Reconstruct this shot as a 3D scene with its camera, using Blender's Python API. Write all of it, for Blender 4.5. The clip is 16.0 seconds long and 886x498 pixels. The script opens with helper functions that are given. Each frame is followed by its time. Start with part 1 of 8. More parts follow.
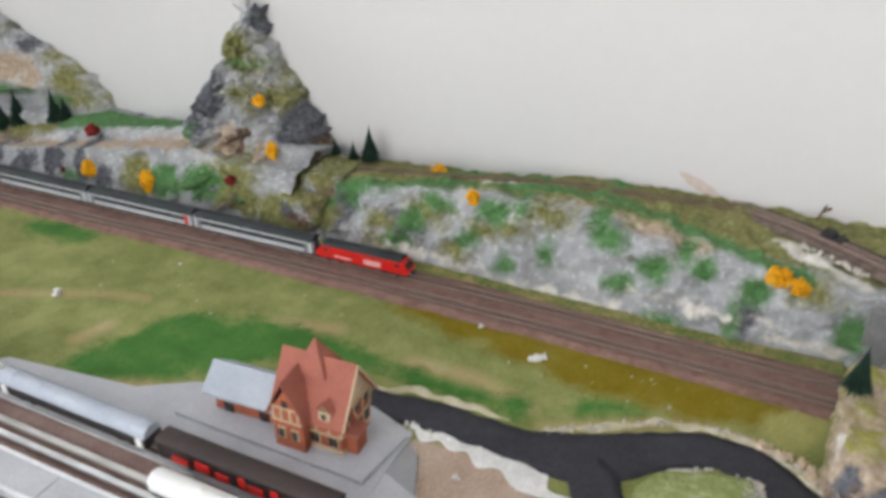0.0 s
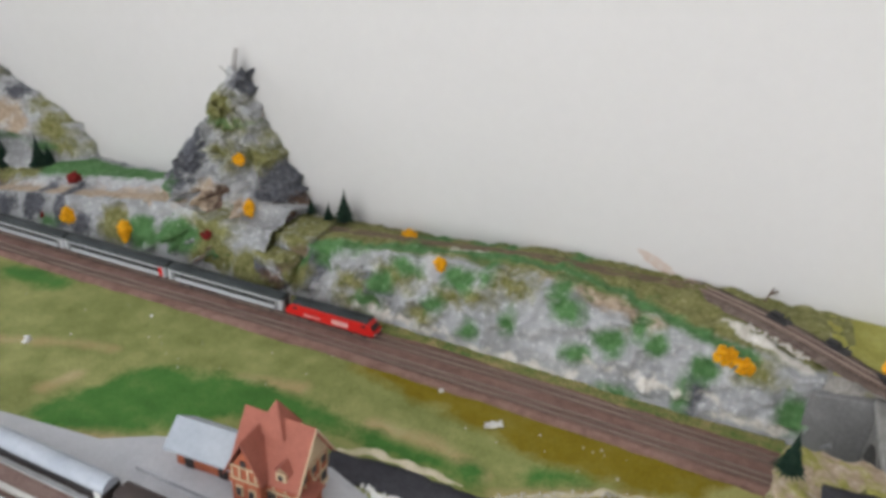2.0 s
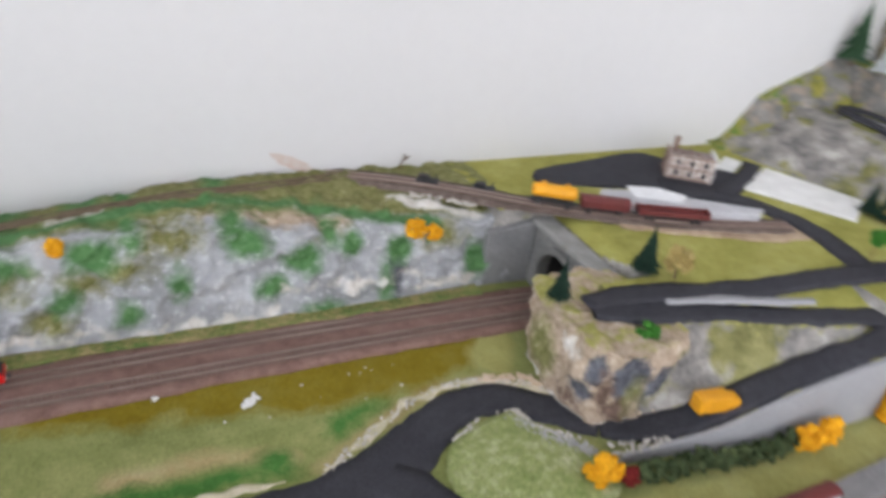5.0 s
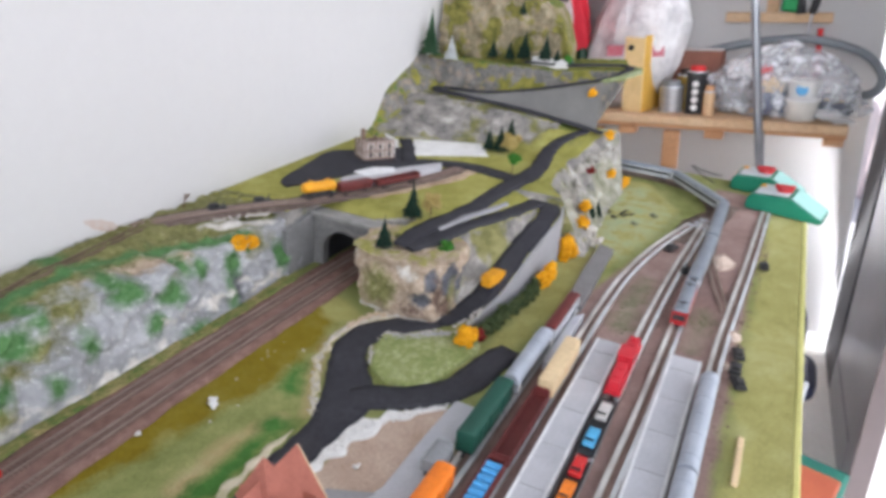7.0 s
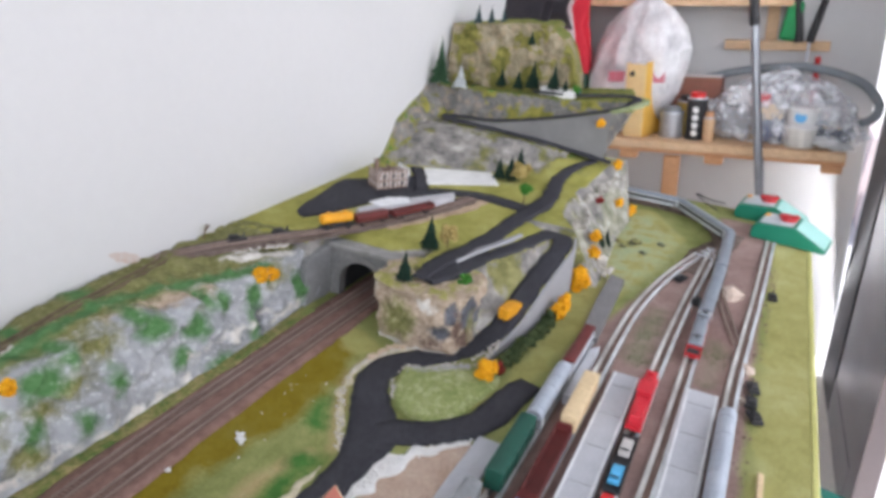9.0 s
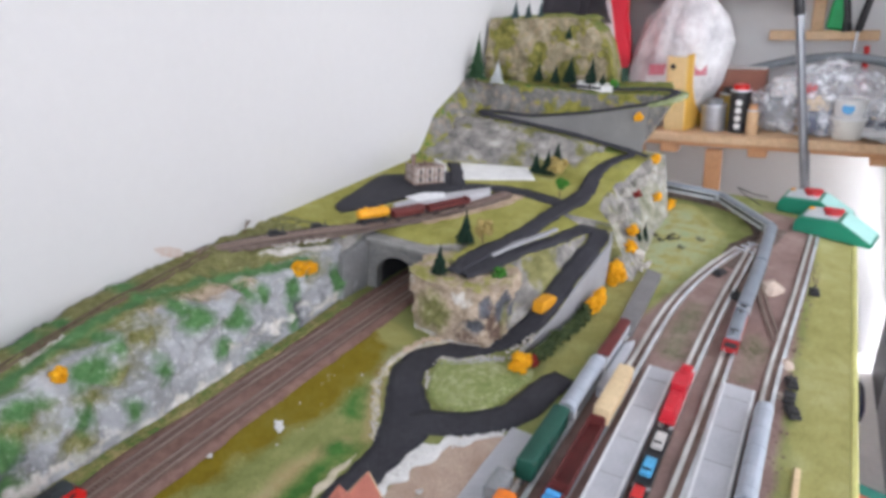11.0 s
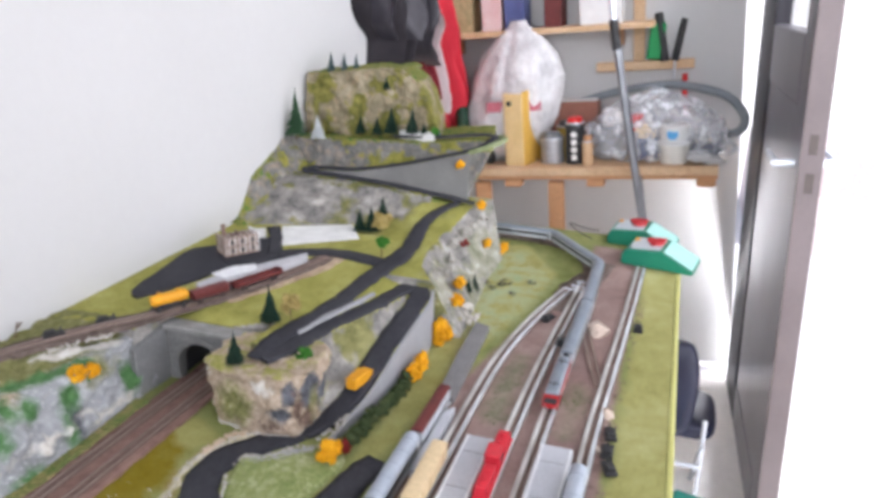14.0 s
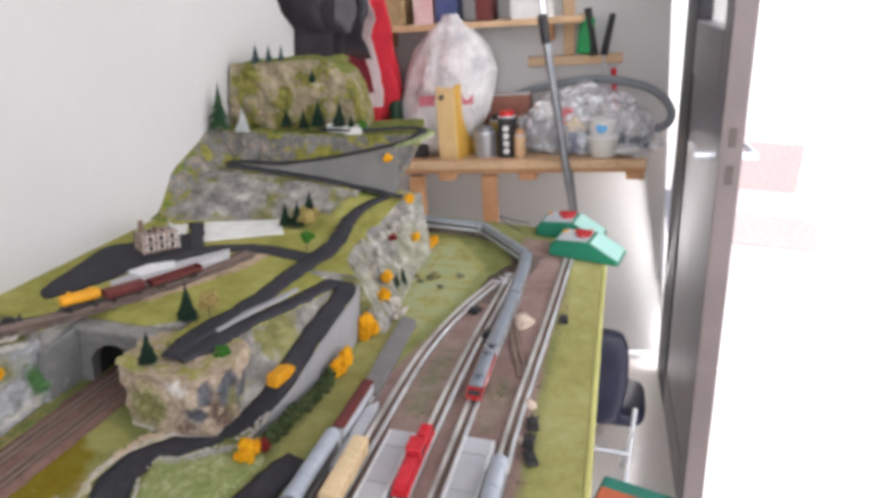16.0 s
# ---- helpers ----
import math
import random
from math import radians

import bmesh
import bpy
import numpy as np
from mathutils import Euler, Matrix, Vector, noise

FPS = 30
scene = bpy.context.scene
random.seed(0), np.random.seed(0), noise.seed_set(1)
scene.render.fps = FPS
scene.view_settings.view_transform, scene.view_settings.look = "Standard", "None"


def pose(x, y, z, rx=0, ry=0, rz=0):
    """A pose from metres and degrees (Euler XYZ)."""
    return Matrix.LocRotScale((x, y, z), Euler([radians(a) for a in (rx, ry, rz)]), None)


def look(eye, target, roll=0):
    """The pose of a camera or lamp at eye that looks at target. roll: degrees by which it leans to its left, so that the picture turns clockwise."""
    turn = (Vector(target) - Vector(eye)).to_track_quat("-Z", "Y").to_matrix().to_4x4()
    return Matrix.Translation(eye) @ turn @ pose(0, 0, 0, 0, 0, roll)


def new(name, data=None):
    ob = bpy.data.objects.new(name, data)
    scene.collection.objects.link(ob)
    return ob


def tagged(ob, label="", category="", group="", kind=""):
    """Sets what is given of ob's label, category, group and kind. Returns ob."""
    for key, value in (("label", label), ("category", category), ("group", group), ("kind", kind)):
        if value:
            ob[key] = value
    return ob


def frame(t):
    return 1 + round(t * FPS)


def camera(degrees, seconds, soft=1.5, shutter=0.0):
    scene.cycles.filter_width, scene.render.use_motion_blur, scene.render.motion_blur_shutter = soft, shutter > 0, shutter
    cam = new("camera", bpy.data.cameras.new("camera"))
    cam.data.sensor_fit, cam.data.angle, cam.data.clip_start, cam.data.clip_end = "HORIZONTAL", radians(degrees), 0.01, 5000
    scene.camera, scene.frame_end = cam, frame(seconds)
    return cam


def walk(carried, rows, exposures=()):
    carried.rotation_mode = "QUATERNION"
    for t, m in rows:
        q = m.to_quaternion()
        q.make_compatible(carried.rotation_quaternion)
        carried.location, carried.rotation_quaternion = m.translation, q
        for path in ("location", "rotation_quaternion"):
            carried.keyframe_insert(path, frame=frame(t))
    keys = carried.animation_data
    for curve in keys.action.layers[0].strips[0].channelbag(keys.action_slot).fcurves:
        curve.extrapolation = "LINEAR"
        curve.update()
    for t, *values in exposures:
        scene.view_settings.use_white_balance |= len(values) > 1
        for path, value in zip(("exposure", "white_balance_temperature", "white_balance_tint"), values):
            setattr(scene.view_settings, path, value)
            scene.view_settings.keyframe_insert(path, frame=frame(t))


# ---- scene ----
cam = camera(61.9, 16.0, soft=3.8, shutter=0.5)
PATH = [
    (0, (0.556, 0.642, 0.433), (-0.18, 2.204, -0.576), -0.4),
    (0.5, (0.557, 0.64, 0.452), (-0.137, 2.249, -0.512), 3.4),
    (1, (0.563, 0.644, 0.47), (-0.131, 2.272, -0.462), 3.9),
    (1.5, (0.567, 0.642, 0.469), (-0.139, 2.294, -0.41), 3.7),
    (2, (0.574, 0.632, 0.464), (-0.138, 2.274, -0.43), 3.0),
    (2.5, (0.572, 0.628, 0.46), (-0.137, 2.251, -0.467), 2.2),
    (3, (0.567, 0.627, 0.45), (-0.132, 2.246, -0.492), 2.4),
    (5.5, (0.164, 0.741, 0.404), (1.446, 1.946, -0.548), 7.0),
    (6, (0.022, 0.748, 0.412), (1.579, 1.664, -0.446), 3.3),
    (6.5, (-0.015, 0.755, 0.42), (1.595, 1.603, -0.412), 3.2),
    (7, (-0.04, 0.752, 0.423), (1.647, 1.48, -0.367), 4.6),
    (7.5, (-0.043, 0.759, 0.422), (1.672, 1.438, -0.352), 5.6),
    (8, (-0.04, 0.763, 0.428), (1.681, 1.424, -0.348), 4.8),
    (8.5, (-0.036, 0.775, 0.437), (1.687, 1.435, -0.335), 3.7),
    (9, (-0.057, 0.783, 0.445), (1.653, 1.498, -0.306), 5.2),
    (9.5, (-0.061, 0.772, 0.442), (1.637, 1.535, -0.288), 4.5),
    (10, (-0.065, 0.773, 0.444), (1.615, 1.564, -0.298), 4.6),
    (12.5, (-0.031, 0.739, 0.452), (1.611, 1.555, -0.347), 2.3),
    (13, (0.008, 0.72, 0.481), (1.733, 1.431, -0.239), 0.5),
    (13.5, (0.027, 0.713, 0.483), (1.805, 1.338, -0.187), 0.4),
    (14, (0.034, 0.703, 0.476), (1.834, 1.255, -0.196), 1.6),
    (14.5, (0.039, 0.698, 0.465), (1.837, 1.204, -0.25), 2.8),
    (15, (0.042, 0.694, 0.466), (1.841, 1.175, -0.265), 2.7),
    (15.5, (0.041, 0.69, 0.47), (1.849, 1.15, -0.25), 2.5),
    (16, (0.045, 0.68, 0.473), (1.882, 1.082, -0.207), 2.4),
]
walk(cam, [(t, look(eye, target, roll)) for t, eye, target, roll in PATH],
     ((0, -0.1, 6500, 9), (0.5, -0.02, 6500, 9), (1, -0.08, 6500, 9), (1.5, -0.16, 6500, 9), (2, -0.22, 6500, 9), (3, -0.22, 6500, 9), (5.5, 0.0, 6180, 13), (6.5, 0.02, 6150, 13.5), (7.5, -0.06, 6130, 13.5), (12.5, -0.05, 6100, 14), (13, -0.07, 6080, 14), (13.5, 0.06, 6100, 14), (14, 0.06, 6150, 14), (14.5, -0.03, 6300, 14), (15, -0.16, 6480, 14), (16, -0.2, 6480, 14)))

# ---- light ----
world = bpy.data.worlds.new("world")
scene.world = world
world.use_nodes = True
wn = world.node_tree.nodes
wn.clear()
w_out = wn.new("ShaderNodeOutputWorld")
w_bg = wn.new("ShaderNodeBackground")
w_sky = wn.new("ShaderNodeTexSky")
w_sky.sky_type = "NISHITA"
w_sky.sun_disc = False
w_sky.sun_elevation = radians(62)
w_sky.sun_rotation = radians(199)
w_bg.inputs["Strength"].default_value = 0.15
world.node_tree.links.new(w_sky.outputs[0], w_bg.inputs[0])
world.node_tree.links.new(w_bg.outputs[0], w_out.inputs[0])

WALL_Y, EAST_X, FLOOR_Z, SOUTH_Y, CEIL_Z, WEST_X = 1.40, 2.46, -0.75, 0.36, 1.75, -1.6


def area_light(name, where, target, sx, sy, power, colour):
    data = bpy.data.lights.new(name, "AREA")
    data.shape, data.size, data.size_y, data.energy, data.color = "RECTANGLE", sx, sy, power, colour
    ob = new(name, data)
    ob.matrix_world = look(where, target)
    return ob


# area lamps stand in for daylight through the wide door opening and the door glass
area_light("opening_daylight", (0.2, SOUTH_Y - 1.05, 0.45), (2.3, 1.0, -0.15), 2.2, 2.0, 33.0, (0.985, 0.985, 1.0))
area_light("door_glass_daylight", (1.75, SOUTH_Y - 0.6, 1.05), (2.4, 1.0, -0.1), 0.9, 1.2, 9.0, (0.985, 0.985, 1.0)).data.spread = radians(110)
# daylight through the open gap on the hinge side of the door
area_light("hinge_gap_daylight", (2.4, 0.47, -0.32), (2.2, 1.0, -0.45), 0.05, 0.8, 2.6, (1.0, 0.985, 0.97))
# sun on the paving outside; the roof keeps it out of the room
sun = new("sun", bpy.data.lights.new("sun", "SUN"))
sun.data.energy, sun.data.angle, sun.data.color = 4.0, radians(0.5), (1.0, 0.97, 0.93)
sun.matrix_world = look((-0.8, -2.3, 4.6), (0, 0, 0))
# lamp added behind an unseen opening in the west wall, to brighten the east end
area_light("added_west_light", (WEST_X - 2.6, 0.7, 1.15), (2.4, 0.85, -0.1), 2.2, 2.0, 134.0, (0.985, 0.985, 1.0))

# ---- materials ----
MATS = {}


def nodes_of(name):
    m = bpy.data.materials.new(name)
    m.use_nodes = True
    t = m.node_tree
    return m, t, t.nodes["Principled BSDF"]


def lnk(t, a, b):
    t.links.new(a, b)


def noise_node(t, scale, detail=4.0, rough=0.6, vec=None):
    n = t.nodes.new("ShaderNodeTexNoise")
    n.inputs["Scale"].default_value = scale
    n.inputs["Detail"].default_value = detail
    n.inputs["Roughness"].default_value = rough
    if vec is not None:
        lnk(t, vec, n.inputs["Vector"])
    return n


def ramp_node(t, fac, stops):
    r = t.nodes.new("ShaderNodeValToRGB")
    while len(r.color_ramp.elements) < len(stops):
        r.color_ramp.elements.new(0.5)
    for e, (p, c) in zip(r.color_ramp.elements, stops):
        e.position = p
        e.color = (*c, 1) if len(c) == 3 else c
    lnk(t, fac, r.inputs[0])
    return r


def mix_node(t, fac, a, b, mode="MIX"):
    m = t.nodes.new("ShaderNodeMix")
    m.data_type, m.blend_type = "RGBA", mode
    for sock, v in ((m.inputs[0], fac), (m.inputs[6], a), (m.inputs[7], b)):
        if hasattr(v, "is_linked"):
            lnk(t, v, sock)
        elif isinstance(v, (int, float)):
            sock.default_value = v
        else:
            sock.default_value = (*v, 1)
    return m.outputs[2]


def math_node(t, op, a, b=0.0, clamp=False):
    m = t.nodes.new("ShaderNodeMath")
    m.operation, m.use_clamp = op, clamp
    for sock, v in ((m.inputs[0], a), (m.inputs[1], b)):
        if hasattr(v, "is_linked"):
            lnk(t, v, sock)
        else:
            sock.default_value = v
    return m.outputs[0]


def bump_to(t, bsdf, height, strength, dist=0.001):
    b = t.nodes.new("ShaderNodeBump")
    b.inputs["Strength"].default_value = strength
    b.inputs["Distance"].default_value = dist
    lnk(t, height, b.inputs["Height"])
    lnk(t, b.outputs[0], bsdf.inputs["Normal"])


def plain(name, c1, c2=None, big=12.0, fine=180.0, rough=0.6, metal=0.0, bump=0.15, vary=0.12, dist=0.0006, spec=0.35):
    """Two-scale painted or moulded surface: broad drift between two colours, fine grain and relief."""
    if name in MATS:
        return MATS[name]
    c2 = c2 or tuple(v * 0.82 for v in c1)
    m, t, b = nodes_of(name)
    co = t.nodes.new("ShaderNodeNewGeometry").outputs["Position"]
    n1 = noise_node(t, big, 4, 0.6, co)
    n2 = noise_node(t, fine, 3, 0.65, co)
    r = ramp_node(t, n1.outputs[0], [(0.34, c1), (0.66, c2)])
    v = ramp_node(t, n2.outputs[0], [(0.3, (1 - vary,) * 3), (0.7, (1 + vary,) * 3)])
    lnk(t, mix_node(t, 1.0, r.outputs[0], v.outputs[0], "MULTIPLY"), b.inputs["Base Color"])
    b.inputs["Roughness"].default_value = rough
    b.inputs["Metallic"].default_value = metal
    b.inputs["Specular IOR Level"].default_value = spec
    if bump:
        bump_to(t, b, n2.outputs[0], bump, dist)
    MATS[name] = m
    return m


def flock(name, stops, big=14.0, fine=420.0, rough=0.95):
    """Scatter material: grass flock, sand, ballast."""
    if name in MATS:
        return MATS[name]
    m, t, b = nodes_of(name)
    co = t.nodes.new("ShaderNodeNewGeometry").outputs["Position"]
    n1 = noise_node(t, big, 6, 0.65, co)
    n2 = noise_node(t, fine, 4, 0.75, co)
    n3 = noise_node(t, big * 6, 4, 0.6, co)
    s = math_node(t, "ADD", math_node(t, "MULTIPLY", n1.outputs[0], 0.6), math_node(t, "MULTIPLY", n3.outputs[0], 0.4))
    r = ramp_node(t, s, stops)
    v = ramp_node(t, n2.outputs[0], [(0.28, (0.6,) * 3), (0.72, (1.4,) * 3)])
    lnk(t, mix_node(t, 1.0, r.outputs[0], v.outputs[0], "MULTIPLY"), b.inputs["Base Color"])
    b.inputs["Roughness"].default_value = rough
    b.inputs["Specular IOR Level"].default_value = 0.15
    bump_to(t, b, n2.outputs[0], 0.7, 0.0015)
    MATS[name] = m
    return m


def rock(name, greys, green_at=0.57, green=((0.05, 0.14, 0.03), (0.17, 0.18, 0.045)), up=0.55, scale=22.0, tan=0.0):
    """Dry-brushed plaster rock with moss patches; level tops carry grass."""
    if name in MATS:
        return MATS[name]
    m, t, b = nodes_of(name)
    g = t.nodes.new("ShaderNodeNewGeometry")
    co = g.outputs["Position"]
    n1 = noise_node(t, scale, 8, 0.7, co)
    n2 = noise_node(t, scale * 9, 6, 0.75, co)
    n3 = noise_node(t, scale * 0.62, 3, 0.5, co)
    n4 = noise_node(t, scale * 2.4, 4, 0.6, co)
    s = math_node(t, "ADD", math_node(t, "MULTIPLY", n1.outputs[0], 0.55), math_node(t, "MULTIPLY", n2.outputs[0], 0.45))
    base = ramp_node(t, s, [(0.36, greys[0]), (0.47, greys[1]), (0.55, greys[2]), (0.64, greys[3])]).outputs[0]
    if tan:
        tm = ramp_node(t, n4.outputs[0], [(0.52, (0, 0, 0)), (0.6, (tan,) * 3)]).outputs[0]
        base = mix_node(t, tm, base, (0.46, 0.33, 0.22))
    gm = ramp_node(t, math_node(t, "ADD", math_node(t, "MULTIPLY", n3.outputs[0], 0.75), math_node(t, "MULTIPLY", n4.outputs[0], 0.25)),
                   [(green_at, (0, 0, 0)), (green_at + 0.025, (1, 1, 1))]).outputs[0]
    gc = ramp_node(t, n4.outputs[0], [(0.4, green[0]), (0.6, green[1])]).outputs[0]
    col = mix_node(t, gm, base, gc)
    sep = t.nodes.new("ShaderNodeSeparateXYZ")
    lnk(t, g.outputs["Normal"], sep.inputs[0])
    um = ramp_node(t, math_node(t, "ADD", sep.outputs[2], math_node(t, "MULTIPLY", n2.outputs[0], 0.35)), [(up + 0.12, (0, 0, 0)), (up + 0.24, (1, 1, 1))]).outputs[0]
    uc = ramp_node(t, n4.outputs[0], [(0.38, (0.10, 0.13, 0.03)), (0.5, (0.24, 0.22, 0.06)), (0.62, (0.07, 0.15, 0.03))]).outputs[0]
    col = mix_node(t, um, col, uc)
    lnk(t, col, b.inputs["Base Color"])
    b.inputs["Roughness"].default_value = 0.92
    b.inputs["Specular IOR Level"].default_value = 0.2
    bump_to(t, b, s, 0.8, 0.004)
    MATS[name] = m
    return m


def glass_like(name, colour, rough=0.15, trans=0.85, ripple=0.6):
    if name in MATS:
        return MATS[name]
    m, t, b = nodes_of(name)
    co = t.nodes.new("ShaderNodeNewGeometry").outputs["Position"]
    n = noise_node(t, 40, 5, 0.6, co)
    b.inputs["Base Color"].default_value = (*colour, 1)
    b.inputs["Roughness"].default_value = rough
    b.inputs["Transmission Weight"].default_value = trans
    b.inputs["IOR"].default_value = 1.2
    if ripple:
        bump_to(t, b, n.outputs[0], ripple, 0.01)
    MATS[name] = m
    return m



def painted_rock():
    """Grey plaster rock with white scuffs, and painted patches of moss, olive, slate, shade and sand kept as mesh
    attributes.
    """
    m, t, b = nodes_of("painted_rock")
    co = t.nodes.new("ShaderNodeNewGeometry").outputs["Position"]
    n1, n2, n3 = noise_node(t, 21, 5, 0.58, co), noise_node(t, 150, 5, 0.7, co), noise_node(t, 60, 5, 0.65, co)
    s = math_node(t, "ADD", math_node(t, "MULTIPLY", n1.outputs[0], 0.74), math_node(t, "MULTIPLY", n2.outputs[0], 0.26))
    col = ramp_node(t, s, [(0.34, (0.2, 0.204, 0.21)), (0.45, (0.285, 0.292, 0.3)), (0.55, (0.355, 0.364, 0.375)), (0.66, (0.46, 0.47, 0.48))]).outputs[0]
    sc = ramp_node(t, n2.outputs[0], [(0.55, (0, 0, 0)), (0.66, (0.55,) * 3)]).outputs[0]
    col = mix_node(t, sc, col, (0.6, 0.605, 0.615))
    edge = math_node(t, "ADD", math_node(t, "MULTIPLY", math_node(t, "SUBTRACT", n3.outputs[0], 0.5), 0.034), math_node(t, "MULTIPLY", math_node(t, "SUBTRACT", n2.outputs[0], 0.5), 0.01))

    def zone(name, soft, a, c):
        at = t.nodes.new("ShaderNodeAttribute")
        at.attribute_name = name
        ragged = math_node(t, "MULTIPLY", edge, 0.55 if name == "z_moss" else 1.0)
        k = math_node(t, "SUBTRACT", 0.5, math_node(t, "DIVIDE", math_node(t, "ADD", at.outputs["Fac"], ragged), 2 * soft), True)
        return k, ramp_node(t, n2.outputs[0], [(0.36, a), (0.64, c)]).outputs[0]

    for name, soft, a, c in (("z_sand", 0.006, (0.28, 0.21, 0.15), (0.48, 0.39, 0.3)), ("z_slate_shade", 0.004, (0.06, 0.063, 0.075), (0.14, 0.145, 0.165)),
                             ("z_brown", 0.004, (0.085, 0.055, 0.042), (0.19, 0.13, 0.1)), ("z_olive", 0.007, (0.12, 0.125, 0.04), (0.25, 0.24, 0.105)), ("z_moss", 0.005, (0.06, 0.15, 0.05), (0.105, 0.215, 0.085)),
                             ("z_white", 0.003, (0.5, 0.47, 0.42), (0.72, 0.7, 0.66)), ("z_lime", 0.003, (0.24, 0.235, 0.06), (0.36, 0.34, 0.11))):
        k, cc = zone(name, soft, a, c)
        col = mix_node(t, k, col, cc)
    # a few dry-brushed scuffs over everything
    sc = ramp_node(t, n2.outputs[0], [(0.62, (0, 0, 0)), (0.7, (0.3,) * 3)]).outputs[0]
    col = mix_node(t, sc, col, (0.6, 0.6, 0.58))
    lnk(t, col, b.inputs["Base Color"])
    b.inputs["Roughness"].default_value = 0.9
    b.inputs["Specular IOR Level"].default_value = 0.2
    bump_to(t, b, s, 0.7, 0.003)
    return m


M_ROCK = painted_rock()
M_TARMAC = flock("tarmac_paint", [(0.3, (0.036, 0.036, 0.043)), (0.5, (0.047, 0.047, 0.055)), (0.72, (0.065, 0.065, 0.075))], 18, 500, 0.85)
M_BALLAST = flock("brown_ballast", [(0.35, (0.16, 0.092, 0.074)), (0.5, (0.245, 0.15, 0.124)), (0.68, (0.31, 0.205, 0.172))], 20, 700)
M_BALLAST_G = flock("grey_brown_ballast", [(0.35, (0.085, 0.064, 0.054)), (0.5, (0.145, 0.11, 0.094)), (0.68, (0.24, 0.195, 0.168))], 20, 700)
M_SLEEPER = plain("sleeper_brown", (0.2, 0.135, 0.11), (0.27, 0.19, 0.158), 60, 500, 0.85)
M_RAIL = plain("rail_nickel", (0.88, 0.93, 1.0), (0.78, 0.82, 0.88), 20, 300, 0.26, 0.45, 0.05, 0.08)
# the next two yard rail colours are raised to carry the glints
M_RAIL_Y = plain("rail_worn_glint", (0.93, 0.97, 1.0), (0.6, 0.6, 0.6), 13, 60, 0.24, 0.45, 0.05, 0.12)
M_RAIL_C = plain("rail_cream_glint", (0.86, 0.86, 0.83), (0.46, 0.44, 0.41), 15, 60, 0.34, 0.45, 0.05, 0.12)
M_RAIL_B = plain("rail_dull", (0.4, 0.32, 0.28), (0.27, 0.205, 0.175), 20, 300, 0.45, 0.5, 0.05, 0.1)
M_WALL = plain("white_wall_paint", (0.6, 0.596, 0.592), (0.57, 0.566, 0.562), 1.2, 60, 0.75, 0, 0.06, 0.012, 0.001, 0.25)
M_CEIL = plain("white_ceiling_paint", (0.84, 0.84, 0.83), (0.8, 0.8, 0.79), 1.2, 60, 0.85, 0, 0.05, 0.01, 0.001, 0.2)
M_FLOOR = plain("pale_floor_tile", (0.84, 0.82, 0.79), (0.76, 0.74, 0.71), 3, 90, 0.22, 0, 0.04, 0.05, 0.001, 0.5)
M_WOOD = plain("pine_wood", (0.55, 0.3, 0.15), (0.44, 0.22, 0.1), 9, 90, 0.55, 0, 0.15, 0.12)
M_WOOD_P = plain("pale_pine", (0.62, 0.44, 0.27), (0.52, 0.34, 0.19), 9, 90, 0.55, 0, 0.15, 0.12)
M_CONCRETE = plain("grey_card", (0.33, 0.33, 0.34), (0.28, 0.28, 0.29), 20, 320, 0.85, 0, 0.12, 0.08)
M_PLATFORM = plain("platform_grey", (0.48, 0.49, 0.52), (0.42, 0.43, 0.46), 25, 350, 0.75, 0, 0.12, 0.08)
M_EDGE_W = plain("white_edge_paint", (0.72, 0.73, 0.74), (0.6, 0.61, 0.62), 30, 300, 0.7)
M_STONE = plain("portal_stone", (0.15, 0.15, 0.147), (0.22, 0.217, 0.207), 40, 260, 0.9, 0, 0.4, 0.2, 0.001)
M_BLACK = plain("black_plastic", (0.022, 0.022, 0.024), (0.035, 0.035, 0.037), 40, 300, 0.5)
M_WHITE = plain("white_plaster", (0.78, 0.78, 0.76), (0.66, 0.66, 0.64), 40, 300, 0.85, 0, 0.4, 0.1)

# ---- mesh tools ----


def mesh_ob(name, verts, faces, mat, parent=None, smooth=False):
    me = bpy.data.meshes.new(name)
    me.from_pydata([tuple(map(float, v)) for v in verts], [], [tuple(int(i) for i in q) for q in faces])
    me.update()
    if mat:
        me.materials.append(mat)
    if smooth:
        me.polygons.foreach_set("use_smooth", [True] * len(me.polygons))
    ob = new(name, me)
    if parent:
        ob.parent = parent
    return ob


def part(name, bm, mat, parent=None, label="", smooth=False):
    me = bpy.data.meshes.new(name)
    bmesh.ops.recalc_face_normals(bm, faces=bm.faces)
    if smooth:
        for f in bm.faces:
            f.smooth = True
    bm.to_mesh(me)
    bm.free()
    if mat:
        me.materials.append(mat)
    ob = new(name, me)
    if parent:
        ob.parent = parent
    if label:
        ob["label"] = label
    return ob


def empty(name, x, y, z, rz=0.0, label="", category="", group="", kind=""):
    ob = new(name)
    ob.empty_display_size = 0.01
    ob.matrix_basis = pose(x, y, z, 0, 0, rz)
    return tagged(ob, label, category, group, kind)


def box(cx, cy, cz, sx, sy, sz, bevel=0.0, bm=None, segs=1):
    """A box by its middle and size, with softened edges."""
    own = bmesh.new()
    bmesh.ops.create_cube(own, size=1.0, matrix=Matrix.Translation((cx, cy, cz)) @ Matrix.Diagonal((sx, sy, sz, 1)))
    if bevel:
        bmesh.ops.bevel(own, geom=own.edges[:], offset=min(bevel, 0.45 * min(sx, sy, sz)), segments=segs, affect="EDGES", profile=0.6)
    if bm is None:
        return own
    return join_into(bm, own)


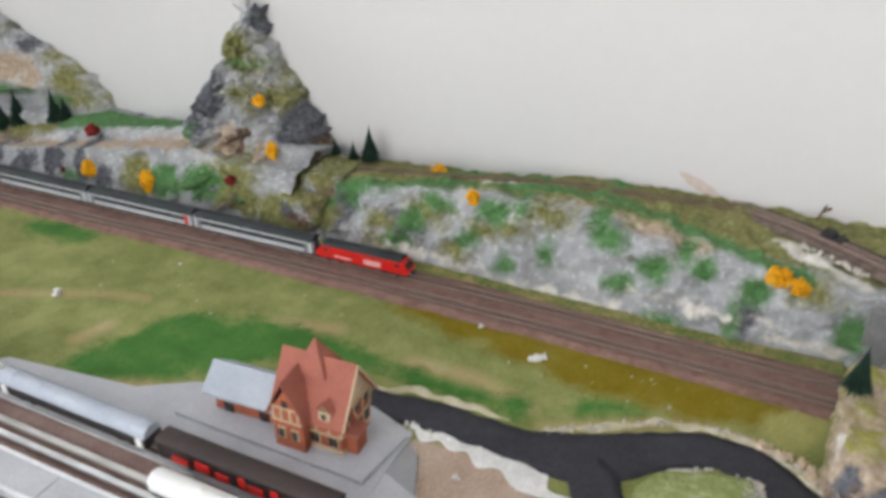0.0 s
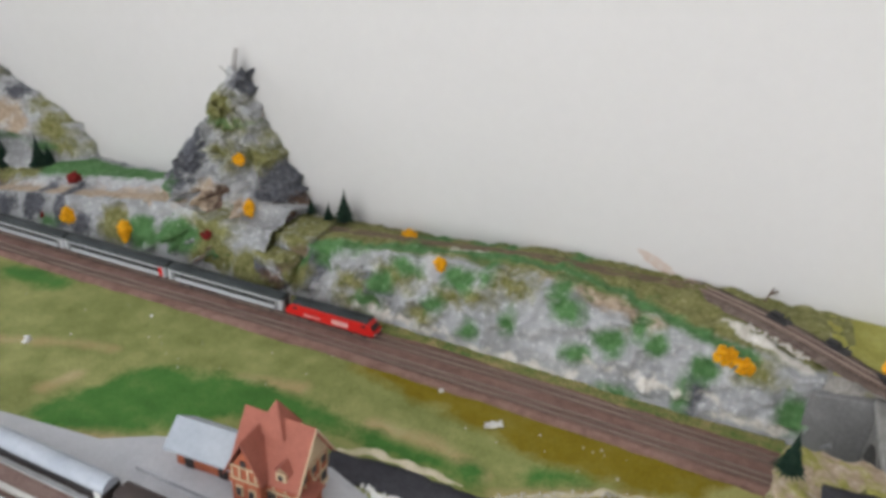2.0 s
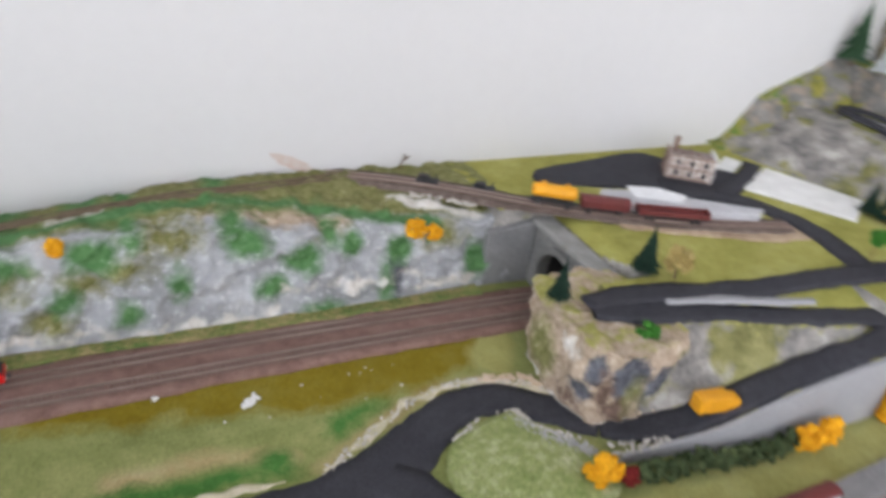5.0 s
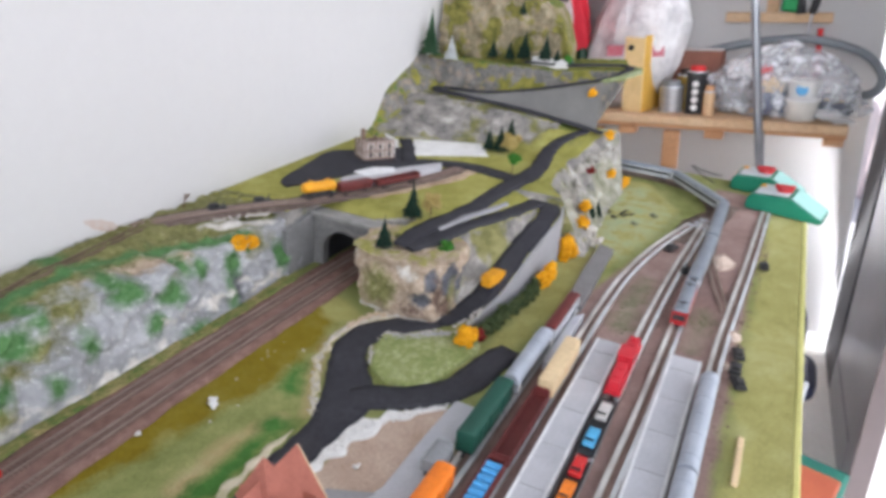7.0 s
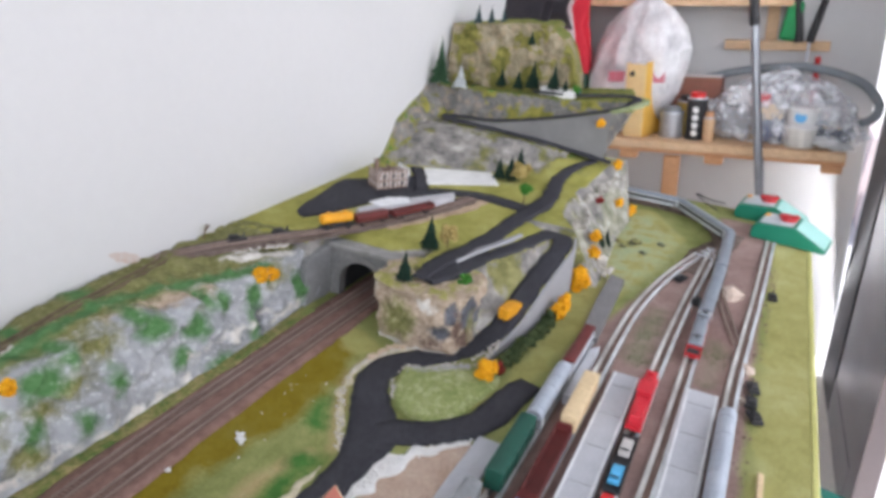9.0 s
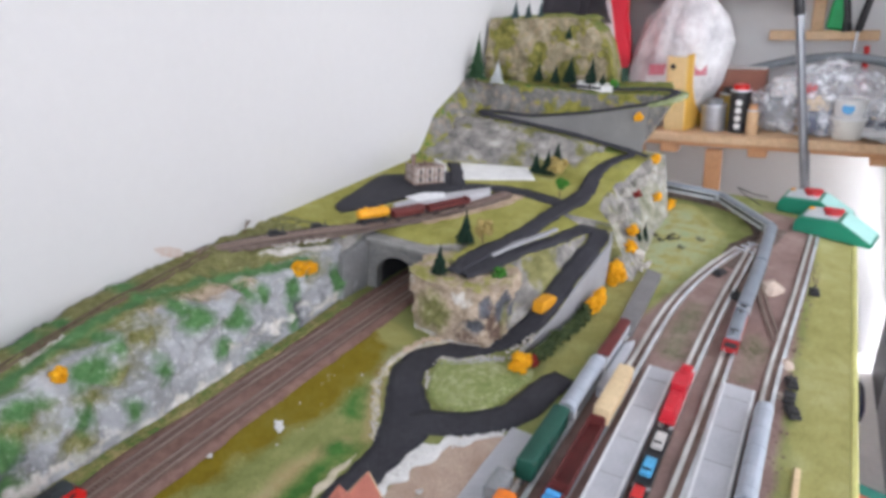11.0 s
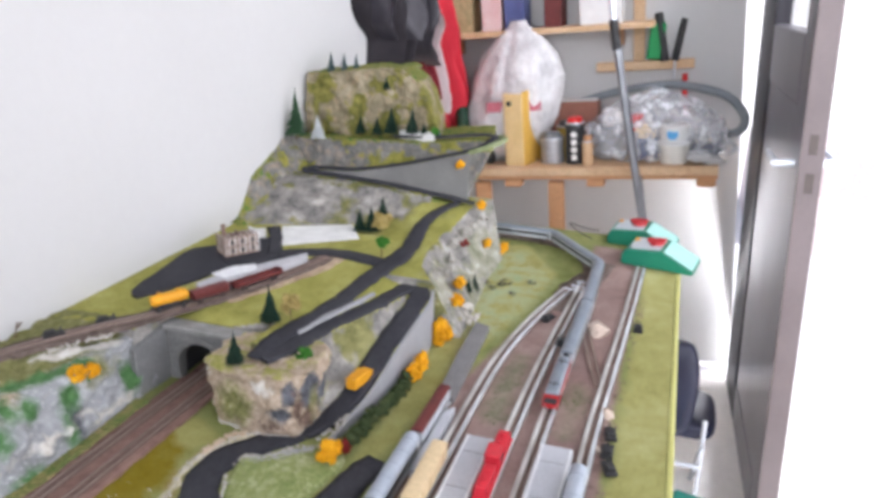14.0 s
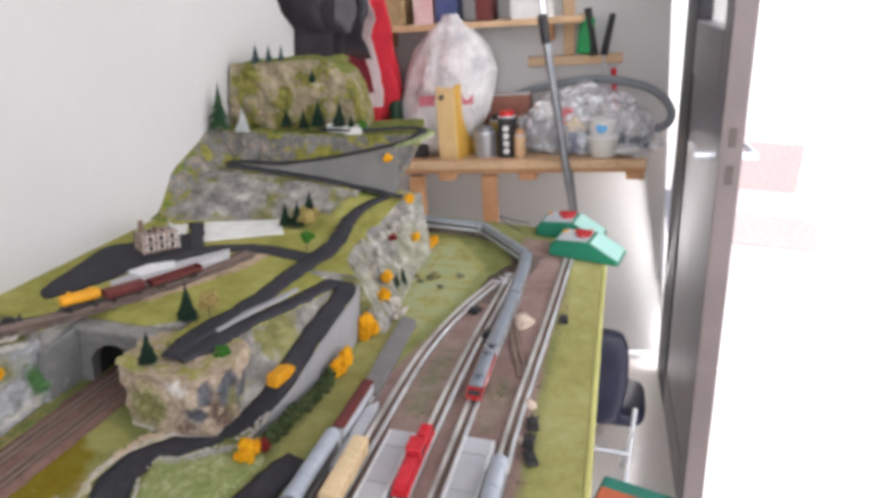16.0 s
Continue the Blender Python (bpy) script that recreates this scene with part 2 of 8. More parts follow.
def join_into(bm, own):
    tmp = bpy.data.meshes.new("tmp")
    own.to_mesh(tmp)
    own.free()
    bm.from_mesh(tmp)
    bpy.data.meshes.remove(tmp)
    return bm


def cyl(p0, p1, r0, r1=None, segs=12, bm=None, caps=True):
    p0, p1 = Vector(p0), Vector(p1)
    r1 = r0 if r1 is None else r1
    own = bmesh.new()
    d = p1 - p0
    m = Matrix.Translation((p0 + p1) / 2) @ d.to_track_quat("Z", "Y").to_matrix().to_4x4()
    bmesh.ops.create_cone(own, cap_ends=caps, segments=segs, radius1=r0, radius2=max(r1, 1e-5), depth=d.length, matrix=m)
    return own if bm is None else join_into(bm, own)


def prism(profile, p0, axis_len, plane="yz"):
    """A closed profile swept straight along x from p0."""
    bm = bmesh.new()
    x0, y0, z0 = p0
    a = [bm.verts.new((x0, y0 + u, z0 + v)) for u, v in profile]
    b = [bm.verts.new((x0 + axis_len, y0 + u, z0 + v)) for u, v in profile]
    n = len(profile)
    for i in range(n):
        bm.faces.new((a[i], a[(i + 1) % n], b[(i + 1) % n], b[i]))
    bm.faces.new(a[::-1])
    bm.faces.new(b)
    return bm


def catmull(points, per=8):
    pts = np.array(points, float)
    ext = np.vstack([2 * pts[0] - pts[1], pts, 2 * pts[-1] - pts[-2]])
    out = []
    for i in range(len(pts) - 1):
        p0, p1, p2, p3 = ext[i : i + 4]
        for s in np.arange(per) / per:
            out.append(0.5 * (2 * p1 + (p2 - p0) * s + (2 * p0 - 5 * p1 + 4 * p2 - p3) * s * s + (3 * p1 - p0 - 3 * p2 + p3) * s**3))
    out.append(pts[-1])
    return np.array(out)


def ribbon(name, points, width, mat, parent=None, thick=0.002, per=8, rough_edge=0.0, cols=4, lift=0.0):
    """A band along a curve. points: x, y, z (, width)."""
    c = catmull(points, per)
    w = c[:, 3] if c.shape[1] > 3 else np.full(len(c), width)
    t = np.gradient(c[:, :2], axis=0)
    t /= np.linalg.norm(t, axis=1)[:, None] + 1e-9
    nrm = np.stack([-t[:, 1], t[:, 0]], 1)
    verts, faces = [], []
    for i in range(len(c)):
        jl = rough_edge * noise.noise((c[i, 0] * 60, c[i, 1] * 60, 1.7))
        jr = rough_edge * noise.noise((c[i, 0] * 60, c[i, 1] * 60, 9.1))
        for k in range(cols + 1):
            s = k / cols - 0.5
            off = s * w[i] + (jl if s < 0 else jr) * abs(2 * s)
            verts.append((c[i, 0] + nrm[i, 0] * off, c[i, 1] + nrm[i, 1] * off, c[i, 2] + lift))
    n = cols + 1
    for i in range(len(c) - 1):
        for k in range(cols):
            faces.append((i * n + k + 1, i * n + k, (i + 1) * n + k, (i + 1) * n + k + 1))
    base = len(verts)
    if thick:
        for i in range(len(c)):
            verts.append((*verts[i * n][:2], c[i, 2] + lift - thick))
            verts.append((*verts[i * n + cols][:2], c[i, 2] + lift - thick))
        for i in range(len(c) - 1):
            faces.append((i * n, base + 2 * i, base + 2 * i + 2, (i + 1) * n))
            faces.append((i * n + cols, (i + 1) * n + cols, base + 2 * i + 3, base + 2 * i + 1))
        for i in (0, len(c) - 1):
            faces.append(tuple(i * n + k for k in range(n)) + (base + 2 * i + 1, base + 2 * i))
    return mesh_ob(name, verts, faces, mat, parent, True)


def fbm(x, y, z=0.0, oct=4):
    v, a = 0.0, 1.0
    for _ in range(oct):
        v += a * noise.noise((x, y, z))
        x, y, z, a = x * 2.03 + 3.1, y * 2.03 + 1.7, z * 2.03 + 5.3, a * 0.5
    return v


def sheet(name, f, u0, u1, nu, v0, v1, nv, mat, parent=None, smooth=True):
    """A grid sheet by a function of two parameters."""
    verts = [f(u0 + (u1 - u0) * i / nu, v0 + (v1 - v0) * j / nv) for i in range(nu + 1) for j in range(nv + 1)]
    n = nv + 1
    faces = [(i * n + j, (i + 1) * n + j, (i + 1) * n + j + 1, i * n + j + 1) for i in range(nu) for j in range(nv)]
    return mesh_ob(name, verts, faces, mat, parent, smooth)


def lerp_table(x, table):
    xs, ys = zip(*table)
    return float(np.interp(x, xs, ys))


def sstep(a, b, x):
    s = min(max((x - a) / (b - a), 0.0), 1.0)
    return s * s * (3 - 2 * s)

# ---- room ----
FRONT_Y, BOARD_X0, BOARD_X1 = 0.665, -0.95, 1.52


def wall_box(name, x0, x1, y0, y1, z0, z1, mat, label):
    ob = part(name, box((x0 + x1) / 2, (y0 + y1) / 2, (z0 + z1) / 2, x1 - x0, y1 - y0, z1 - z0), mat)
    return tagged(ob, label, "wall" if "wall" in name else name, kind="structure")


wall_box("wall_north", WEST_X - 0.1, EAST_X + 0.1, WALL_Y, WALL_Y + 0.1, FLOOR_Z, CEIL_Z, M_WALL, "plain white painted wall behind the railway layout")
wall_box("wall_east", EAST_X, EAST_X + 0.1, 0.498, WALL_Y + 0.14, FLOOR_Z, CEIL_Z, M_WALL, "plain white end wall behind the workbench")
# unseen west wall, left open where the added lamp shines in
wall_box("wall_west", WEST_X - 0.1, WEST_X, -1.0, 0.1, FLOOR_Z, CEIL_Z, M_WALL, "unseen white painted wall beside an added light opening")
wall_box("wall_west", WEST_X - 0.1, WEST_X, 1.25, WALL_Y, FLOOR_Z, CEIL_Z, M_WALL, "unseen white painted wall beside an added light opening")
wall_box("wall_west", WEST_X - 0.1, WEST_X, 0.1, 1.25, FLOOR_Z, 0.15, M_WALL, "unseen white painted wall below an added light opening")
wall_box("wall_west", WEST_X - 0.1, WEST_X, 0.1, 1.25, 1.45, CEIL_Z, M_WALL, "unseen white painted wall above an added light opening")
wall_box("floor", WEST_X, EAST_X, -1.0, WALL_Y, FLOOR_Z - 0.05, FLOOR_Z, M_FLOOR, "pale glossy tiled floor")
wall_box("ceiling", WEST_X, EAST_X, -0.75, WALL_Y, CEIL_Z, CEIL_Z + 0.05, M_CEIL, "plain white ceiling")
# south side: wall piece, open doorway, lintel
wall_box("wall_south", WEST_X, -0.75, -1.0, -0.9, FLOOR_Z, CEIL_Z, M_WALL, "white painted wall beside the doorway")
wall_box("wall_lintel", -0.75, EAST_X + 0.1, SOUTH_Y - 0.12, SOUTH_Y, 1.35, CEIL_Z, M_WALL, "white wall above the wide doorway")

# ---- layout board ----


def board():
    top = empty("layout_board", 0.3, 1.0, -0.06, 0, "wooden baseboard of the model railway with yellow-green painted edge", "baseboard")
    top.matrix_basis = Matrix.Identity(4)
    part("panel", box((BOARD_X0 + BOARD_X1) / 2, (FRONT_Y + WALL_Y) / 2 - 0.001, -0.0195, BOARD_X1 - BOARD_X0, WALL_Y - FRONT_Y - 0.004, 0.03, 0.002), M_WOOD_P, top)
    part("edge_strip", box((BOARD_X0 + 1.36) / 2, FRONT_Y - 0.004, -0.017, 1.36 - BOARD_X0, 0.008, 0.036, 0.002),
         plain("edge_yellow_green", (0.56, 0.55, 0.2), (0.46, 0.45, 0.15), 10, 200, 0.7), top, "yellow-green painted front edge strip")
    for x in (-0.8, 0.2, 1.2):
        for y in (0.74, 1.33):
            part("leg", box(x, y, (FLOOR_Z - 0.0345) / 2 - 0.0172, 0.045, 0.045, -FLOOR_Z - 0.0345, 0.003), M_WOOD_P, top)


board()


def seg_d(px, py, pts, r):
    """Signed distance of points to a fat polyline; negative inside."""
    best = np.full(px.shape, 9.0)
    for (ax, ay, *ra), (bx, by, *rb) in zip(pts, pts[1:]):
        dx, dy = bx - ax, by - ay
        t = np.clip(((px - ax) * dx + (py - ay) * dy) / (dx * dx + dy * dy + 1e-12), 0, 1)
        rr = (ra[0] + (rb[0] - ra[0]) * t) if ra else r
        best = np.minimum(best, np.hypot(px - ax - t * dx, py - ay - t * dy) - rr)
    return best


def ground_material():
    m, t, b = nodes_of("layout_ground")
    co = t.nodes.new("ShaderNodeNewGeometry").outputs["Position"]
    n1, n2, n3 = noise_node(t, 30, 6, 0.7, co), noise_node(t, 420, 4, 0.75, co), noise_node(t, 9, 4, 0.6, co)
    edge = math_node(t, "MULTIPLY", math_node(t, "SUBTRACT", n1.outputs[0], 0.5), 0.05)
    mid = math_node(t, "ADD", math_node(t, "MULTIPLY", n3.outputs[0], 0.5), math_node(t, "MULTIPLY", n1.outputs[0], 0.5))

    def zone(name, soft=0.004, k=1.0):
        a = t.nodes.new("ShaderNodeAttribute")
        a.attribute_name = name
        d = math_node(t, "ADD", a.outputs["Fac"], math_node(t, "MULTIPLY", edge, k))
        return math_node(t, "SUBTRACT", 0.5, math_node(t, "DIVIDE", d, 2 * soft), True)

    def tone(a, c, d):
        return ramp_node(t, mid, [(0.36, a), (0.5, c), (0.64, d)]).outputs[0]

    col = tone((0.155, 0.175, 0.053), (0.225, 0.245, 0.086), (0.31, 0.315, 0.125))
    col = mix_node(t, zone("z_tan", 0.006, 0.6), col, tone((0.3, 0.23, 0.1), (0.38, 0.3, 0.15), (0.5, 0.42, 0.25)))
    col = mix_node(t, zone("z_green", 0.008), col, tone((0.045, 0.13, 0.026), (0.065, 0.175, 0.036), (0.12, 0.215, 0.06)))
    col = mix_node(t, zone("z_olive", 0.008), col, tone((0.16, 0.115, 0.006), (0.2, 0.152, 0.012), (0.22, 0.18, 0.028)))
    col = mix_node(t, zone("z_lime", 0.006), col, tone((0.26, 0.25, 0.078), (0.345, 0.33, 0.12), (0.41, 0.4, 0.18)))
    pale = ramp_node(t, n1.outputs[0], [(0.44, (0, 0, 0)), (0.56, (0.8,) * 3)]).outputs[0]
    col = mix_node(t, math_node(t, "MULTIPLY", pale, zone("z_pale", 0.02)), col, tone((0.38, 0.33, 0.23), (0.38, 0.42, 0.27), (0.27, 0.36, 0.2)))
    col = mix_node(t, zone("z_yard", 0.005, 0.5), col, tone((0.21, 0.14, 0.122), (0.285, 0.195, 0.172), (0.36, 0.265, 0.235)))
    col = mix_node(t, math_node(t, "MULTIPLY", zone("z_weed", 0.012, 0.8), 0.75), col, tone((0.13, 0.13, 0.085), (0.18, 0.185, 0.11), (0.25, 0.24, 0.17)))
    col = mix_node(t, zone("z_sand", 0.003, 0.25), col, tone((0.4, 0.29, 0.22), (0.47, 0.36, 0.285), (0.53, 0.43, 0.35)))
    v = ramp_node(t, n2.outputs[0], [(0.28, (0.68,) * 3), (0.72, (1.32,) * 3)]).outputs[0]
    lnk(t, mix_node(t, 1.0, col, v, "MULTIPLY"), b.inputs["Base Color"])
    b.inputs["Roughness"].default_value = 0.95
    b.inputs["Specular IOR Level"].default_value = 0.15
    bump_to(t, b, n2.outputs[0], 0.6, 0.0012)
    return m


def ground():
    nx, ny = 480, 150
    xs, ys = np.linspace(BOARD_X0, BOARD_X1, nx + 1), np.linspace(FRONT_Y, WALL_Y, ny + 1)
    px, py = np.meshgrid(xs, ys, indexing="ij")
    zone = {
        "z_green": np.minimum.reduce([
            seg_d(px, py, [(0.03, 0.985, 0.02), (0.09, 1.045, 0.05), (0.16, 1.085, 0.03), (0.25, 1.098, 0.012), (0.33, 1.094, 0.008), (0.41, 1.097, 0.01)], 0),
            seg_d(px, py, [(-0.24, 1.155, 0.014), (-0.17, 1.163, 0.016)], 0),
            seg_d(px, py, [(-0.6, 1.12, 0.02), (-0.45, 1.14, 0.02)], 0),
            seg_d(px, py, [(0.46, 1.12, 0.01), (0.5, 1.14, 0.008)], 0)]),
        "z_tan": np.minimum.reduce([
            seg_d(px, py, [(-0.3, 0.99, 0.012), (-0.148, 1.033, 0.006), (-0.04, 1.083, 0.005), (0.0, 1.09, 0.004)], 0),
            seg_d(px, py, [(0.0, 1.04, 0.008), (-0.01, 1.01, 0.006)], 0),
            seg_d(px, py, [(0.15, 1.114, 0.006), (0.21, 1.127, 0.009)], 0),
            seg_d(px, py, [(0.3, 1.114, 0.008), (0.37, 1.116, 0.008), (0.42, 1.1, 0.006)], 0),
            seg_d(px, py, [(0.06, 0.972, 0.006), (0.12, 0.99, 0.009)], 0),
            seg_d(px, py, [(0.44, 1.084, 0.004), (0.5, 1.116, 0.006), (0.56, 1.142, 0.005), (0.62, 1.13, 0.006)], 0)]),
        "z_olive": seg_d(px, py, [(0.25, 1.19, 0.012), (0.36, 1.188, 0.026), (0.46, 1.18, 0.04), (0.56, 1.178, 0.034), (0.63, 1.185, 0.018)], 0),
        "z_lime": np.minimum.reduce([
            seg_d(px, py, [(0.585, 1.04, 0.03), (0.59, 1.01, 0.025)], 0),
            seg_d(px, py, [(0.62, 0.97, 0.012), (0.78, 0.965, 0.022), (0.93, 0.955, 0.03), (1.1, 0.935, 0.05), (1.25, 0.92, 0.05), (1.36, 0.96, 0.03)], 0),
            seg_d(px, py, [(BOARD_X0, 0.684, 0.036), (1.3, 0.684, 0.036), (1.5, 0.73, 0.05)], 0),
            seg_d(px, py, [(0.62, 1.16, 0.02), (0.64, 1.19, 0.015)], 0)]),
        "z_pale": seg_d(px, py, [(0.98, 0.93, 0.02), (1.1, 0.93, 0.045), (1.22, 0.93, 0.06), (1.3, 0.96, 0.05)], 0),
        "z_yard": np.maximum(np.maximum(py - (0.94 - 0.07 * np.clip((px - 0.75) * 3, 0, 1) - 0.05 * np.clip((px - 1.0) * 4, 0, 1)), 0.728 - py), px - 1.44),
        "z_weed": np.minimum(seg_d(px, py, [(0.77, 0.862, 0.012), (0.84, 0.862, 0.014), (0.93, 0.858, 0.01)], 0), seg_d(px, py, [(0.76, 0.777, 0.006), (0.87, 0.774, 0.009)], 0)),
        "z_sand": np.maximum(seg_d(px, py, [(0.36, 1.0, 0.03), (0.42, 1.0, 0.032), (0.47, 0.99, 0.025), (0.5, 0.975, 0.012)], 0), 0.966 - py),
    }
    verts = [(px[i, j], py[i, j], 0.0006 * fbm(px[i, j] * 25, py[i, j] * 25)) for i in range(nx + 1) for j in range(ny + 1)]
    n = ny + 1
    faces = [(i * n + j, (i + 1) * n + j, (i + 1) * n + j + 1, i * n + j + 1) for i in range(nx) for j in range(ny)]
    ob = mesh_ob("ground", verts, faces, ground_material(), None, True)
    for key, val in zone.items():
        at = ob.data.attributes.new(key, "FLOAT", "POINT")
        at.data.foreach_set("value", val.astype(np.float32).ravel())
    tagged(ob, "model landscape of green flock meadow and brown yard", "ground", kind="structure")


ground()

# ---- rock bank along the wall ----
RIDGE = [(0.0, 0.055), (0.1, 0.06), (0.16, 0.068), (0.3, 0.082), (0.39, 0.083), (0.46, 0.076), (0.55, 0.066), (0.7, 0.068)]
WALL_Z = [(0.0, 0.05), (0.12, 0.053), (0.25, 0.06), (0.39, 0.08), (0.5, 0.082), (0.6, 0.08), (0.72, 0.08)]


def bank_point(x, v):
    foot = lerp_table(x, [(0.0, 1.285), (0.1, 1.272), (0.55, 1.266), (0.68, 1.272)])
    top = foot + lerp_table(x, [(0.0, 0.03), (0.3, 0.034), (0.55, 0.024), (0.7, 0.012)])
    zr, zw = lerp_table(x, RIDGE), lerp_table(x, WALL_Z)
    if v < 0.55:
        s = v / 0.55
        y, z = foot + (top - foot) * s**1.3, zr * s
    else:
        s = (v - 0.55) / 0.45
        y = top + (WALL_Y - top) * s
        z = zr + (zw - zr) * s + 0.004 * math.sin(s * 3.1)
    k = min(v / 0.1, 1.0)
    rough = 0.011 if v < 0.6 else 0.005
    q = fbm(x * 38, z * 38, y * 14, 5)
    return (x + 0.004 * fbm(x * 50, z * 60, 4.0), min(y - rough * q * k, WALL_Y), max(z + (0.005 * fbm(x * 45, y * 45, 8.0, 4) + 0.003) * k, -0.002))




def paint(ob, patches, axis=0):
    """Patches: name -> list of (x, z, half width, half height) on the face, or (x, y, half width, half depth, "top")."""
    co = np.array([v.co[:] for v in ob.data.vertices])
    along = axis(co) if callable(axis) else co[:, axis]
    for key in ("z_slate_shade", "z_sand", "z_brown", "z_olive", "z_moss", "z_white", "z_lime"):
        d = np.full(len(co), 9.0)
        for p in patches.get(key, ()):
            v = co[:, 1] if len(p) > 4 else co[:, 2]
            q = np.hypot((along - p[0]) / p[2], (v - p[1]) / p[3])
            e = (q - 1) * min(p[2], p[3])
            if len(p) > 4:
                e = np.where(co[:, 1] < 1.294, 9.0, e)
            d = np.minimum(d, e)
        if key + "_line" in patches:
            for pts in patches[key + "_line"]:
                d = np.minimum(d, np.where(co[:, 1] < 1.285, 9.0, seg_d(co[:, 0], co[:, 1], pts, 0)))
        at = ob.data.attributes.new(key, "FLOAT", "POINT")
        at.data.foreach_set("value", d.astype(np.float32))
    return ob


def boulder_block(name, x0, x1, y0, y1, h, mat, label, seed=0.0, n=34):
    """A craggy block: cube sphere pushed to a rough box."""

    def f(u, v):
        a = u * 2 * math.pi
        r = 1.0 if v < 0.7 else 1 - ((v - 0.7) / 0.3) ** 2 * 0.98
        c, s = math.cos(a), math.sin(a)
        k = 1 / max(abs(c), abs(s)) ** 0.5
        z = h * min(v / 0.7, 1.0) + (0.004 * fbm(c * 3 * r, s * 3 * r, seed, 3) if v > 0.6 else 0)
        q = fbm(c * 3 + seed, s * 3, z * 55, 5) * 0.15 * r
        return ((x0 + x1) / 2 + (x1 - x0) / 2 * c * k * (r + q) * (0.88 + 0.12 * min(v / 0.7, 1)), (y0 + y1) / 2 + (y1 - y0) / 2 * s * k * (r + q) * (0.88 + 0.12 * min(v / 0.7, 1)), z)

    return tagged(sheet(name, f, 0, 1, n * 3, 0, 1, n, mat, None, True), label, "rock", kind="structure")


bank = sheet("rock_bank", bank_point, 0.03, 0.70, 260, 0, 1, 84, M_ROCK, None, True)
paint(bank, {
    "z_moss": [(0.307, 0.07, 0.02, 0.013), (0.373, 0.042, 0.009, 0.014), (0.431, 0.07, 0.02, 0.012), (0.48, 0.052, 0.017, 0.014), (0.45, 0.031, 0.014, 0.009), (0.338, 0.082, 0.009, 0.009), (0.527, 0.06, 0.012, 0.011),
               (0.495, 0.003, 0.02, 0.01), (0.508, 0.07, 0.01, 0.008), (0.575, 0.052, 0.014, 0.014), (0.284, 0.04, 0.012, 0.01), (0.42, 0.083, 0.012, 0.008), (0.56, 0.02, 0.008, 0.02), (0.2, 0.02, 0.02, 0.012), (0.66, 0.03, 0.014, 0.02), (0.24, 0.068, 0.02, 0.01), (0.215, 0.045, 0.016, 0.012), (0.33, 0.022, 0.012, 0.01)],
    "z_olive": [(0.366, 0.078, 0.028, 0.012), (0.231, 0.056, 0.028, 0.014), (0.177, 0.036, 0.02, 0.012), (0.33, 0.06, 0.02, 0.01), (0.62, 0.06, 0.02, 0.012), (0.09, 0.03, 0.03, 0.02), (0.27, 0.022, 0.016, 0.012), (0.19, 0.015, 0.03, 0.012), (0.3, 0.05, 0.016, 0.01)],
    # the narrow upright patch at x 0.572 is painted shade in a slit
    "z_slate_shade": [(0.1, 0.04, 0.04, 0.03), (0.2, 0.04, 0.03, 0.014), (0.572, 0.025, 0.008, 0.025)],
    "z_white": [(0.53, 0.025, 0.03, 0.004), (0.62, 0.012, 0.03, 0.005), (0.25, 0.012, 0.05, 0.004), (0.4, 0.006, 0.04, 0.003)],
    "z_white_line": [[(0.585, 1.336, 0.004), (0.63, 1.312, 0.006), (0.668, 1.29, 0.004)], [(0.28, 1.345, 0.004), (0.32, 1.352, 0.004)]],
    "z_olive_line": [[(0.5, 1.385, 0.03), (0.72, 1.375, 0.05)], [(0.0, 1.33, 0.04), (0.12, 1.35, 0.045), (0.3, 1.36, 0.045), (0.45, 1.362, 0.04), (0.56, 1.352, 0.045), (0.7, 1.34, 0.05)]],
    "z_moss_line": [[(0.1, 1.3, 0.01), (0.15, 1.308, 0.012), (0.245, 1.328, 0.012), (0.325, 1.34, 0.009), (0.385, 1.344, 0.009), (0.443, 1.342, 0.009), (0.502, 1.325, 0.009), (0.545, 1.312, 0.008), (0.607, 1.292, 0.012)]],
    "z_sand_line": [[(0.4, 1.326, 0.01), (0.45, 1.32, 0.016), (0.515, 1.302, 0.012)], [(0.02, 1.34, 0.015), (0.12, 1.352, 0.01), (0.2, 1.352, 0.006)]],
    "z_brown_line": [[(0.0, 1.36, 0.008), (0.12, 1.355, 0.007), (0.255, 1.352, 0.008), (0.3, 1.36, 0.008), (0.355, 1.37, 0.011), (0.417, 1.372, 0.013), (0.474, 1.376, 0.014), (0.526, 1.378, 0.016), (0.58, 1.37, 0.012)]],
})
tagged(bank, "grey plaster rock bank with moss patches below a grassy top", "rock", kind="structure")

LEFT_ROAD = [(-0.95, 0.004), (-0.6, 0.008), (-0.455, 0.019), (-0.27, 0.05), (-0.116, 0.075), (0.1, 0.07)]


def left_point(x, v):
    zr = lerp_table(x, LEFT_ROAD)
    keys = [(0.0, 1.264, 0.0), (0.3, 1.284, zr), (0.36, 1.288, zr), (0.5, 1.312, zr), (0.62, 1.33, zr + 0.014), (1.0, WALL_Y, max(zr * 0.5 + 0.03, 0.058))]
    y, z = lerp_table(v, [(a, b) for a, b, _ in keys]), lerp_table(v, [(a, c) for a, _, c in keys])
    k = min(v / 0.1, 1.0) * (0.25 if 0.36 <= v <= 0.5 else 1.0)
    q = fbm(x * 40, z * 40, y * 20, 5)
    return (x, min(y - 0.009 * q * k, WALL_Y), z + 0.004 * k * fbm(x * 40, y * 40, 2.0, 4))


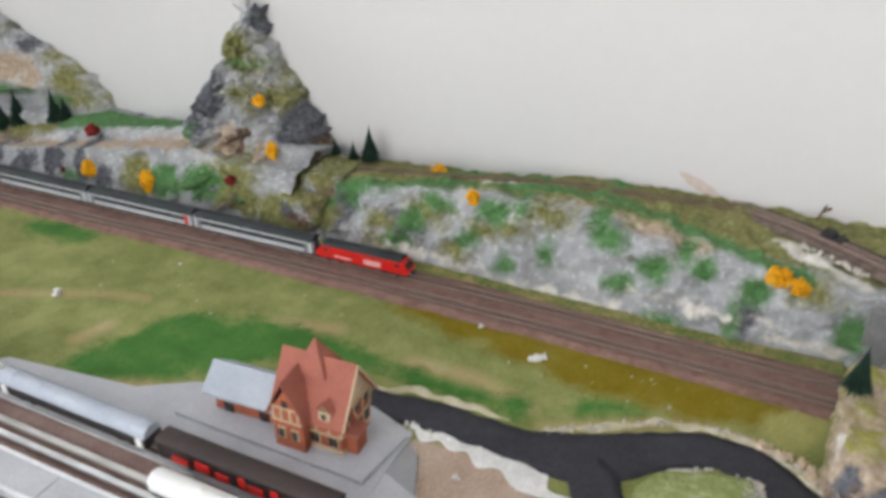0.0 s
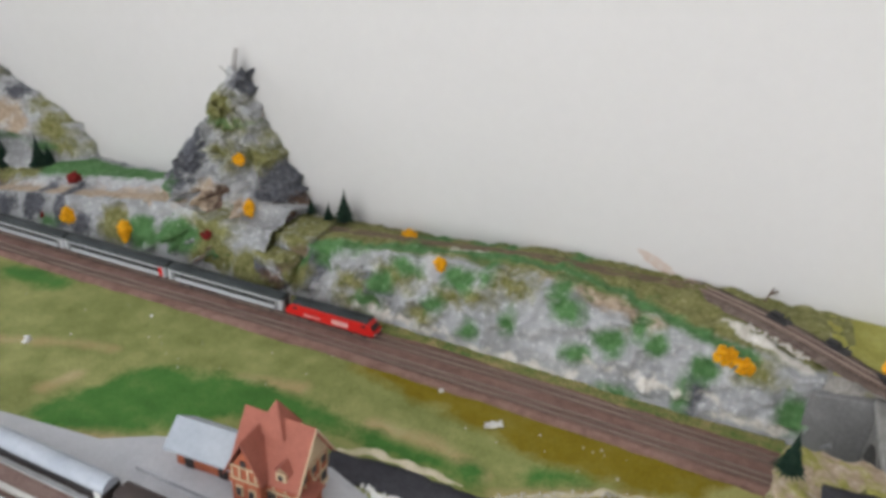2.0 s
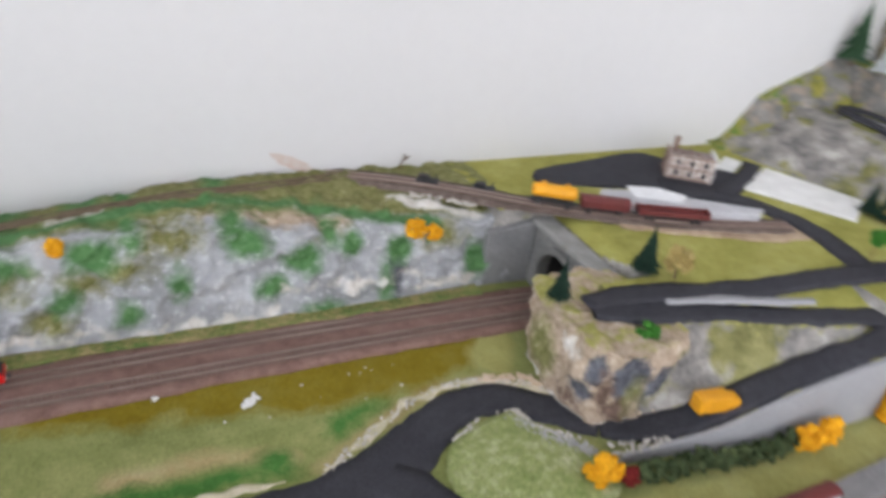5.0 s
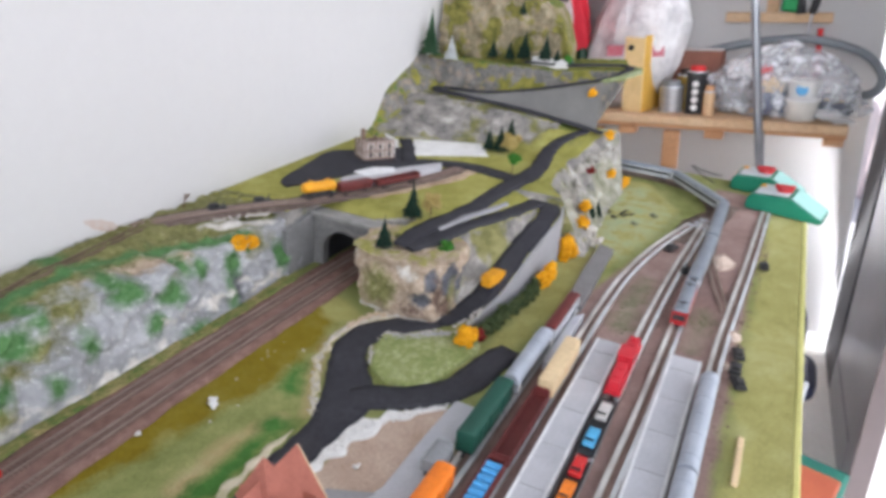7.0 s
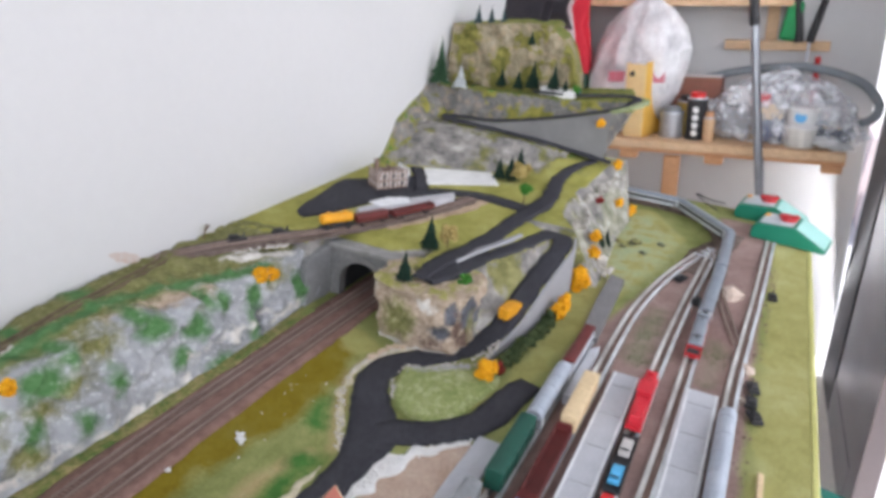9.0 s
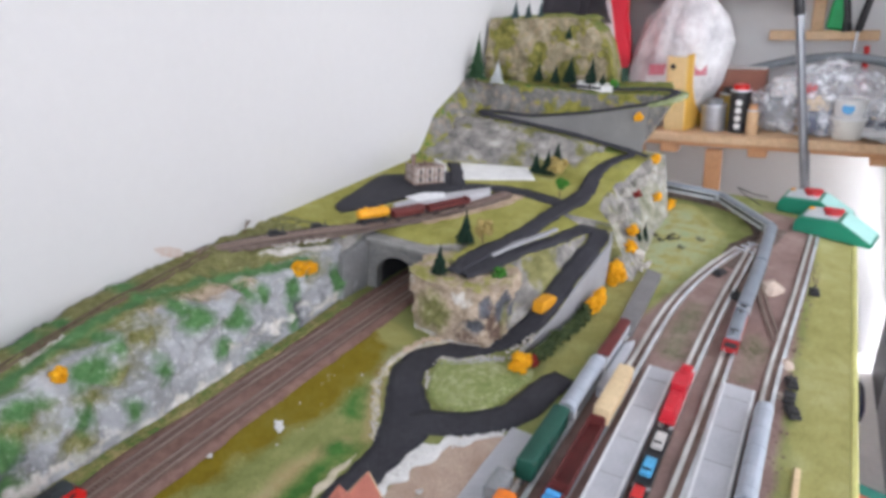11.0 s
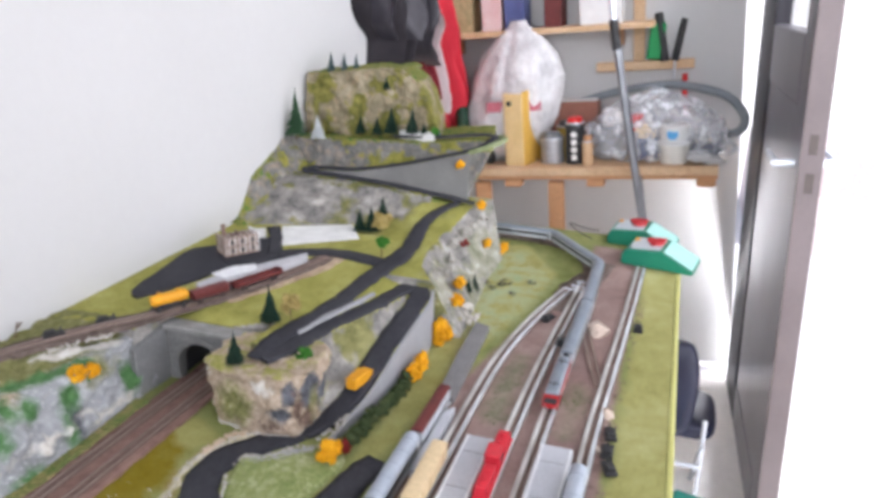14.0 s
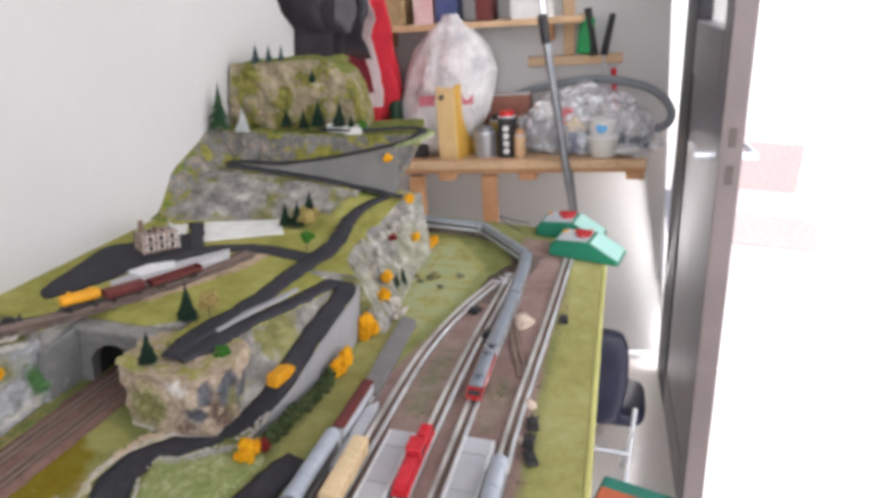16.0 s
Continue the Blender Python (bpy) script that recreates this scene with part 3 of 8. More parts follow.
left = paint(sheet("rock_bank_left", left_point, -0.95, 0.06, 300, 0, 1, 60, M_ROCK, None, True), {
    "z_slate_shade": [(-0.344, 0.024, 0.018, 0.02), (-0.289, 0.03, 0.016, 0.026), (-0.244, 0.018, 0.018, 0.014), (-0.406, 0.012, 0.02, 0.014), (-0.47, 0.01, 0.02, 0.01), (-0.6, 0.01, 0.03, 0.01)],
    "z_moss": [(-0.073, 0.04, 0.03, 0.022), (-0.135, 0.03, 0.03, 0.022), (-0.31, 0.008, 0.014, 0.008)],
    "z_olive": [(-0.18, 0.03, 0.03, 0.025), (-0.02, 0.03, 0.04, 0.03), (-0.03, 0.06, 0.04, 0.016), (0.04, 0.02, 0.03, 0.03)],
    "z_sand_line": [[(-0.95, 1.3, 0.012), (-0.4, 1.3, 0.013), (-0.1, 1.3, 0.014)]],
    "z_brown_line": [[(-0.7, 1.325, 0.01), (-0.45, 1.325, 0.01)]],
    "z_moss_line": [[(-0.38, 1.36, 0.03), (-0.17, 1.36, 0.03)]],
    "z_olive_line": [[(-0.95, 1.36, 0.04), (-0.42, 1.36, 0.04)]],
})
tagged(left, "grey rock bank with a narrow ledge road and grass", "rock", kind="structure")


def relief(name, left, right, z0, z1, depth, amp, mat, label, back=WALL_Y, nu=70, nv=90, seed=0.0):
    """A crag that leans on the wall: rows by height between two outlines, bulging out by depth."""

    def f(u, v):
        z = z0 + (z1 - z0) * v
        xl, xr = lerp_table(z, left), lerp_table(z, right)
        s = 2 * u - 1
        d = lerp_table(z, depth) * math.sqrt(max(1 - s * s, 0.0)) ** 0.8
        q = fbm(u * 9 + seed, z * 42, seed, 5)
        e = 0.014 * fbm(seed + 5, z * 60, s * 2, 4)
        return (xl + (xr - xl) * u + e, min(back - d * (1 + 0.5 * q) + amp * q * 0.4, back), z + 0.008 * fbm(u * 14, z * 60, seed + 3, 4) * min(v * 6, 1))

    return tagged(sheet(name, f, 0, 1, nu, 0, 1, nv, mat, None, True), label, "rock", kind="structure")


crag = relief("crag", [(0, -0.19), (0.1, -0.165), (0.14, -0.132), (0.185, -0.093), (0.215, -0.075), (0.24, -0.06)],
       [(0, 0.062), (0.07, 0.044), (0.1, 0.032), (0.15, -0.006), (0.195, -0.033), (0.215, -0.036), (0.24, -0.05)], -0.002, 0.235,
       [(0, 0.125), (0.05, 0.115), (0.1, 0.075), (0.18, 0.045), (0.26, 0.015)], 0.02, M_ROCK, "steep dark grey plaster crag with moss", nu=90, nv=130, seed=2.3)
paint(crag, {
    "z_slate_shade": [(-0.108, 0.128, 0.026, 0.03), (-0.03, 0.222, 0.022, 0.02), (0.035, 0.112, 0.034, 0.04), (0.012, 0.15, 0.012, 0.02), (-0.12, 0.09, 0.03, 0.01), (-0.14, 0.11, 0.014, 0.018), (0.02, 0.09, 0.024, 0.014), (-0.07, 0.03, 0.03, 0.015)],
    "z_olive": [(-0.068, 0.19, 0.024, 0.022), (-0.051, 0.139, 0.022, 0.012), (0.007, 0.163, 0.022, 0.015), (-0.011, 0.132, 0.026, 0.012), (-0.111, 0.05, 0.04, 0.024), (-0.05, 0.17, 0.024, 0.01)],
    "z_moss": [(-0.055, 0.172, 0.016, 0.003), (-0.12, 0.085, 0.014, 0.012), (-0.1, 0.045, 0.045, 0.03), (0.0, 0.03, 0.02, 0.012)],
    "z_brown": [(-0.02, 0.04, 0.03, 0.02), (0.03, 0.05, 0.02, 0.03), (-0.04, 0.085, 0.012, 0.014)],
    "z_sand": [(-0.058, 0.077, 0.026, 0.024), (-0.017, 0.066, 0.028, 0.016)],
})
slope = relief("hillside", [(0, -1.3), (0.4, -1.3)], [(0, -0.3), (0.058, -0.345), (0.11, -0.37), (0.14, -0.443), (0.166, -0.508), (0.3, -0.72), (0.4, -0.9)], 0.0, 0.36,
       [(0, 0.08), (0.1, 0.06), (0.2, 0.04), (0.4, 0.02)], 0.014, M_ROCK, "pale mossy hillside against the wall", nu=110, nv=70, seed=7.7)

paint(slope, {
    "z_slate_shade": [(-0.47, 0.15, 0.02, 0.012), (-0.5, 0.175, 0.02, 0.015), (-0.6, 0.2, 0.05, 0.02), (-0.8, 0.1, 0.05, 0.03)],
    "z_sand": [(-0.5, 0.115, 0.045, 0.02), (-0.46, 0.1, 0.02, 0.015), (-0.7, 0.14, 0.06, 0.03)],
    "z_olive": [(-0.4, 0.1, 0.025, 0.02), (-0.43, 0.13, 0.015, 0.01), (-0.38, 0.075, 0.03, 0.012), (-0.55, 0.16, 0.03, 0.01), (-0.6, 0.09, 0.05, 0.02)],
    "z_moss": [(-0.52, 0.08, 0.05, 0.008), (-0.42, 0.07, 0.02, 0.008)],
})
# rough rocks added over the crag and bank seam, painted dark for the hollow
for x0, x1, y0, y1, h, sd in ((0.04, 0.1, 1.266, 1.33, 0.05, 4.2), (0.062, 0.112, 1.29, 1.36, 0.068, 8.1)):
    paint(boulder_block("seam_rock", x0, x1, y0, y1, h, M_ROCK, "added dark brown and olive rocks over the seam of crag and bank", sd, 22), {
        "z_slate_shade": [(x0 + 0.012, h * 0.6, 0.016, 0.016), (x1 - 0.01, h * 0.3, 0.012, 0.012)],
        "z_brown": [(x0 + 0.03, h * 0.35, 0.022, 0.014), (x1 - 0.012, h * 0.8, 0.014, 0.01)],
        "z_olive": [((x0 + x1) / 2, h * 1.02, 0.05, 0.01), (x0 + 0.01, h * 0.15, 0.02, 0.01), (x1, h * 0.5, 0.012, 0.014)],
    })
# dead branch on the crag top
tagged(part("twig", cyl((-0.056, 1.38, 0.222), (-0.05, 1.383, 0.262), 0.0042, 0.0026, 7, cyl((-0.057, 1.38, 0.226), (-0.074, 1.378, 0.238), 0.0018, 0.001, 5)),
            plain("grey_twig", (0.3, 0.29, 0.28), (0.42, 0.41, 0.4))), "small bare grey twig on the crag", "twig")

# ---- plateau hill with switchback road ----
LANE_A = [(0.66, 1.06, 0.0), (0.70, 1.034, 0.006), (0.74, 1.022, 0.02), (0.80, 1.015, 0.042), (0.86, 1.008, 0.058), (0.91, 1.007, 0.066), (0.95, 1.02, 0.068)]
LANE_B = [(0.69, 1.1, 0.079), (0.715, 1.091, 0.078), (0.785, 1.074, 0.076), (0.86, 1.052, 0.073), (0.925, 1.037, 0.07), (0.95, 1.033, 0.069)]
LANE_C = [(0.69, 1.116, 0.079), (0.73, 1.112, 0.08), (0.82, 1.092, 0.081), (0.92, 1.084, 0.082), (0.98, 1.08, 0.082)]


def lane(x, table):
    return lerp_table(x, [(a, b) for a, b, _ in table]), lerp_table(x, [(a, c) for a, _, c in table])


RAMP1 = [(0.96, 0.108), (1.03, 0.114), (1.10, 0.121), (1.18, 0.129), (1.27, 0.134), (1.40, 0.138)]
RAMP2 = [(0.94, 0.222), (0.975, 0.22), (1.04, 0.196), (1.145, 0.166), (1.25, 0.143), (1.345, 0.137), (1.40, 0.15)]
TOP = [(0.95, 0.222), (1.03, 0.218), (1.13, 0.205), (1.25, 0.2), (1.40, 0.195)]
FOOT = [(1.09, 1.25), (1.12, 1.225), (1.156, 1.2), (1.2, 1.156), (1.25, 1.128), (1.34, 1.098), (1.4, 1.078)]


def plateau_z(x, y=1.0):
    """Level ground that climbs with the road; at the back a rock wall rises from its foot line to the ramp."""
    z = 0.082 + (0.004 * sstep(1.08, 1.16, x) + 0.026 * sstep(1.16, 1.25, x)) * sstep(1.17, 1.11, y)
    foot = lerp_table(y, FOOT)
    k = min(max((x + 0.006 * fbm(x * 40, y * 40, 9.0) - foot) / max(0.88 * (1.236 - foot), 0.01), 0.0), 1.0)
    if y > 1.1 and k > 0:
        z += (lerp_table(y, RAMP1) - z) * k**0.8 + 0.006 * fbm(x * 50, y * 50, 2.0, 4) * k * (1 - k) * 3
    return z


def hill_z(x, y):
    p = plateau_z(x, y)
    if x < 0.955:
        (ya, za), (yb, zb), (yc, zc) = lane(x, LANE_A), lane(x, LANE_B), lane(x, LANE_C)
        keys = [(ya - 0.017, za), (ya + 0.016, za), (max(yb - 0.012, ya + 0.02), zb), (yb + 0.008, zb), (max(yc, yb + 0.012), zc), (yc + 0.02, p)]
        z = lerp_table(y, keys)
        s = sstep(0.0, 0.012, y - ya - 0.016) * sstep(0.0, 0.012, yb - 0.012 - y)
        z += s * 0.006 * fbm(x * 50, y * 50, 1.0, 4)
        if y < ya - 0.0175:
            return -0.004
        tun = sstep(1.136, 1.142, y) * sstep(1.28, 1.274, y)
        west = 0.695 - 0.02 * sstep(1.13, 1.2, y) + tun * 0.062
        if tun > 0:
            z = min(z, (0.072 + max(x - 0.742, 0) * 0.4) * tun + z * (1 - tun))
        k = sstep(west - 0.012, west + 0.006, x + 0.004 * (1 - tun) * fbm(y * 60, x * 60, 3.0))
        return z * k - 0.004 * (1 - k)
    edge = lerp_table(x, [(0.955, 1.0), (1.0, 1.03), (1.06, 1.045), (1.15, 1.045), (1.25, 1.015), (1.3, 1.0)])
    foot = lerp_table(x, [(0.955, 0.955), (1.05, 0.962), (1.2, 0.975), (1.3, 0.975)])
    if y > edge:
        return p
    s = min(max((y - foot) / (edge - foot), 0), 1)
    return max(p * s + 0.016 * fbm(x * 34, y * 34, 6.0, 5) * sstep(0, 0.25, s) * (1 - s * 0.6), -0.001) if s > 0 else -0.004


def grid_terrain(name, zf, x0, x1, nx, y0, y1, ny, mat, label, category):
    ob = sheet(name, lambda x, y: (x, y, zf(x, y)), x0, x1, nx, y0, y1, ny, mat, None, True)
    return tagged(ob, label, category, kind="structure")


def hill_material():
    """Grass on the level top, rock on the slopes, paler rocks towards the ravine."""
    m, t, b = nodes_of("hill_surface")
    g = t.nodes.new("ShaderNodeNewGeometry")
    co = g.outputs["Position"]
    n1, n2, n3 = noise_node(t, 34, 7, 0.7, co), noise_node(t, 420, 4, 0.75, co), noise_node(t, 11, 4, 0.6, co)
    sep, pos = t.nodes.new("ShaderNodeSeparateXYZ"), t.nodes.new("ShaderNodeSeparateXYZ")
    lnk(t, g.outputs["True Normal"], sep.inputs[0])
    lnk(t, co, pos.inputs[0])
    rk = ramp_node(t, n1.outputs[0], [(0.34, (0.11, 0.105, 0.1)), (0.44, (0.2, 0.19, 0.18)), (0.54, (0.27, 0.255, 0.235)), (0.67, (0.42, 0.4, 0.37))]).outputs[0]
    moss = ramp_node(t, n3.outputs[0], [(0.5, (0, 0, 0)), (0.56, (0.9,) * 3)]).outputs[0]
    rk = mix_node(t, moss, rk, ramp_node(t, n1.outputs[0], [(0.4, (0.12, 0.12, 0.035)), (0.6, (0.23, 0.22, 0.075))]).outputs[0])
    s = math_node(t, "ADD", math_node(t, "MULTIPLY", n3.outputs[0], 0.55), math_node(t, "MULTIPLY", n1.outputs[0], 0.45))
    gr = ramp_node(t, s, [(0.38, (0.25, 0.245, 0.06)), (0.5, (0.335, 0.32, 0.088)), (0.62, (0.41, 0.395, 0.14))]).outputs[0]
    up = ramp_node(t, math_node(t, "ADD", sep.outputs[2], math_node(t, "MULTIPLY", n1.outputs[0], 0.1)), [(0.9, (0, 0, 0)), (0.97, (1, 1, 1))]).outputs[0]
    back = math_node(t, "MULTIPLY", math_node(t, "DIVIDE", math_node(t, "SUBTRACT", pos.outputs[2], 0.0865), 0.003, True), math_node(t, "DIVIDE", math_node(t, "SUBTRACT", pos.outputs[1], 1.125), 0.012, True))
    up = math_node(t, "MULTIPLY", up, math_node(t, "SUBTRACT", 1.0, back))
    col = mix_node(t, up, rk, gr)
    # bare pale plaster runs down the ravine side
    wob = math_node(t, "MULTIPLY", math_node(t, "SUBTRACT", n1.outputs[0], 0.5), 0.08)
    south = math_node(t, "DIVIDE", math_node(t, "SUBTRACT", math_node(t, "ADD", 1.036, wob), pos.outputs[1]), 0.012, True)
    east = math_node(t, "DIVIDE", math_node(t, "SUBTRACT", math_node(t, "ADD", pos.outputs[0], wob), 0.962), 0.01, True)
    bare = ramp_node(t, n3.outputs[0], [(0.43, (0.0,) * 3), (0.54, (0.7,) * 3)]).outputs[0]
    plaster = ramp_node(t, n1.outputs[0], [(0.33, (0.17, 0.185, 0.13)), (0.46, (0.28, 0.285, 0.23)), (0.56, (0.4, 0.385, 0.35)), (0.68, (0.6, 0.6, 0.58))]).outputs[0]
    col = mix_node(t, math_node(t, "MULTIPLY", math_node(t, "MULTIPLY", south, east), bare), col, plaster)
    v = ramp_node(t, n2.outputs[0], [(0.28, (0.7,) * 3), (0.72, (1.3,) * 3)]).outputs[0]
    lnk(t, mix_node(t, 1.0, col, v, "MULTIPLY"), b.inputs["Base Color"])
    b.inputs["Roughness"].default_value = 0.95
    b.inputs["Specular IOR Level"].default_value = 0.15
    bump_to(t, b, n2.outputs[0], 0.6, 0.0012)
    return m


M_HILL = hill_material()
hill = grid_terrain("plateau_hill", hill_z, 0.672, 1.30, 210, 0.955, WALL_Y, 150, M_HILL, "yellow-green grassy plateau hill above rocky slopes", "hill")
# the tunnel mouth is open
cut = bmesh.new()
cut.from_mesh(hill.data)
bmesh.ops.delete(cut, geom=[f for f in cut.faces if 0.7 < f.calc_center_median().x < 0.78 and 1.184 < f.calc_center_median().y < 1.26 and f.calc_center_median().z < 0.06], context="FACES")
cut.to_mesh(hill.data)
cut.free()

# terraces beyond the plateau
def terrace_z(x, y):
    w = 0.004 * fbm(y * 30, x * 8, 2.0, 4)
    z1, z2, z3 = lerp_table(y, RAMP1), lerp_table(y, RAMP2), lerp_table(y, TOP)
    z2 = max(z2, z1)
    z3 = max(z3, z2)
    z = plateau_z(1.23, y) + (z1 - plateau_z(1.23, y)) * sstep(1.236, 1.24, x + w)
    z += (z2 - z1) * sstep(1.262, 1.2655, x + 0.2 * w)
    z += (z3 - z2) * sstep(1.297, 1.302, x + 1.2 * w)
    ys = 0.988 + max(x - 1.3, 0) * 0.25
    side = sstep(ys - 0.012, ys + 0.012, y + 1.5 * w)
    corner = lerp_table(x, [(1.23, 0.0), (1.26, 0.6), (1.3, 1.0), (1.5, 1.0)])
    z *= max(side, 0.0) if corner > 0.5 else side
    return max(z + 0.0022 * fbm(x * 60, y * 60, 5.0, 4), 0.0)


M_TERR = rock("terrace_rock", ((0.075, 0.074, 0.07), (0.145, 0.142, 0.133), (0.22, 0.212, 0.198), (0.38, 0.36, 0.32)), green_at=0.525, green=((0.16, 0.16, 0.03), (0.27, 0.25, 0.06)), scale=26, up=0.62, tan=0.3)


def terrace_point(x, y):
    """The outer corner hangs over: its foot lies further in than its lip."""
    z = terrace_z(x, y)
    k = sstep(1.12, 1.05, y)
    return (x + 0.03 * k * max(0.21 - z, 0), y + k * min(max(0.21 - z, 0), 0.16) * 0.55, z)


tagged(sheet("terraced_hill", terrace_point, 1.23, 1.47, 110, 0.95, WALL_Y, 190, M_TERR, None, True), "grey rock terraces with grass strips and overhanging corner", "hill", kind="structure")


def cliff_point(u, v):
    """Upper cliff: front face, then the top leaning back to the wall; the last part of u turns round its end."""
    z = 0.188 + 0.14 * min(v / 0.75, 1.0)
    yr = lerp_table(z, [(0.188, 1.118), (0.23, 1.124), (0.28, 1.142), (0.305, 1.16), (0.328, 1.196)])
    yl = 1.392
    q = fbm(u * 9, v * 5, 4.0, 5)
    back = max(v - 0.75, 0) / 0.25 * 0.1
    if u < 0.8:
        x, y = 1.337 + 0.016 * v + 0.01 * q, yl + (yr - yl) * u / 0.8
    else:
        s = (u - 0.8) / 0.2
        x, y = 1.337 + 0.016 * v + 0.01 * q + 0.12 * s, yr + 0.02 * s + 0.006 * q
    zt = lerp_table(y, [(1.12, 0.29), (1.2, 0.328), (1.28, 0.326), (1.39, 0.308)])
    return (min(x + back, 1.47), y, min(z, zt) + 0.004 * q)


M_CLIFF = rock("olive_cliff", ((0.13, 0.11, 0.07), (0.22, 0.19, 0.12), (0.33, 0.28, 0.19), (0.48, 0.43, 0.34)), green_at=0.5, green=((0.12, 0.12, 0.03), (0.24, 0.22, 0.06)), scale=34, up=0.7, tan=0.5)
tagged(sheet("upper_cliff", cliff_point, 0, 1, 110, 0, 1, 70, M_CLIFF, None, True), "olive and tan mossy cliff on the top terrace", "rock", kind="structure")



def wall_rock_point(x, v):
    top = lerp_table(x, [(1.07, 0.085), (1.095, 0.092), (1.108, 0.105), (1.124, 0.125), (1.141, 0.148), (1.174, 0.162), (1.23, 0.183), (1.275, 0.205), (1.3, 0.2)])
    q = fbm(x * 40, v * 3, 6.0, 5)
    d = lerp_table(x, [(1.07, 0.03), (1.15, 0.045), (1.3, 0.05)])
    return (x + 0.006 * q, min(WALL_Y - d * (1 - v) ** 0.8 * (1 + 0.4 * q), WALL_Y), 0.078 + (top - 0.078) * v + 0.006 * q * v)


wr = sheet("wall_rock", wall_rock_point, 1.07, 1.3, 70, 0, 1, 26, M_TERR, None, True)
tagged(wr, "dark grey and olive rock strip leaning on the wall", "rock", kind="structure")

# ---- roads ----
ROAD = [(0.29, 1.05, 0, 0.03), (0.36, 1.057, 0, 0.034), (0.42, 1.055, 0, 0.036), (0.47, 1.062, 0, 0.05), (0.515, 1.086, 0, 0.044), (0.555, 1.109, 0, 0.036), (0.592, 1.11, 0, 0.037), (0.63, 1.088, 0, 0.037), (0.665, 1.056, 0.001, 0.031)]
for n, pts in enumerate((
    ROAD,
    [(0.665, 1.056, 0.001, 0.029), (0.70, 1.034, 0.007, 0.029), (0.74, 1.022, 0.021, 0.03), (0.80, 1.015, 0.043, 0.031), (0.86, 1.009, 0.059, 0.03), (0.91, 1.008, 0.067, 0.029),
     (0.942, 1.015, 0.069, 0.026), (0.948, 1.03, 0.07, 0.024), (0.92, 1.041, 0.071, 0.024), (0.86, 1.053, 0.074, 0.023), (0.785, 1.075, 0.077, 0.022), (0.705, 1.094, 0.08, 0.03), (0.672, 1.106, 0.08, 0.02)],
    [(0.672, 1.113, 0.081, 0.02), (0.73, 1.112, 0.082, 0.026), (0.82, 1.092, 0.083, 0.024), (0.92, 1.085, 0.084, 0.026), (0.98, 1.079, 0.084, 0.03), (1.06, 1.074, 0.085, 0.028),
     (1.13, 1.084, 0.088, 0.025), (1.18, 1.086, 0.094, 0.023), (1.215, 1.072, 0.106, 0.02), (1.238, 1.045, 0.117, 0.018)],
    [(0.985, 1.075, 0.0835, 0.03), (1.0, 1.13, 0.0835, 0.028), (1.003, 1.18, 0.0835, 0.027), (0.98, 1.235, 0.0835, 0.026), (0.94, 1.268, 0.0835, 0.03), (0.9, 1.29, 0.0835, 0.05)],
    [(0.96, 1.255, 0.0845, 0.022), (1.02, 1.285, 0.0845, 0.021), (1.078, 1.322, 0.0845, 0.02)],
    [(0.468, 1.072, -0.0022, 0.03), (0.488, 1.045, -0.0008, 0.038), (0.515, 1.002, 0.0005, 0.036), (0.55, 0.977, 0.0005, 0.036), (0.6, 0.968, 0.0005, 0.034), (0.645, 0.955, 0.0005, 0.03)],
    [(1.245, 1.02, 0.115, 0.012), (1.25, 1.1, 0.1235, 0.012), (1.25, 1.18, 0.132, 0.012), (1.251, 1.27, 0.137, 0.012), (1.256, 1.345, 0.14, 0.014), (1.27, 1.352, 0.142, 0.012),
     (1.28, 1.33, 0.142, 0.011), (1.28, 1.25, 0.147, 0.011), (1.28, 1.145, 0.17, 0.011), (1.28, 1.05, 0.198, 0.011), (1.283, 1.015, 0.212, 0.012), (1.303, 1.0, 0.223, 0.012), (1.321, 1.018, 0.223, 0.011), (1.32, 1.06, 0.219, 0.011), (1.318, 1.12, 0.211, 0.01), (1.318, 1.2, 0.206, 0.009)],
)):
    tagged(ribbon("road", pts, 0.03, M_TARMAC, None, 0.004, 8, 0.004, 4, 0.0016 + 0.0003 * n), "dark matt tarmac model road", "road", kind="structure")
# worn pale strip between the two lanes
tagged(ribbon("road_verge", [(0.742, 1.096, 0.081, 0.003), (0.793, 1.0845, 0.082, 0.007), (0.845, 1.069, 0.081, 0.007), (0.885, 1.06, 0.08, 0.004)], 0.008, M_CONCRETE, None, 0.004, 8, 0.002, 4, 0.0035), "pale grey strip between two road lanes", "verge", kind="structure")

# island and fringes


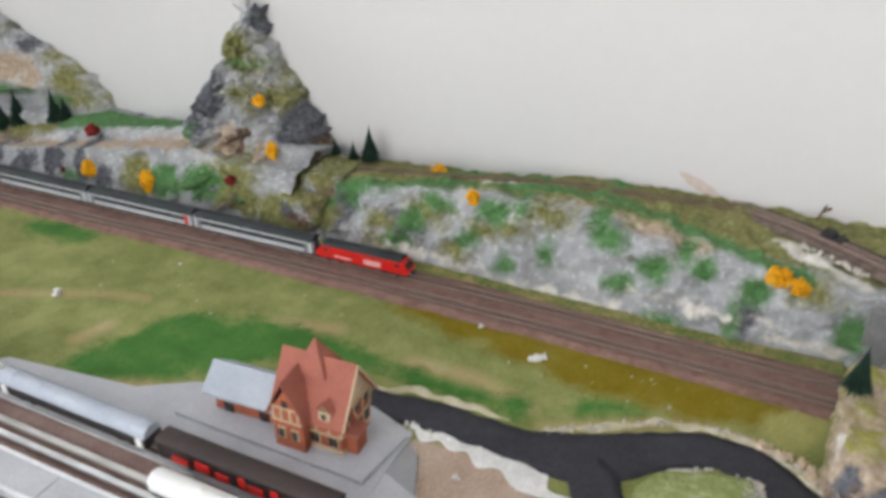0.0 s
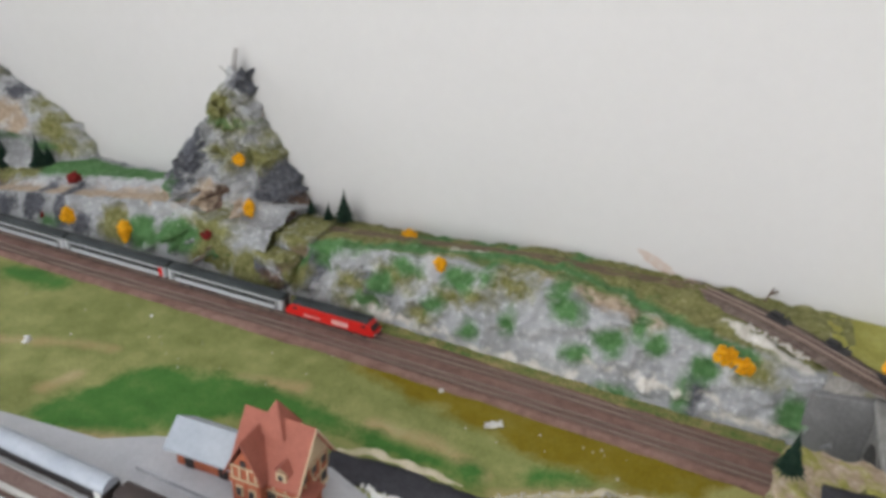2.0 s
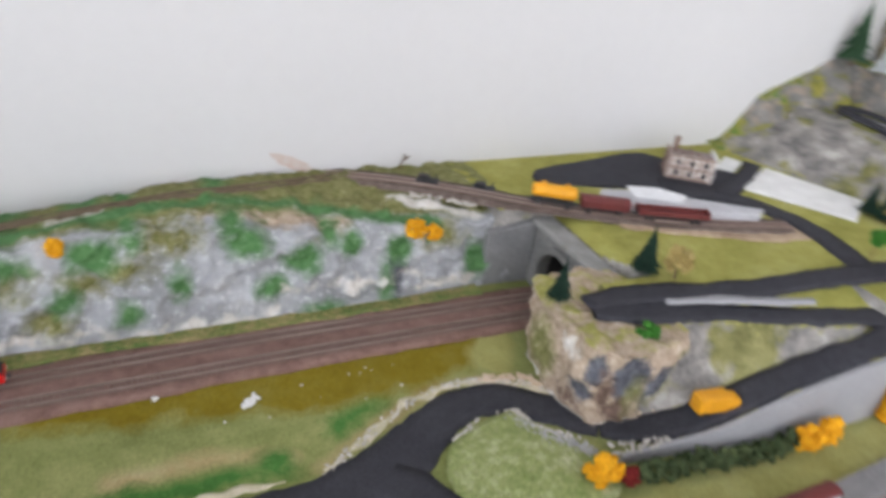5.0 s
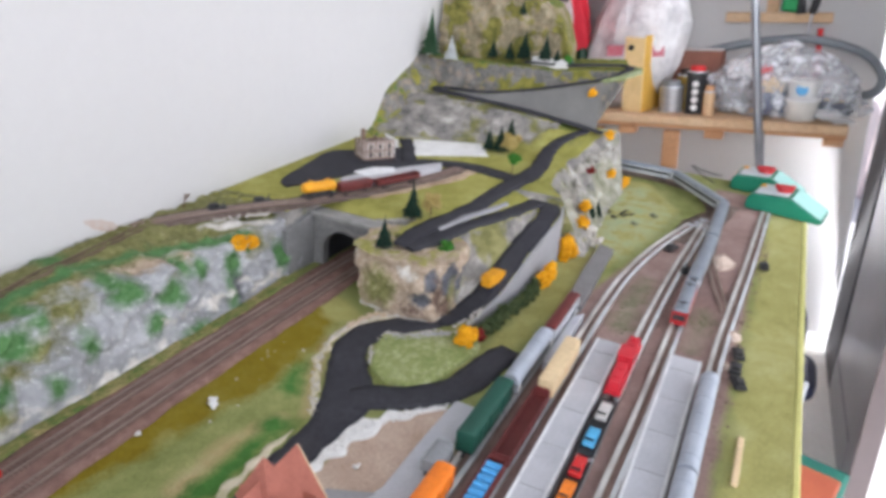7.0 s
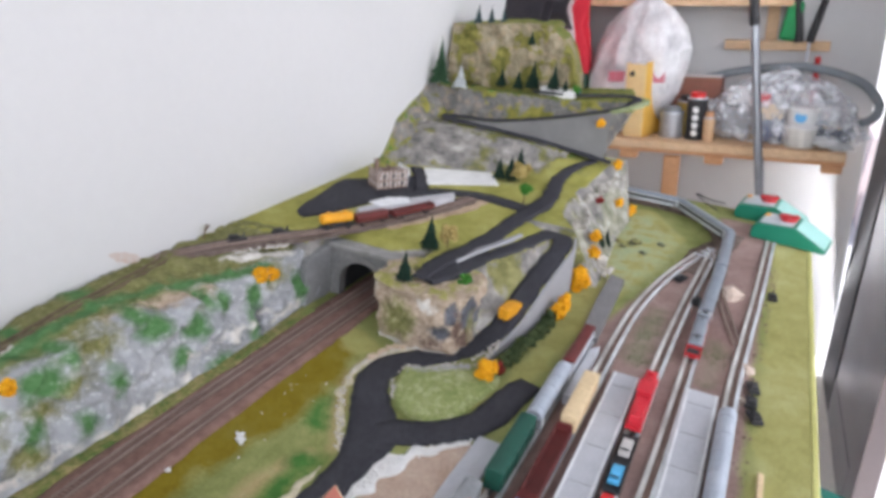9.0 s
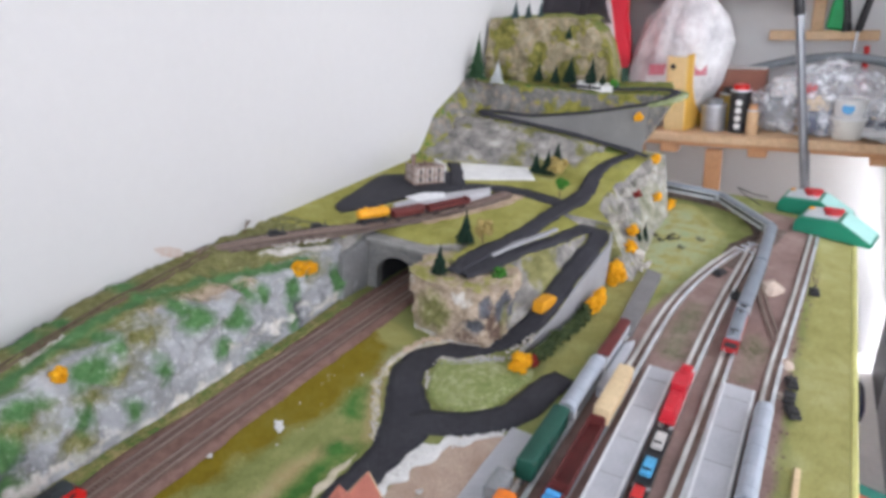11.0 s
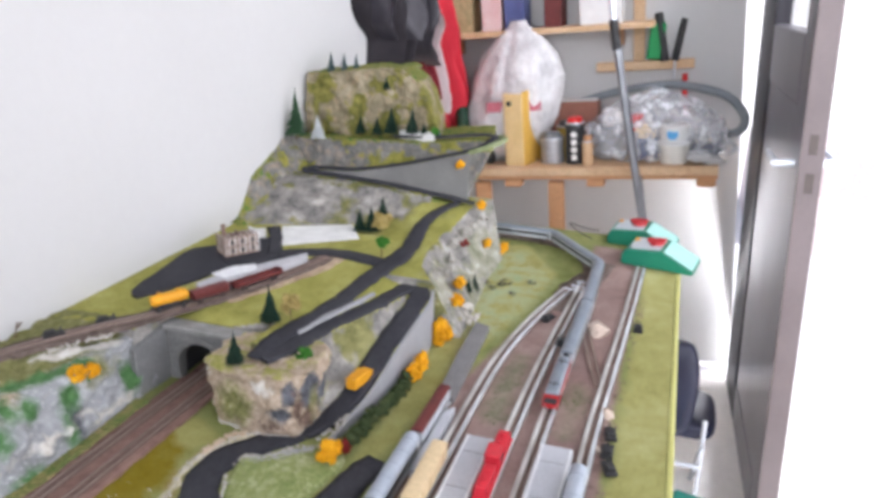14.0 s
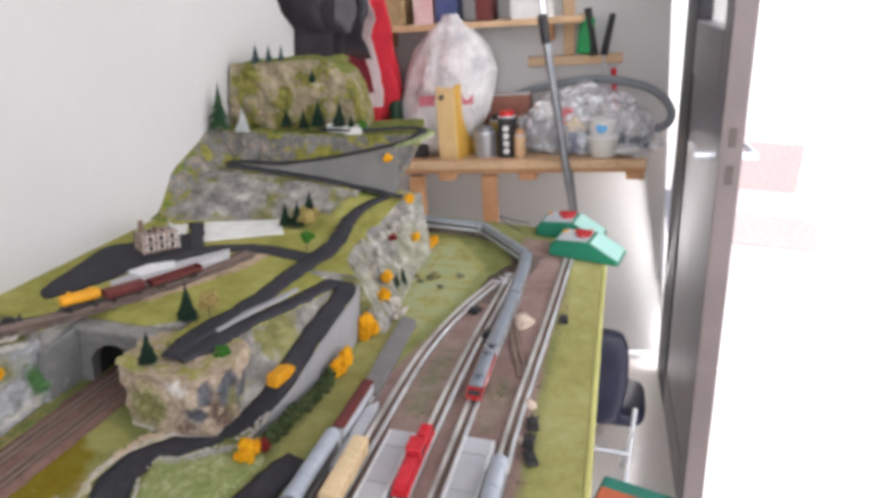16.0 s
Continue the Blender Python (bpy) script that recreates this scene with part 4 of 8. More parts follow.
def polyfill(name, pts, z, mat, thick, label, category, kind="structure", rough_edge=0.0, dome=0.0):
    c = catmull(list(pts) + [pts[0]], 6)[:-1]
    ctr = c.mean(0)
    n = len(c)
    rings = (1.0, 0.9, 0.6, 0.3)
    verts = []
    for r in rings:
        for i, p in enumerate(c):
            j = rough_edge * noise.noise((p[0] * 80, p[1] * 80, 3.3)) if r == 1.0 else 0
            q = ctr + (p - ctr) * (r + j)
            verts.append((q[0], q[1], z + dome * (1 - r * r) + (0.0005 * fbm(q[0] * 90, q[1] * 90) if r < 1 else 0)))
    verts.append((ctr[0], ctr[1], z + dome))
    verts += [(v[0], v[1], z - thick) for v in verts[:n]]
    faces = []
    for k in range(len(rings) - 1):
        for i in range(n):
            faces.append((k * n + i, k * n + (i + 1) % n, (k + 1) * n + (i + 1) % n, (k + 1) * n + i))
    k, o = len(rings) - 1, len(rings) * n
    for i in range(n):
        faces.append((k * n + i, k * n + (i + 1) % n, o))
        faces.append(((i + 1) % n, i, o + 1 + i, o + 1 + (i + 1) % n))
    return tagged(mesh_ob(name, verts, faces, mat, None, dome > 0), label, category, kind=kind)


polyfill("road", [(0.757, 1.337), (0.775, 1.36), (0.85, 1.373), (0.935, 1.385), (0.965, 1.362), (1.03, 1.305), (1.0, 1.262), (0.93, 1.277), (0.85, 1.3), (0.79, 1.32)], 0.0848, M_TARMAC, 0.003, "dark tarmac yard beside the timber house", "road", rough_edge=0.03)
M_ISLAND = flock("island_flock", [(0.35, (0.17, 0.22, 0.065)), (0.5, (0.27, 0.31, 0.12)), (0.64, (0.46, 0.46, 0.28))], 26, 420)
polyfill("grass_island", [(0.598, 1.09), (0.566, 1.084), (0.536, 1.07), (0.52, 1.046), (0.522, 1.024), (0.54, 1.004), (0.575, 0.995), (0.612, 0.988), (0.636, 0.99), (0.64, 1.018), (0.622, 1.05)], 0.005, M_ISLAND, 0.005, "pale green grass island in the road", "grass", rough_edge=0.04, dome=0.003)
tagged(ribbon("sand_fringe", [(0.338, 1.036, 0, 0.008), (0.38, 1.036, 0, 0.014), (0.42, 1.032, 0, 0.014), (0.455, 1.022, 0, 0.014), (0.485, 1.0, 0, 0.012), (0.512, 0.978, 0, 0.008)], 0.012, M_WHITE, None, 0.002, 14, 0.012, 6, 0.0012), "rough white plaster fringe of the sand pit", "fringe", kind="structure")
for pts in ([(0.44, 1.078, 0, 0.004), (0.49, 1.108, 0, 0.006), (0.545, 1.134, 0, 0.005), (0.592, 1.134, 0, 0.006), (0.63, 1.119, 0, 0.008), (0.662, 1.09, 0, 0.006)], [(0.292, 1.067, 0, 0.004), (0.33, 1.08, 0, 0.006), (0.41, 1.078, 0, 0.004)]):
    tagged(ribbon("road_fringe", pts, 0.006, plain("cream_plaster", (0.62, 0.56, 0.43), (0.4, 0.37, 0.22), 60, 300, 0.9, 0, 0.5), None, 0.002, 12, 0.009, 4, 0.0012), "pale plaster edge of the road", "fringe", kind="structure")

# retaining wall under the road, smooth grey card
def wall_along(name, pts, mat, label, thick=0.004):
    """pts: x, y, z low, z high."""
    c = catmull(pts, 8)
    verts, faces = [], []
    for x, y, a, b in c:
        verts += [(x, y - thick, a), (x, y - thick, b), (x, y, b), (x, y, a)]
    for i in range(len(c) - 1):
        for k in range(4):
            faces.append((4 * i + k, 4 * i + (k + 1) % 4, 4 * i + 4 + (k + 1) % 4, 4 * i + 4 + k))
    faces += [(0, 3, 2, 1), tuple(4 * (len(c) - 1) + k for k in range(4))]
    return tagged(mesh_ob(name, verts, faces, mat), label, "wall", kind="structure")


wall_along("retaining_wall", [(0.655, 1.018, 0, 0.008), (0.70, 1.012, 0, 0.014), (0.74, 1.003, 0, 0.026), (0.80, 0.997, 0, 0.047), (0.86, 0.992, 0, 0.062), (0.91, 0.99, 0, 0.07), (0.948, 0.998, 0, 0.072)], M_CONCRETE, "smooth grey card retaining wall under the climbing road")


def skew_wall():
    verts, faces = [], []
    n = 24
    for i in range(n + 1):
        y = 1.035 + (1.345 - 1.035) * i / n
        a, b = lerp_table(y, RAMP1) + 0.001, max(lerp_table(y, RAMP2), lerp_table(y, RAMP1)) + 0.0035
        verts += [(1.2575, y, a), (1.2595, y, b), (1.266, y, b), (1.266, y, a)]
    for i in range(n):
        for k in range(4):
            faces.append((4 * i + k, 4 * i + (k + 1) % 4, 4 * i + 4 + (k + 1) % 4, 4 * i + 4 + k))
    faces += [(0, 3, 2, 1), tuple(4 * n + k for k in range(4))]
    tagged(mesh_ob("ramp_wall", verts, faces, plain("ramp_card", (0.2, 0.198, 0.19), (0.165, 0.163, 0.158), 20, 320, 0.85, 0, 0.15, 0.1)), "grey card wall between two ramps", "wall", kind="structure")


skew_wall()
tagged(ribbon("grass_lip", [(1.264, 1.04, 0.203, 0.006), (1.268, 1.014, 0.212, 0.008), (1.28, 0.996, 0.219, 0.01), (1.302, 0.985, 0.223, 0.011), (1.326, 0.994, 0.223, 0.01), (1.34, 1.016, 0.221, 0.007)], 0.01,
              flock("pale_lip_flock", [(0.35, (0.16, 0.2, 0.09)), (0.5, (0.24, 0.28, 0.14)), (0.66, (0.38, 0.4, 0.27))], 30, 420), None, 0.007, 8, 0.005, 4, 0.0012), "pale green grass lip round the hairpin", "grass", kind="structure")


paint(boulder_block("rock_block", 0.64, 0.742, 1.046, 1.172, 0.077, M_ROCK, "tan and grey rock outcrop with olive moss between track and road", 1.3), {
    "z_sand": [(0.1, 0.04, 0.16, 0.07)],
    "z_slate_shade": [(0.118, 0.056, 0.011, 0.014), (0.106, 0.032, 0.016, 0.012), (0.155, 0.05, 0.02, 0.022), (0.19, 0.03, 0.02, 0.024)],
    "z_brown": [(0.13, 0.034, 0.009, 0.018), (0.15, 0.018, 0.016, 0.012), (0.09, 0.012, 0.012, 0.006)],
    "z_olive": [(0.046, 0.034, 0.02, 0.028), (0.215, 0.05, 0.014, 0.02), (0.165, 0.03, 0.008, 0.014)],
    "z_white": [(0.01, 0.036, 0.007, 0.04), (0.1, 0.001, 0.14, 0.003), (0.082, 0.06, 0.012, 0.008)],
    "z_lime": [(0.1, 0.086, 0.14, 0.008)],
}, lambda co: 1.168 - co[:, 1] + co[:, 0] - 0.64)

bm = bmesh.new()
ring = []
for t in np.linspace(0, 2 * math.pi, 49)[:-1]:
    r = 1 + 0.35 * noise.noise((2 * math.cos(t), 2 * math.sin(t), 4.0)) + 0.2 * noise.noise((7 * math.cos(t), 7 * math.sin(t), 1.0))
    ring.append(bm.verts.new((0.502 + 0.024 * r * math.cos(t), WALL_Y - 0.0009, 0.094 + 0.007 * r * math.sin(t) - 0.011 * r * math.cos(t))))
bm.faces.new(ring)
tagged(part("wall_stain", bm, plain("pink_tan_wash", (0.5, 0.38, 0.32), (0.54, 0.49, 0.46), 130, 500, 0.9, 0, 0.1, 0.05)), "faint pinkish tan paint smear on the wall", "stain", kind="structure")

# ---- tracks ----


def track(name, pts, gauge=0.009, rail_w=0.0011, rail_h=0.0016, bed=0.0, bed_h=0.003, mat_bed=None, mat_rail=None, sleepers=True, label="", per=10, pitch=0.0042):
    """A track along a curve: ballast bed, sleepers, two rails."""
    top = empty(name, pts[0][0], pts[0][1], pts[0][2], 0, label, "track")
    top.matrix_basis = Matrix.Identity(4)
    c = catmull(pts, per)
    if bed:
        ribbon("ballast_bed", [(p[0], p[1], p[2] + bed_h) for p in pts], bed, mat_bed, top, bed_h, per, 0.003, 6)
    z_add = bed_h if bed else 0.0008
    t = np.gradient(c[:, :2], axis=0)
    t /= np.linalg.norm(t, axis=1)[:, None]
    nrm = np.stack([-t[:, 1], t[:, 0]], 1)
    for side in (-1, 1):
        verts, faces = [], []
        for p, n in zip(c, nrm):
            m = p[:2] + n * side * gauge / 2
            for dx, dz in ((-0.5, 0), (-0.5, 1), (0.5, 1), (0.5, 0)):
                verts.append((m[0] + n[0] * dx * rail_w, m[1] + n[1] * dx * rail_w, p[2] + z_add + 0.0008 + dz * rail_h))
        for i in range(len(c) - 1):
            for k in range(4):
                faces.append((4 * i + k, 4 * i + (k + 1) % 4, 4 * i + 4 + (k + 1) % 4, 4 * i + 4 + k))
        faces += [(0, 3, 2, 1), tuple(4 * (len(c) - 1) + k for k in range(4))]
        mesh_ob("rail", verts, faces, mat_rail or (M_RAIL_Y if side < 0 else M_RAIL_C), top)
    if sleepers:
        d = np.r_[0, np.cumsum(np.linalg.norm(np.diff(c[:, :2], axis=0), axis=1))]
        verts, faces = [], []
        for s in np.arange(0.002, d[-1], pitch):
            x, y, z = (np.interp(s, d, c[:, k]) for k in range(3))
            tx, ty = np.interp(s, d, t[:, 0]), np.interp(s, d, t[:, 1])
            b = len(verts)
            for a, e in ((-1, -1), (1, -1), (1, 1), (-1, 1)):
                for h in (-0.0004, 0.001):
                    verts.append((x + tx * a * 0.0009 - ty * e * gauge * 0.82, y + ty * a * 0.0009 + tx * e * gauge * 0.82, z + z_add + h))
            faces += [(b + 1, b + 3, b + 5, b + 7)] + [(b + 2 * k, b + 2 * ((k + 1) % 4), b + 2 * ((k + 1) % 4) + 1, b + 2 * k + 1) for k in range(4)]
        o = mesh_ob("track_base", verts, faces, M_SLEEPER, top)
        tagged(o, kind="stuff")
    return top


MAIN_F = [(-0.95, 1.185, 0), (-0.5, 1.19, 0), (-0.2, 1.194, 0), (0.1, 1.206, 0), (0.4, 1.21, 0), (0.62, 1.208, 0), (0.8, 1.203, 0), (0.95, 1.2, 0)]
MAIN_B = [(-0.95, 1.212, 0), (-0.5, 1.217, 0), (-0.28, 1.222, 0), (0.05, 1.231, 0), (0.38, 1.239, 0), (0.62, 1.236, 0), (0.8, 1.231, 0), (0.95, 1.228, 0)]
tagged(ribbon("ballast", [(a[0], (a[1] + b[1]) / 2 + 0.001, 0.0028, 0.064) for a, b in zip(MAIN_F, MAIN_B)], 0.062, M_BALLAST, None, 0.004, 12, 0.004, 8), "reddish brown ballast under the double track", "ballast", kind="structure")
track("main_track", [(x, y, 0.0026) for x, y, _ in MAIN_F], 0.009, 0.0012, mat_rail=M_RAIL_B, label="double main line track on brown ballast")
track("main_track", [(x, y, 0.0026) for x, y, _ in MAIN_B], 0.009, 0.0012, mat_rail=M_RAIL_B, label="double main line track on brown ballast")
tagged(ribbon("track_verge", [(-0.9, 1.249, 0, 0.016), (-0.2, 1.253, 0, 0.016), (0.1, 1.261, 0, 0.018), (0.4, 1.264, 0, 0.02), (0.66, 1.262, 0, 0.018)], 0.012,
              flock("verge_flock", [(0.38, (0.07, 0.14, 0.035)), (0.5, (0.2, 0.2, 0.07)), (0.62, (0.36, 0.29, 0.14))], 30, 420), None, 0.002, 10, 0.006, 4, 0.0036), "thin grass verge at the foot of the rocks", "grass", kind="structure")

# rails drawn wider than scale to take in their glints
YARD = dict(gauge=0.0112, rail_w=0.0048, rail_h=0.0028)
track("yard_track", [(-0.6, 0.93, 0.0005), (0.0, 0.928, 0.0005), (0.4, 0.927, 0.0005), (0.6, 0.926, 0.0005), (0.78, 0.924, 0.0005)], **YARD, label="silver yard track on brown ground")
track("yard_track", [(-0.6, 0.897, 0.0005), (0.3, 0.896, 0.0005), (0.55, 0.894, 0.0005), (0.8, 0.892, 0.0005), (0.93, 0.886, 0.0005), (1.06, 0.867, 0.0005), (1.19, 0.836, 0.0005)], **YARD, label="silver yard track curving to the points")
track("yard_track", [(-0.6, 0.832, 0.0005), (0.3, 0.834, 0.0005), (0.6, 0.835, 0.0005), (0.8, 0.833, 0.0005), (0.965, 0.828, 0.0005), (1.1, 0.821, 0.0005), (1.2, 0.816, 0.0005)], **YARD, label="silver yard track running to the points")
track("yard_track", [(-0.6, 0.808, 0.0005), (0.3, 0.808, 0.0005), (0.6, 0.803, 0.0005), (0.87, 0.8, 0.0005), (1.1, 0.795, 0.0005), (1.2, 0.796, 0.0005)], **YARD, label="silver yard track running to the points")
track("yard_track", [(-0.6, 0.75, 0.0005), (0.3, 0.75, 0.0005), (0.72, 0.748, 0.0005), (0.9, 0.742, 0.0005), (1.09, 0.734, 0.0005), (1.34, 0.726, 0.0005)], **YARD, label="silver yard track ending at the controllers")
track("yard_track", [(0.88, 0.751, 0.001), (0.95, 0.768, 0.001), (1.05, 0.789, 0.001), (1.14, 0.797, 0.001)], gauge=0.009, rail_w=0.0014, rail_h=0.002, mat_rail=M_RAIL_B, label="dull crossover between two yard tracks")
CURVE = [(1.18, 0.815, 0.0), (1.26, 0.805, 0.0), (1.33, 0.815, 0.0), (1.395, 0.852, 0.0), (1.425, 0.91, 0.0), (1.432, 0.97, 0.0), (1.42, 1.06, 0.0)]
track("curved_track", CURVE, 0.009, 0.0013, 0.0016, 0.034, 0.003, M_BALLAST_G, M_RAIL_B, label="curved track on grey-brown ballast at the board end")
tagged(ribbon("ballast_patch", [(1.1, 0.835, 0.0015, 0.05), (1.2, 0.822, 0.0015, 0.06), (1.28, 0.8, 0.0015, 0.04), (1.34, 0.79, 0.0015, 0.03)], 0.05, M_BALLAST_G, None, 0.002, 8, 0.008, 5, 0.0005), "grey-brown ballast under the points", "ballast", kind="structure")


def points_lever(x, y, rz=0.0, z=0.0022):
    p = empty("points_motor", x, y, z, rz, "small black points motor beside the track", "points motor", "points motors")
    part("base", box(0, 0, 0.0025, 0.024, 0.013, 0.005, 0.001), M_BLACK, p)
    part("cap", box(-0.004, 0, 0.0072, 0.012, 0.009, 0.0045, 0.001), M_BLACK, p)
    part("lever", cyl((0.007, 0, 0.005), (0.009, 0.001, 0.011), 0.001, 0.0008, 6), M_BLACK, p)


for x, y, r in ((1.07, 0.715, 5), (0.74, 0.727, 0), (0.71, 0.722, 20), (0.985, 0.8165, 0), (1.06, 0.848, -20), (0.775, 0.727, 10)):
    points_lever(x, y, r)
points_lever(0.632, 1.351, -33, 0.0835)
points_lever(0.684, 1.322, -33, 0.0835)
bm = bmesh.new()
for k, (dx, w) in enumerate(((0, 0.03), (0.02, 0.024), (0.04, 0.02))):
    box(dx, 0, 0.003, 0.006, w, 0.002, 0.0006, bm)
box(0.02, 0.0, 0.0045, 0.05, 0.003, 0.0025, 0.0008, bm)
pt = part("points_frog", bm, M_RAIL)
pt.matrix_basis = pose(1.185, 0.826, 0.001, 0, 0, -12)
tagged(pt, "silver metal points where the yard tracks meet", "points")

# upper track on the plateau
UP = [(0.535, 1.392, 0.081), (0.6, 1.36, 0.0825), (0.66, 1.323, 0.083), (0.72, 1.281, 0.083), (0.79, 1.242, 0.083), (0.86, 1.21, 0.083), (0.95, 1.183, 0.083), (0.98, 1.176, 0.083)]
track("upper_track", UP, 0.009, 0.0012, 0.0016, 0.03, 0.003, M_BALLAST_G, M_RAIL_B, label="single track on the plateau beside the loading ramp")
tagged(ribbon("ballast_spill", [(0.58, 1.36, 0.082, 0.014), (0.64, 1.322, 0.083, 0.016), (0.7, 1.28, 0.083, 0.014)], 0.02, M_BALLAST_G, None, 0.002, 8, 0.006, 4, 0.0012), "spilled grey ballast beside the upper track", "ballast", kind="structure")
tagged(ribbon("sand_strip", [(0.79, 1.224, 0.083, 0.012), (0.86, 1.192, 0.083, 0.014), (0.94, 1.166, 0.083, 0.02), (0.985, 1.164, 0.083, 0.03)], 0.012,
              flock("tan_sand", [(0.35, (0.28, 0.2, 0.14)), (0.5, (0.4, 0.3, 0.21)), (0.65, (0.5, 0.4, 0.28))], 30, 500), None, 0.002, 8, 0.006, 4, 0.0016), "pinkish tan sand strip beside the upper track", "sand", kind="structure")

# an old single line half buried in the top of the rock bank
for off in (-0.0045, 0.0045):
    rail_pts = []
    for x in np.arange(0.1, 0.56, 0.02):
        y = lerp_table(x, [(0.1, 1.344), (0.3, 1.355), (0.42, 1.362), (0.5, 1.372), (0.56, 1.384)]) + off
        foot = lerp_table(x, [(0.0, 1.285), (0.1, 1.272), (0.55, 1.266), (0.68, 1.272)])
        top = foot + lerp_table(x, [(0.0, 0.03), (0.3, 0.034), (0.55, 0.024), (0.7, 0.012)])
        k = (y - top) / (WALL_Y - top)
        rail_pts.append((x, y, lerp_table(x, RIDGE) + (lerp_table(x, WALL_Z) - lerp_table(x, RIDGE)) * k + 0.004 * math.sin(k * 3.1) + 0.0062))
    tagged(ribbon("old_rail", rail_pts, 0.0011, plain("old_rail_rust", (0.17, 0.125, 0.08), (0.11, 0.085, 0.055), 60, 300, 0.8), None, 0.004, 3, 0.0, 1), "rusty brown old rail half buried in the bank", "rail", kind="structure")

# ---- tunnel portal ----


def portal():
    top = empty("tunnel_portal", 0, 0, 0, 0, "grey stone tunnel portal with arched opening", "tunnel portal", kind="structure")
    top.matrix_basis = pose(0.722, 1.222, 0, 0, 0, 0)
    r, zc, w0, w1, h, d = 0.0325, 0.022, -0.072, 0.046, 0.07, 0.014
    n = 16
    arch = [(r * math.cos(a), zc + r * 0.98 * math.sin(a)) for a in np.linspace(math.pi, 0, n + 1)]
    bm = bmesh.new()
    for x in (0.0, d):
        ring = [(-r, 0.0)] + arch + [(r, 0.0)]
        outer = [(w0, 0.0)] + [(w0 + (w1 - w0) * i / n, h) for i in range(n + 1)] + [(w1, 0.0)]
        a = [bm.verts.new((x, u, v)) for u, v in ring]
        b = [bm.verts.new((x, u, v)) for u, v in outer]
        for i in range(len(ring) - 1):
            bm.faces.new((a[i], a[i + 1], b[i + 1], b[i]))
        if x == 0.0:
            a0, b0 = a, b
    for i in range(len(a) - 1):
        bm.faces.new((a0[i], a[i], a[i + 1], a0[i + 1]))
        bm.faces.new((b0[i], b0[i + 1], b[i + 1], b[i]))
    part("face", bm, M_STONE, top)
    bm = bmesh.new()
    for k in range(n):
        a0_, a1_ = math.pi * (k + 0.04) / n, math.pi * (k + 0.96) / n
        q = [(rr * math.cos(a), zc + rr * 0.98 * math.sin(a)) for rr, a in ((r + 0.0005, a0_), (r + 0.0085, a0_), (r + 0.0085, a1_), (r + 0.0005, a1_))]
        f0 = [bm.verts.new((-0.002, u, v)) for u, v in q]
        f1 = [bm.verts.new((0.001, u, v)) for u, v in q]
        bm.faces.new(f0)
        for i in range(4):
            bm.faces.new((f0[i], f0[(i + 1) % 4], f1[(i + 1) % 4], f1[i]))
    part("arch_ring", bm, plain("arch_stone", (0.2, 0.197, 0.19), (0.15, 0.15, 0.143), 60, 300, 0.9, 0, 0.3), top)
    part("coping", box(d / 2 - 0.001, (w0 + w1) / 2, h + 0.002, d + 0.008, w1 - w0 + 0.006, 0.006, 0.001), plain("coping_stone", (0.3, 0.295, 0.285), (0.21, 0.21, 0.2), 50, 300, 0.9), top, "paler coping stones")
    # courses of masonry, recessed joints between
    for row in range(6):
        z = 0.003 + row * 0.0112
        off = 0.007 * (row % 2)
        y = w0 + 0.002
        bm = bmesh.new()
        while y < w1 - 0.004:
            L = 0.0135
            yc = y + off + L / 2
            if yc + L / 2 < w1 - 0.001 and (abs(yc) > r + 0.0165 or z > zc + r + 0.009):
                box(-0.0006, yc, z + 0.005, 0.0018, L - 0.0012, 0.0098, 0.0004, bm)
            y += L
        if bm.verts:
            o = part("stone_course", bm, M_STONE, top)
    # dark tube behind
    def tube(u, v):
        a = math.pi * (1 - u)
        return (d + 0.2 * v, (r + 0.004) * math.cos(a) - 0.02 * v * v, max(zc + (r + 0.004) * math.sin(a), 0) if 0 < u < 1 else 0.0)
    o = sheet("lining", tube, 0, 1, 20, 0, 1, 8, plain("tunnel_lining", (0.05, 0.05, 0.052), (0.035, 0.035, 0.036), 30, 200, 0.95), top)
    part("back_plate", box(d + 0.2, -0.02, 0.03, 0.004, 0.09, 0.06), MATS["tunnel_lining"], top)
    return top


portal()
# wing wall from the portal towards the rocks, smooth grey with slanting top


def slab(name, p0, p1, z0, z1, thick, mat, label):
    (x0, y0), (x1, y1) = p0, p1
    d = Vector((x1 - x0, y1 - y0, 0)).normalized()
    n = Vector((-d.y, d.x, 0)) * thick
    v = [(x0, y0, 0), (x1, y1, 0), (x1, y1, z1), (x0, y0, z0)]
    v += [(a + n.x, b + n.y, c) for a, b, c in v]
    f = [(0, 1, 2, 3), (7, 6, 5, 4), (0, 4, 5, 1), (1, 5, 6, 2), (2, 6, 7, 3), (3, 7, 4, 0)]
    ob = mesh_ob(name, v, f, mat)
    bmm = bmesh.new()
    bmm.from_mesh(ob.data)
    bmesh.ops.recalc_face_normals(bmm, faces=bmm.faces)
    bmesh.ops.bevel(bmm, geom=bmm.edges[:], offset=0.0008, segments=1, affect="EDGES")
    bmm.to_mesh(ob.data)
    bmm.free()
    return tagged(ob, label, "wall", kind="structure")


slab("wing_wall", (0.668, 1.272), (0.722, 1.268), 0.062, 0.072, 0.012, plain("wing_grey", (0.17, 0.17, 0.172), (0.22, 0.22, 0.22), 30, 260, 0.9, 0, 0.3, 0.15), "smooth dark grey wing wall of the tunnel portal")
slab("parapet", (0.715, 1.15), (0.70, 1.118), 0.076, 0.074, 0.008, M_STONE, "grey stone parapet wall beside the portal")

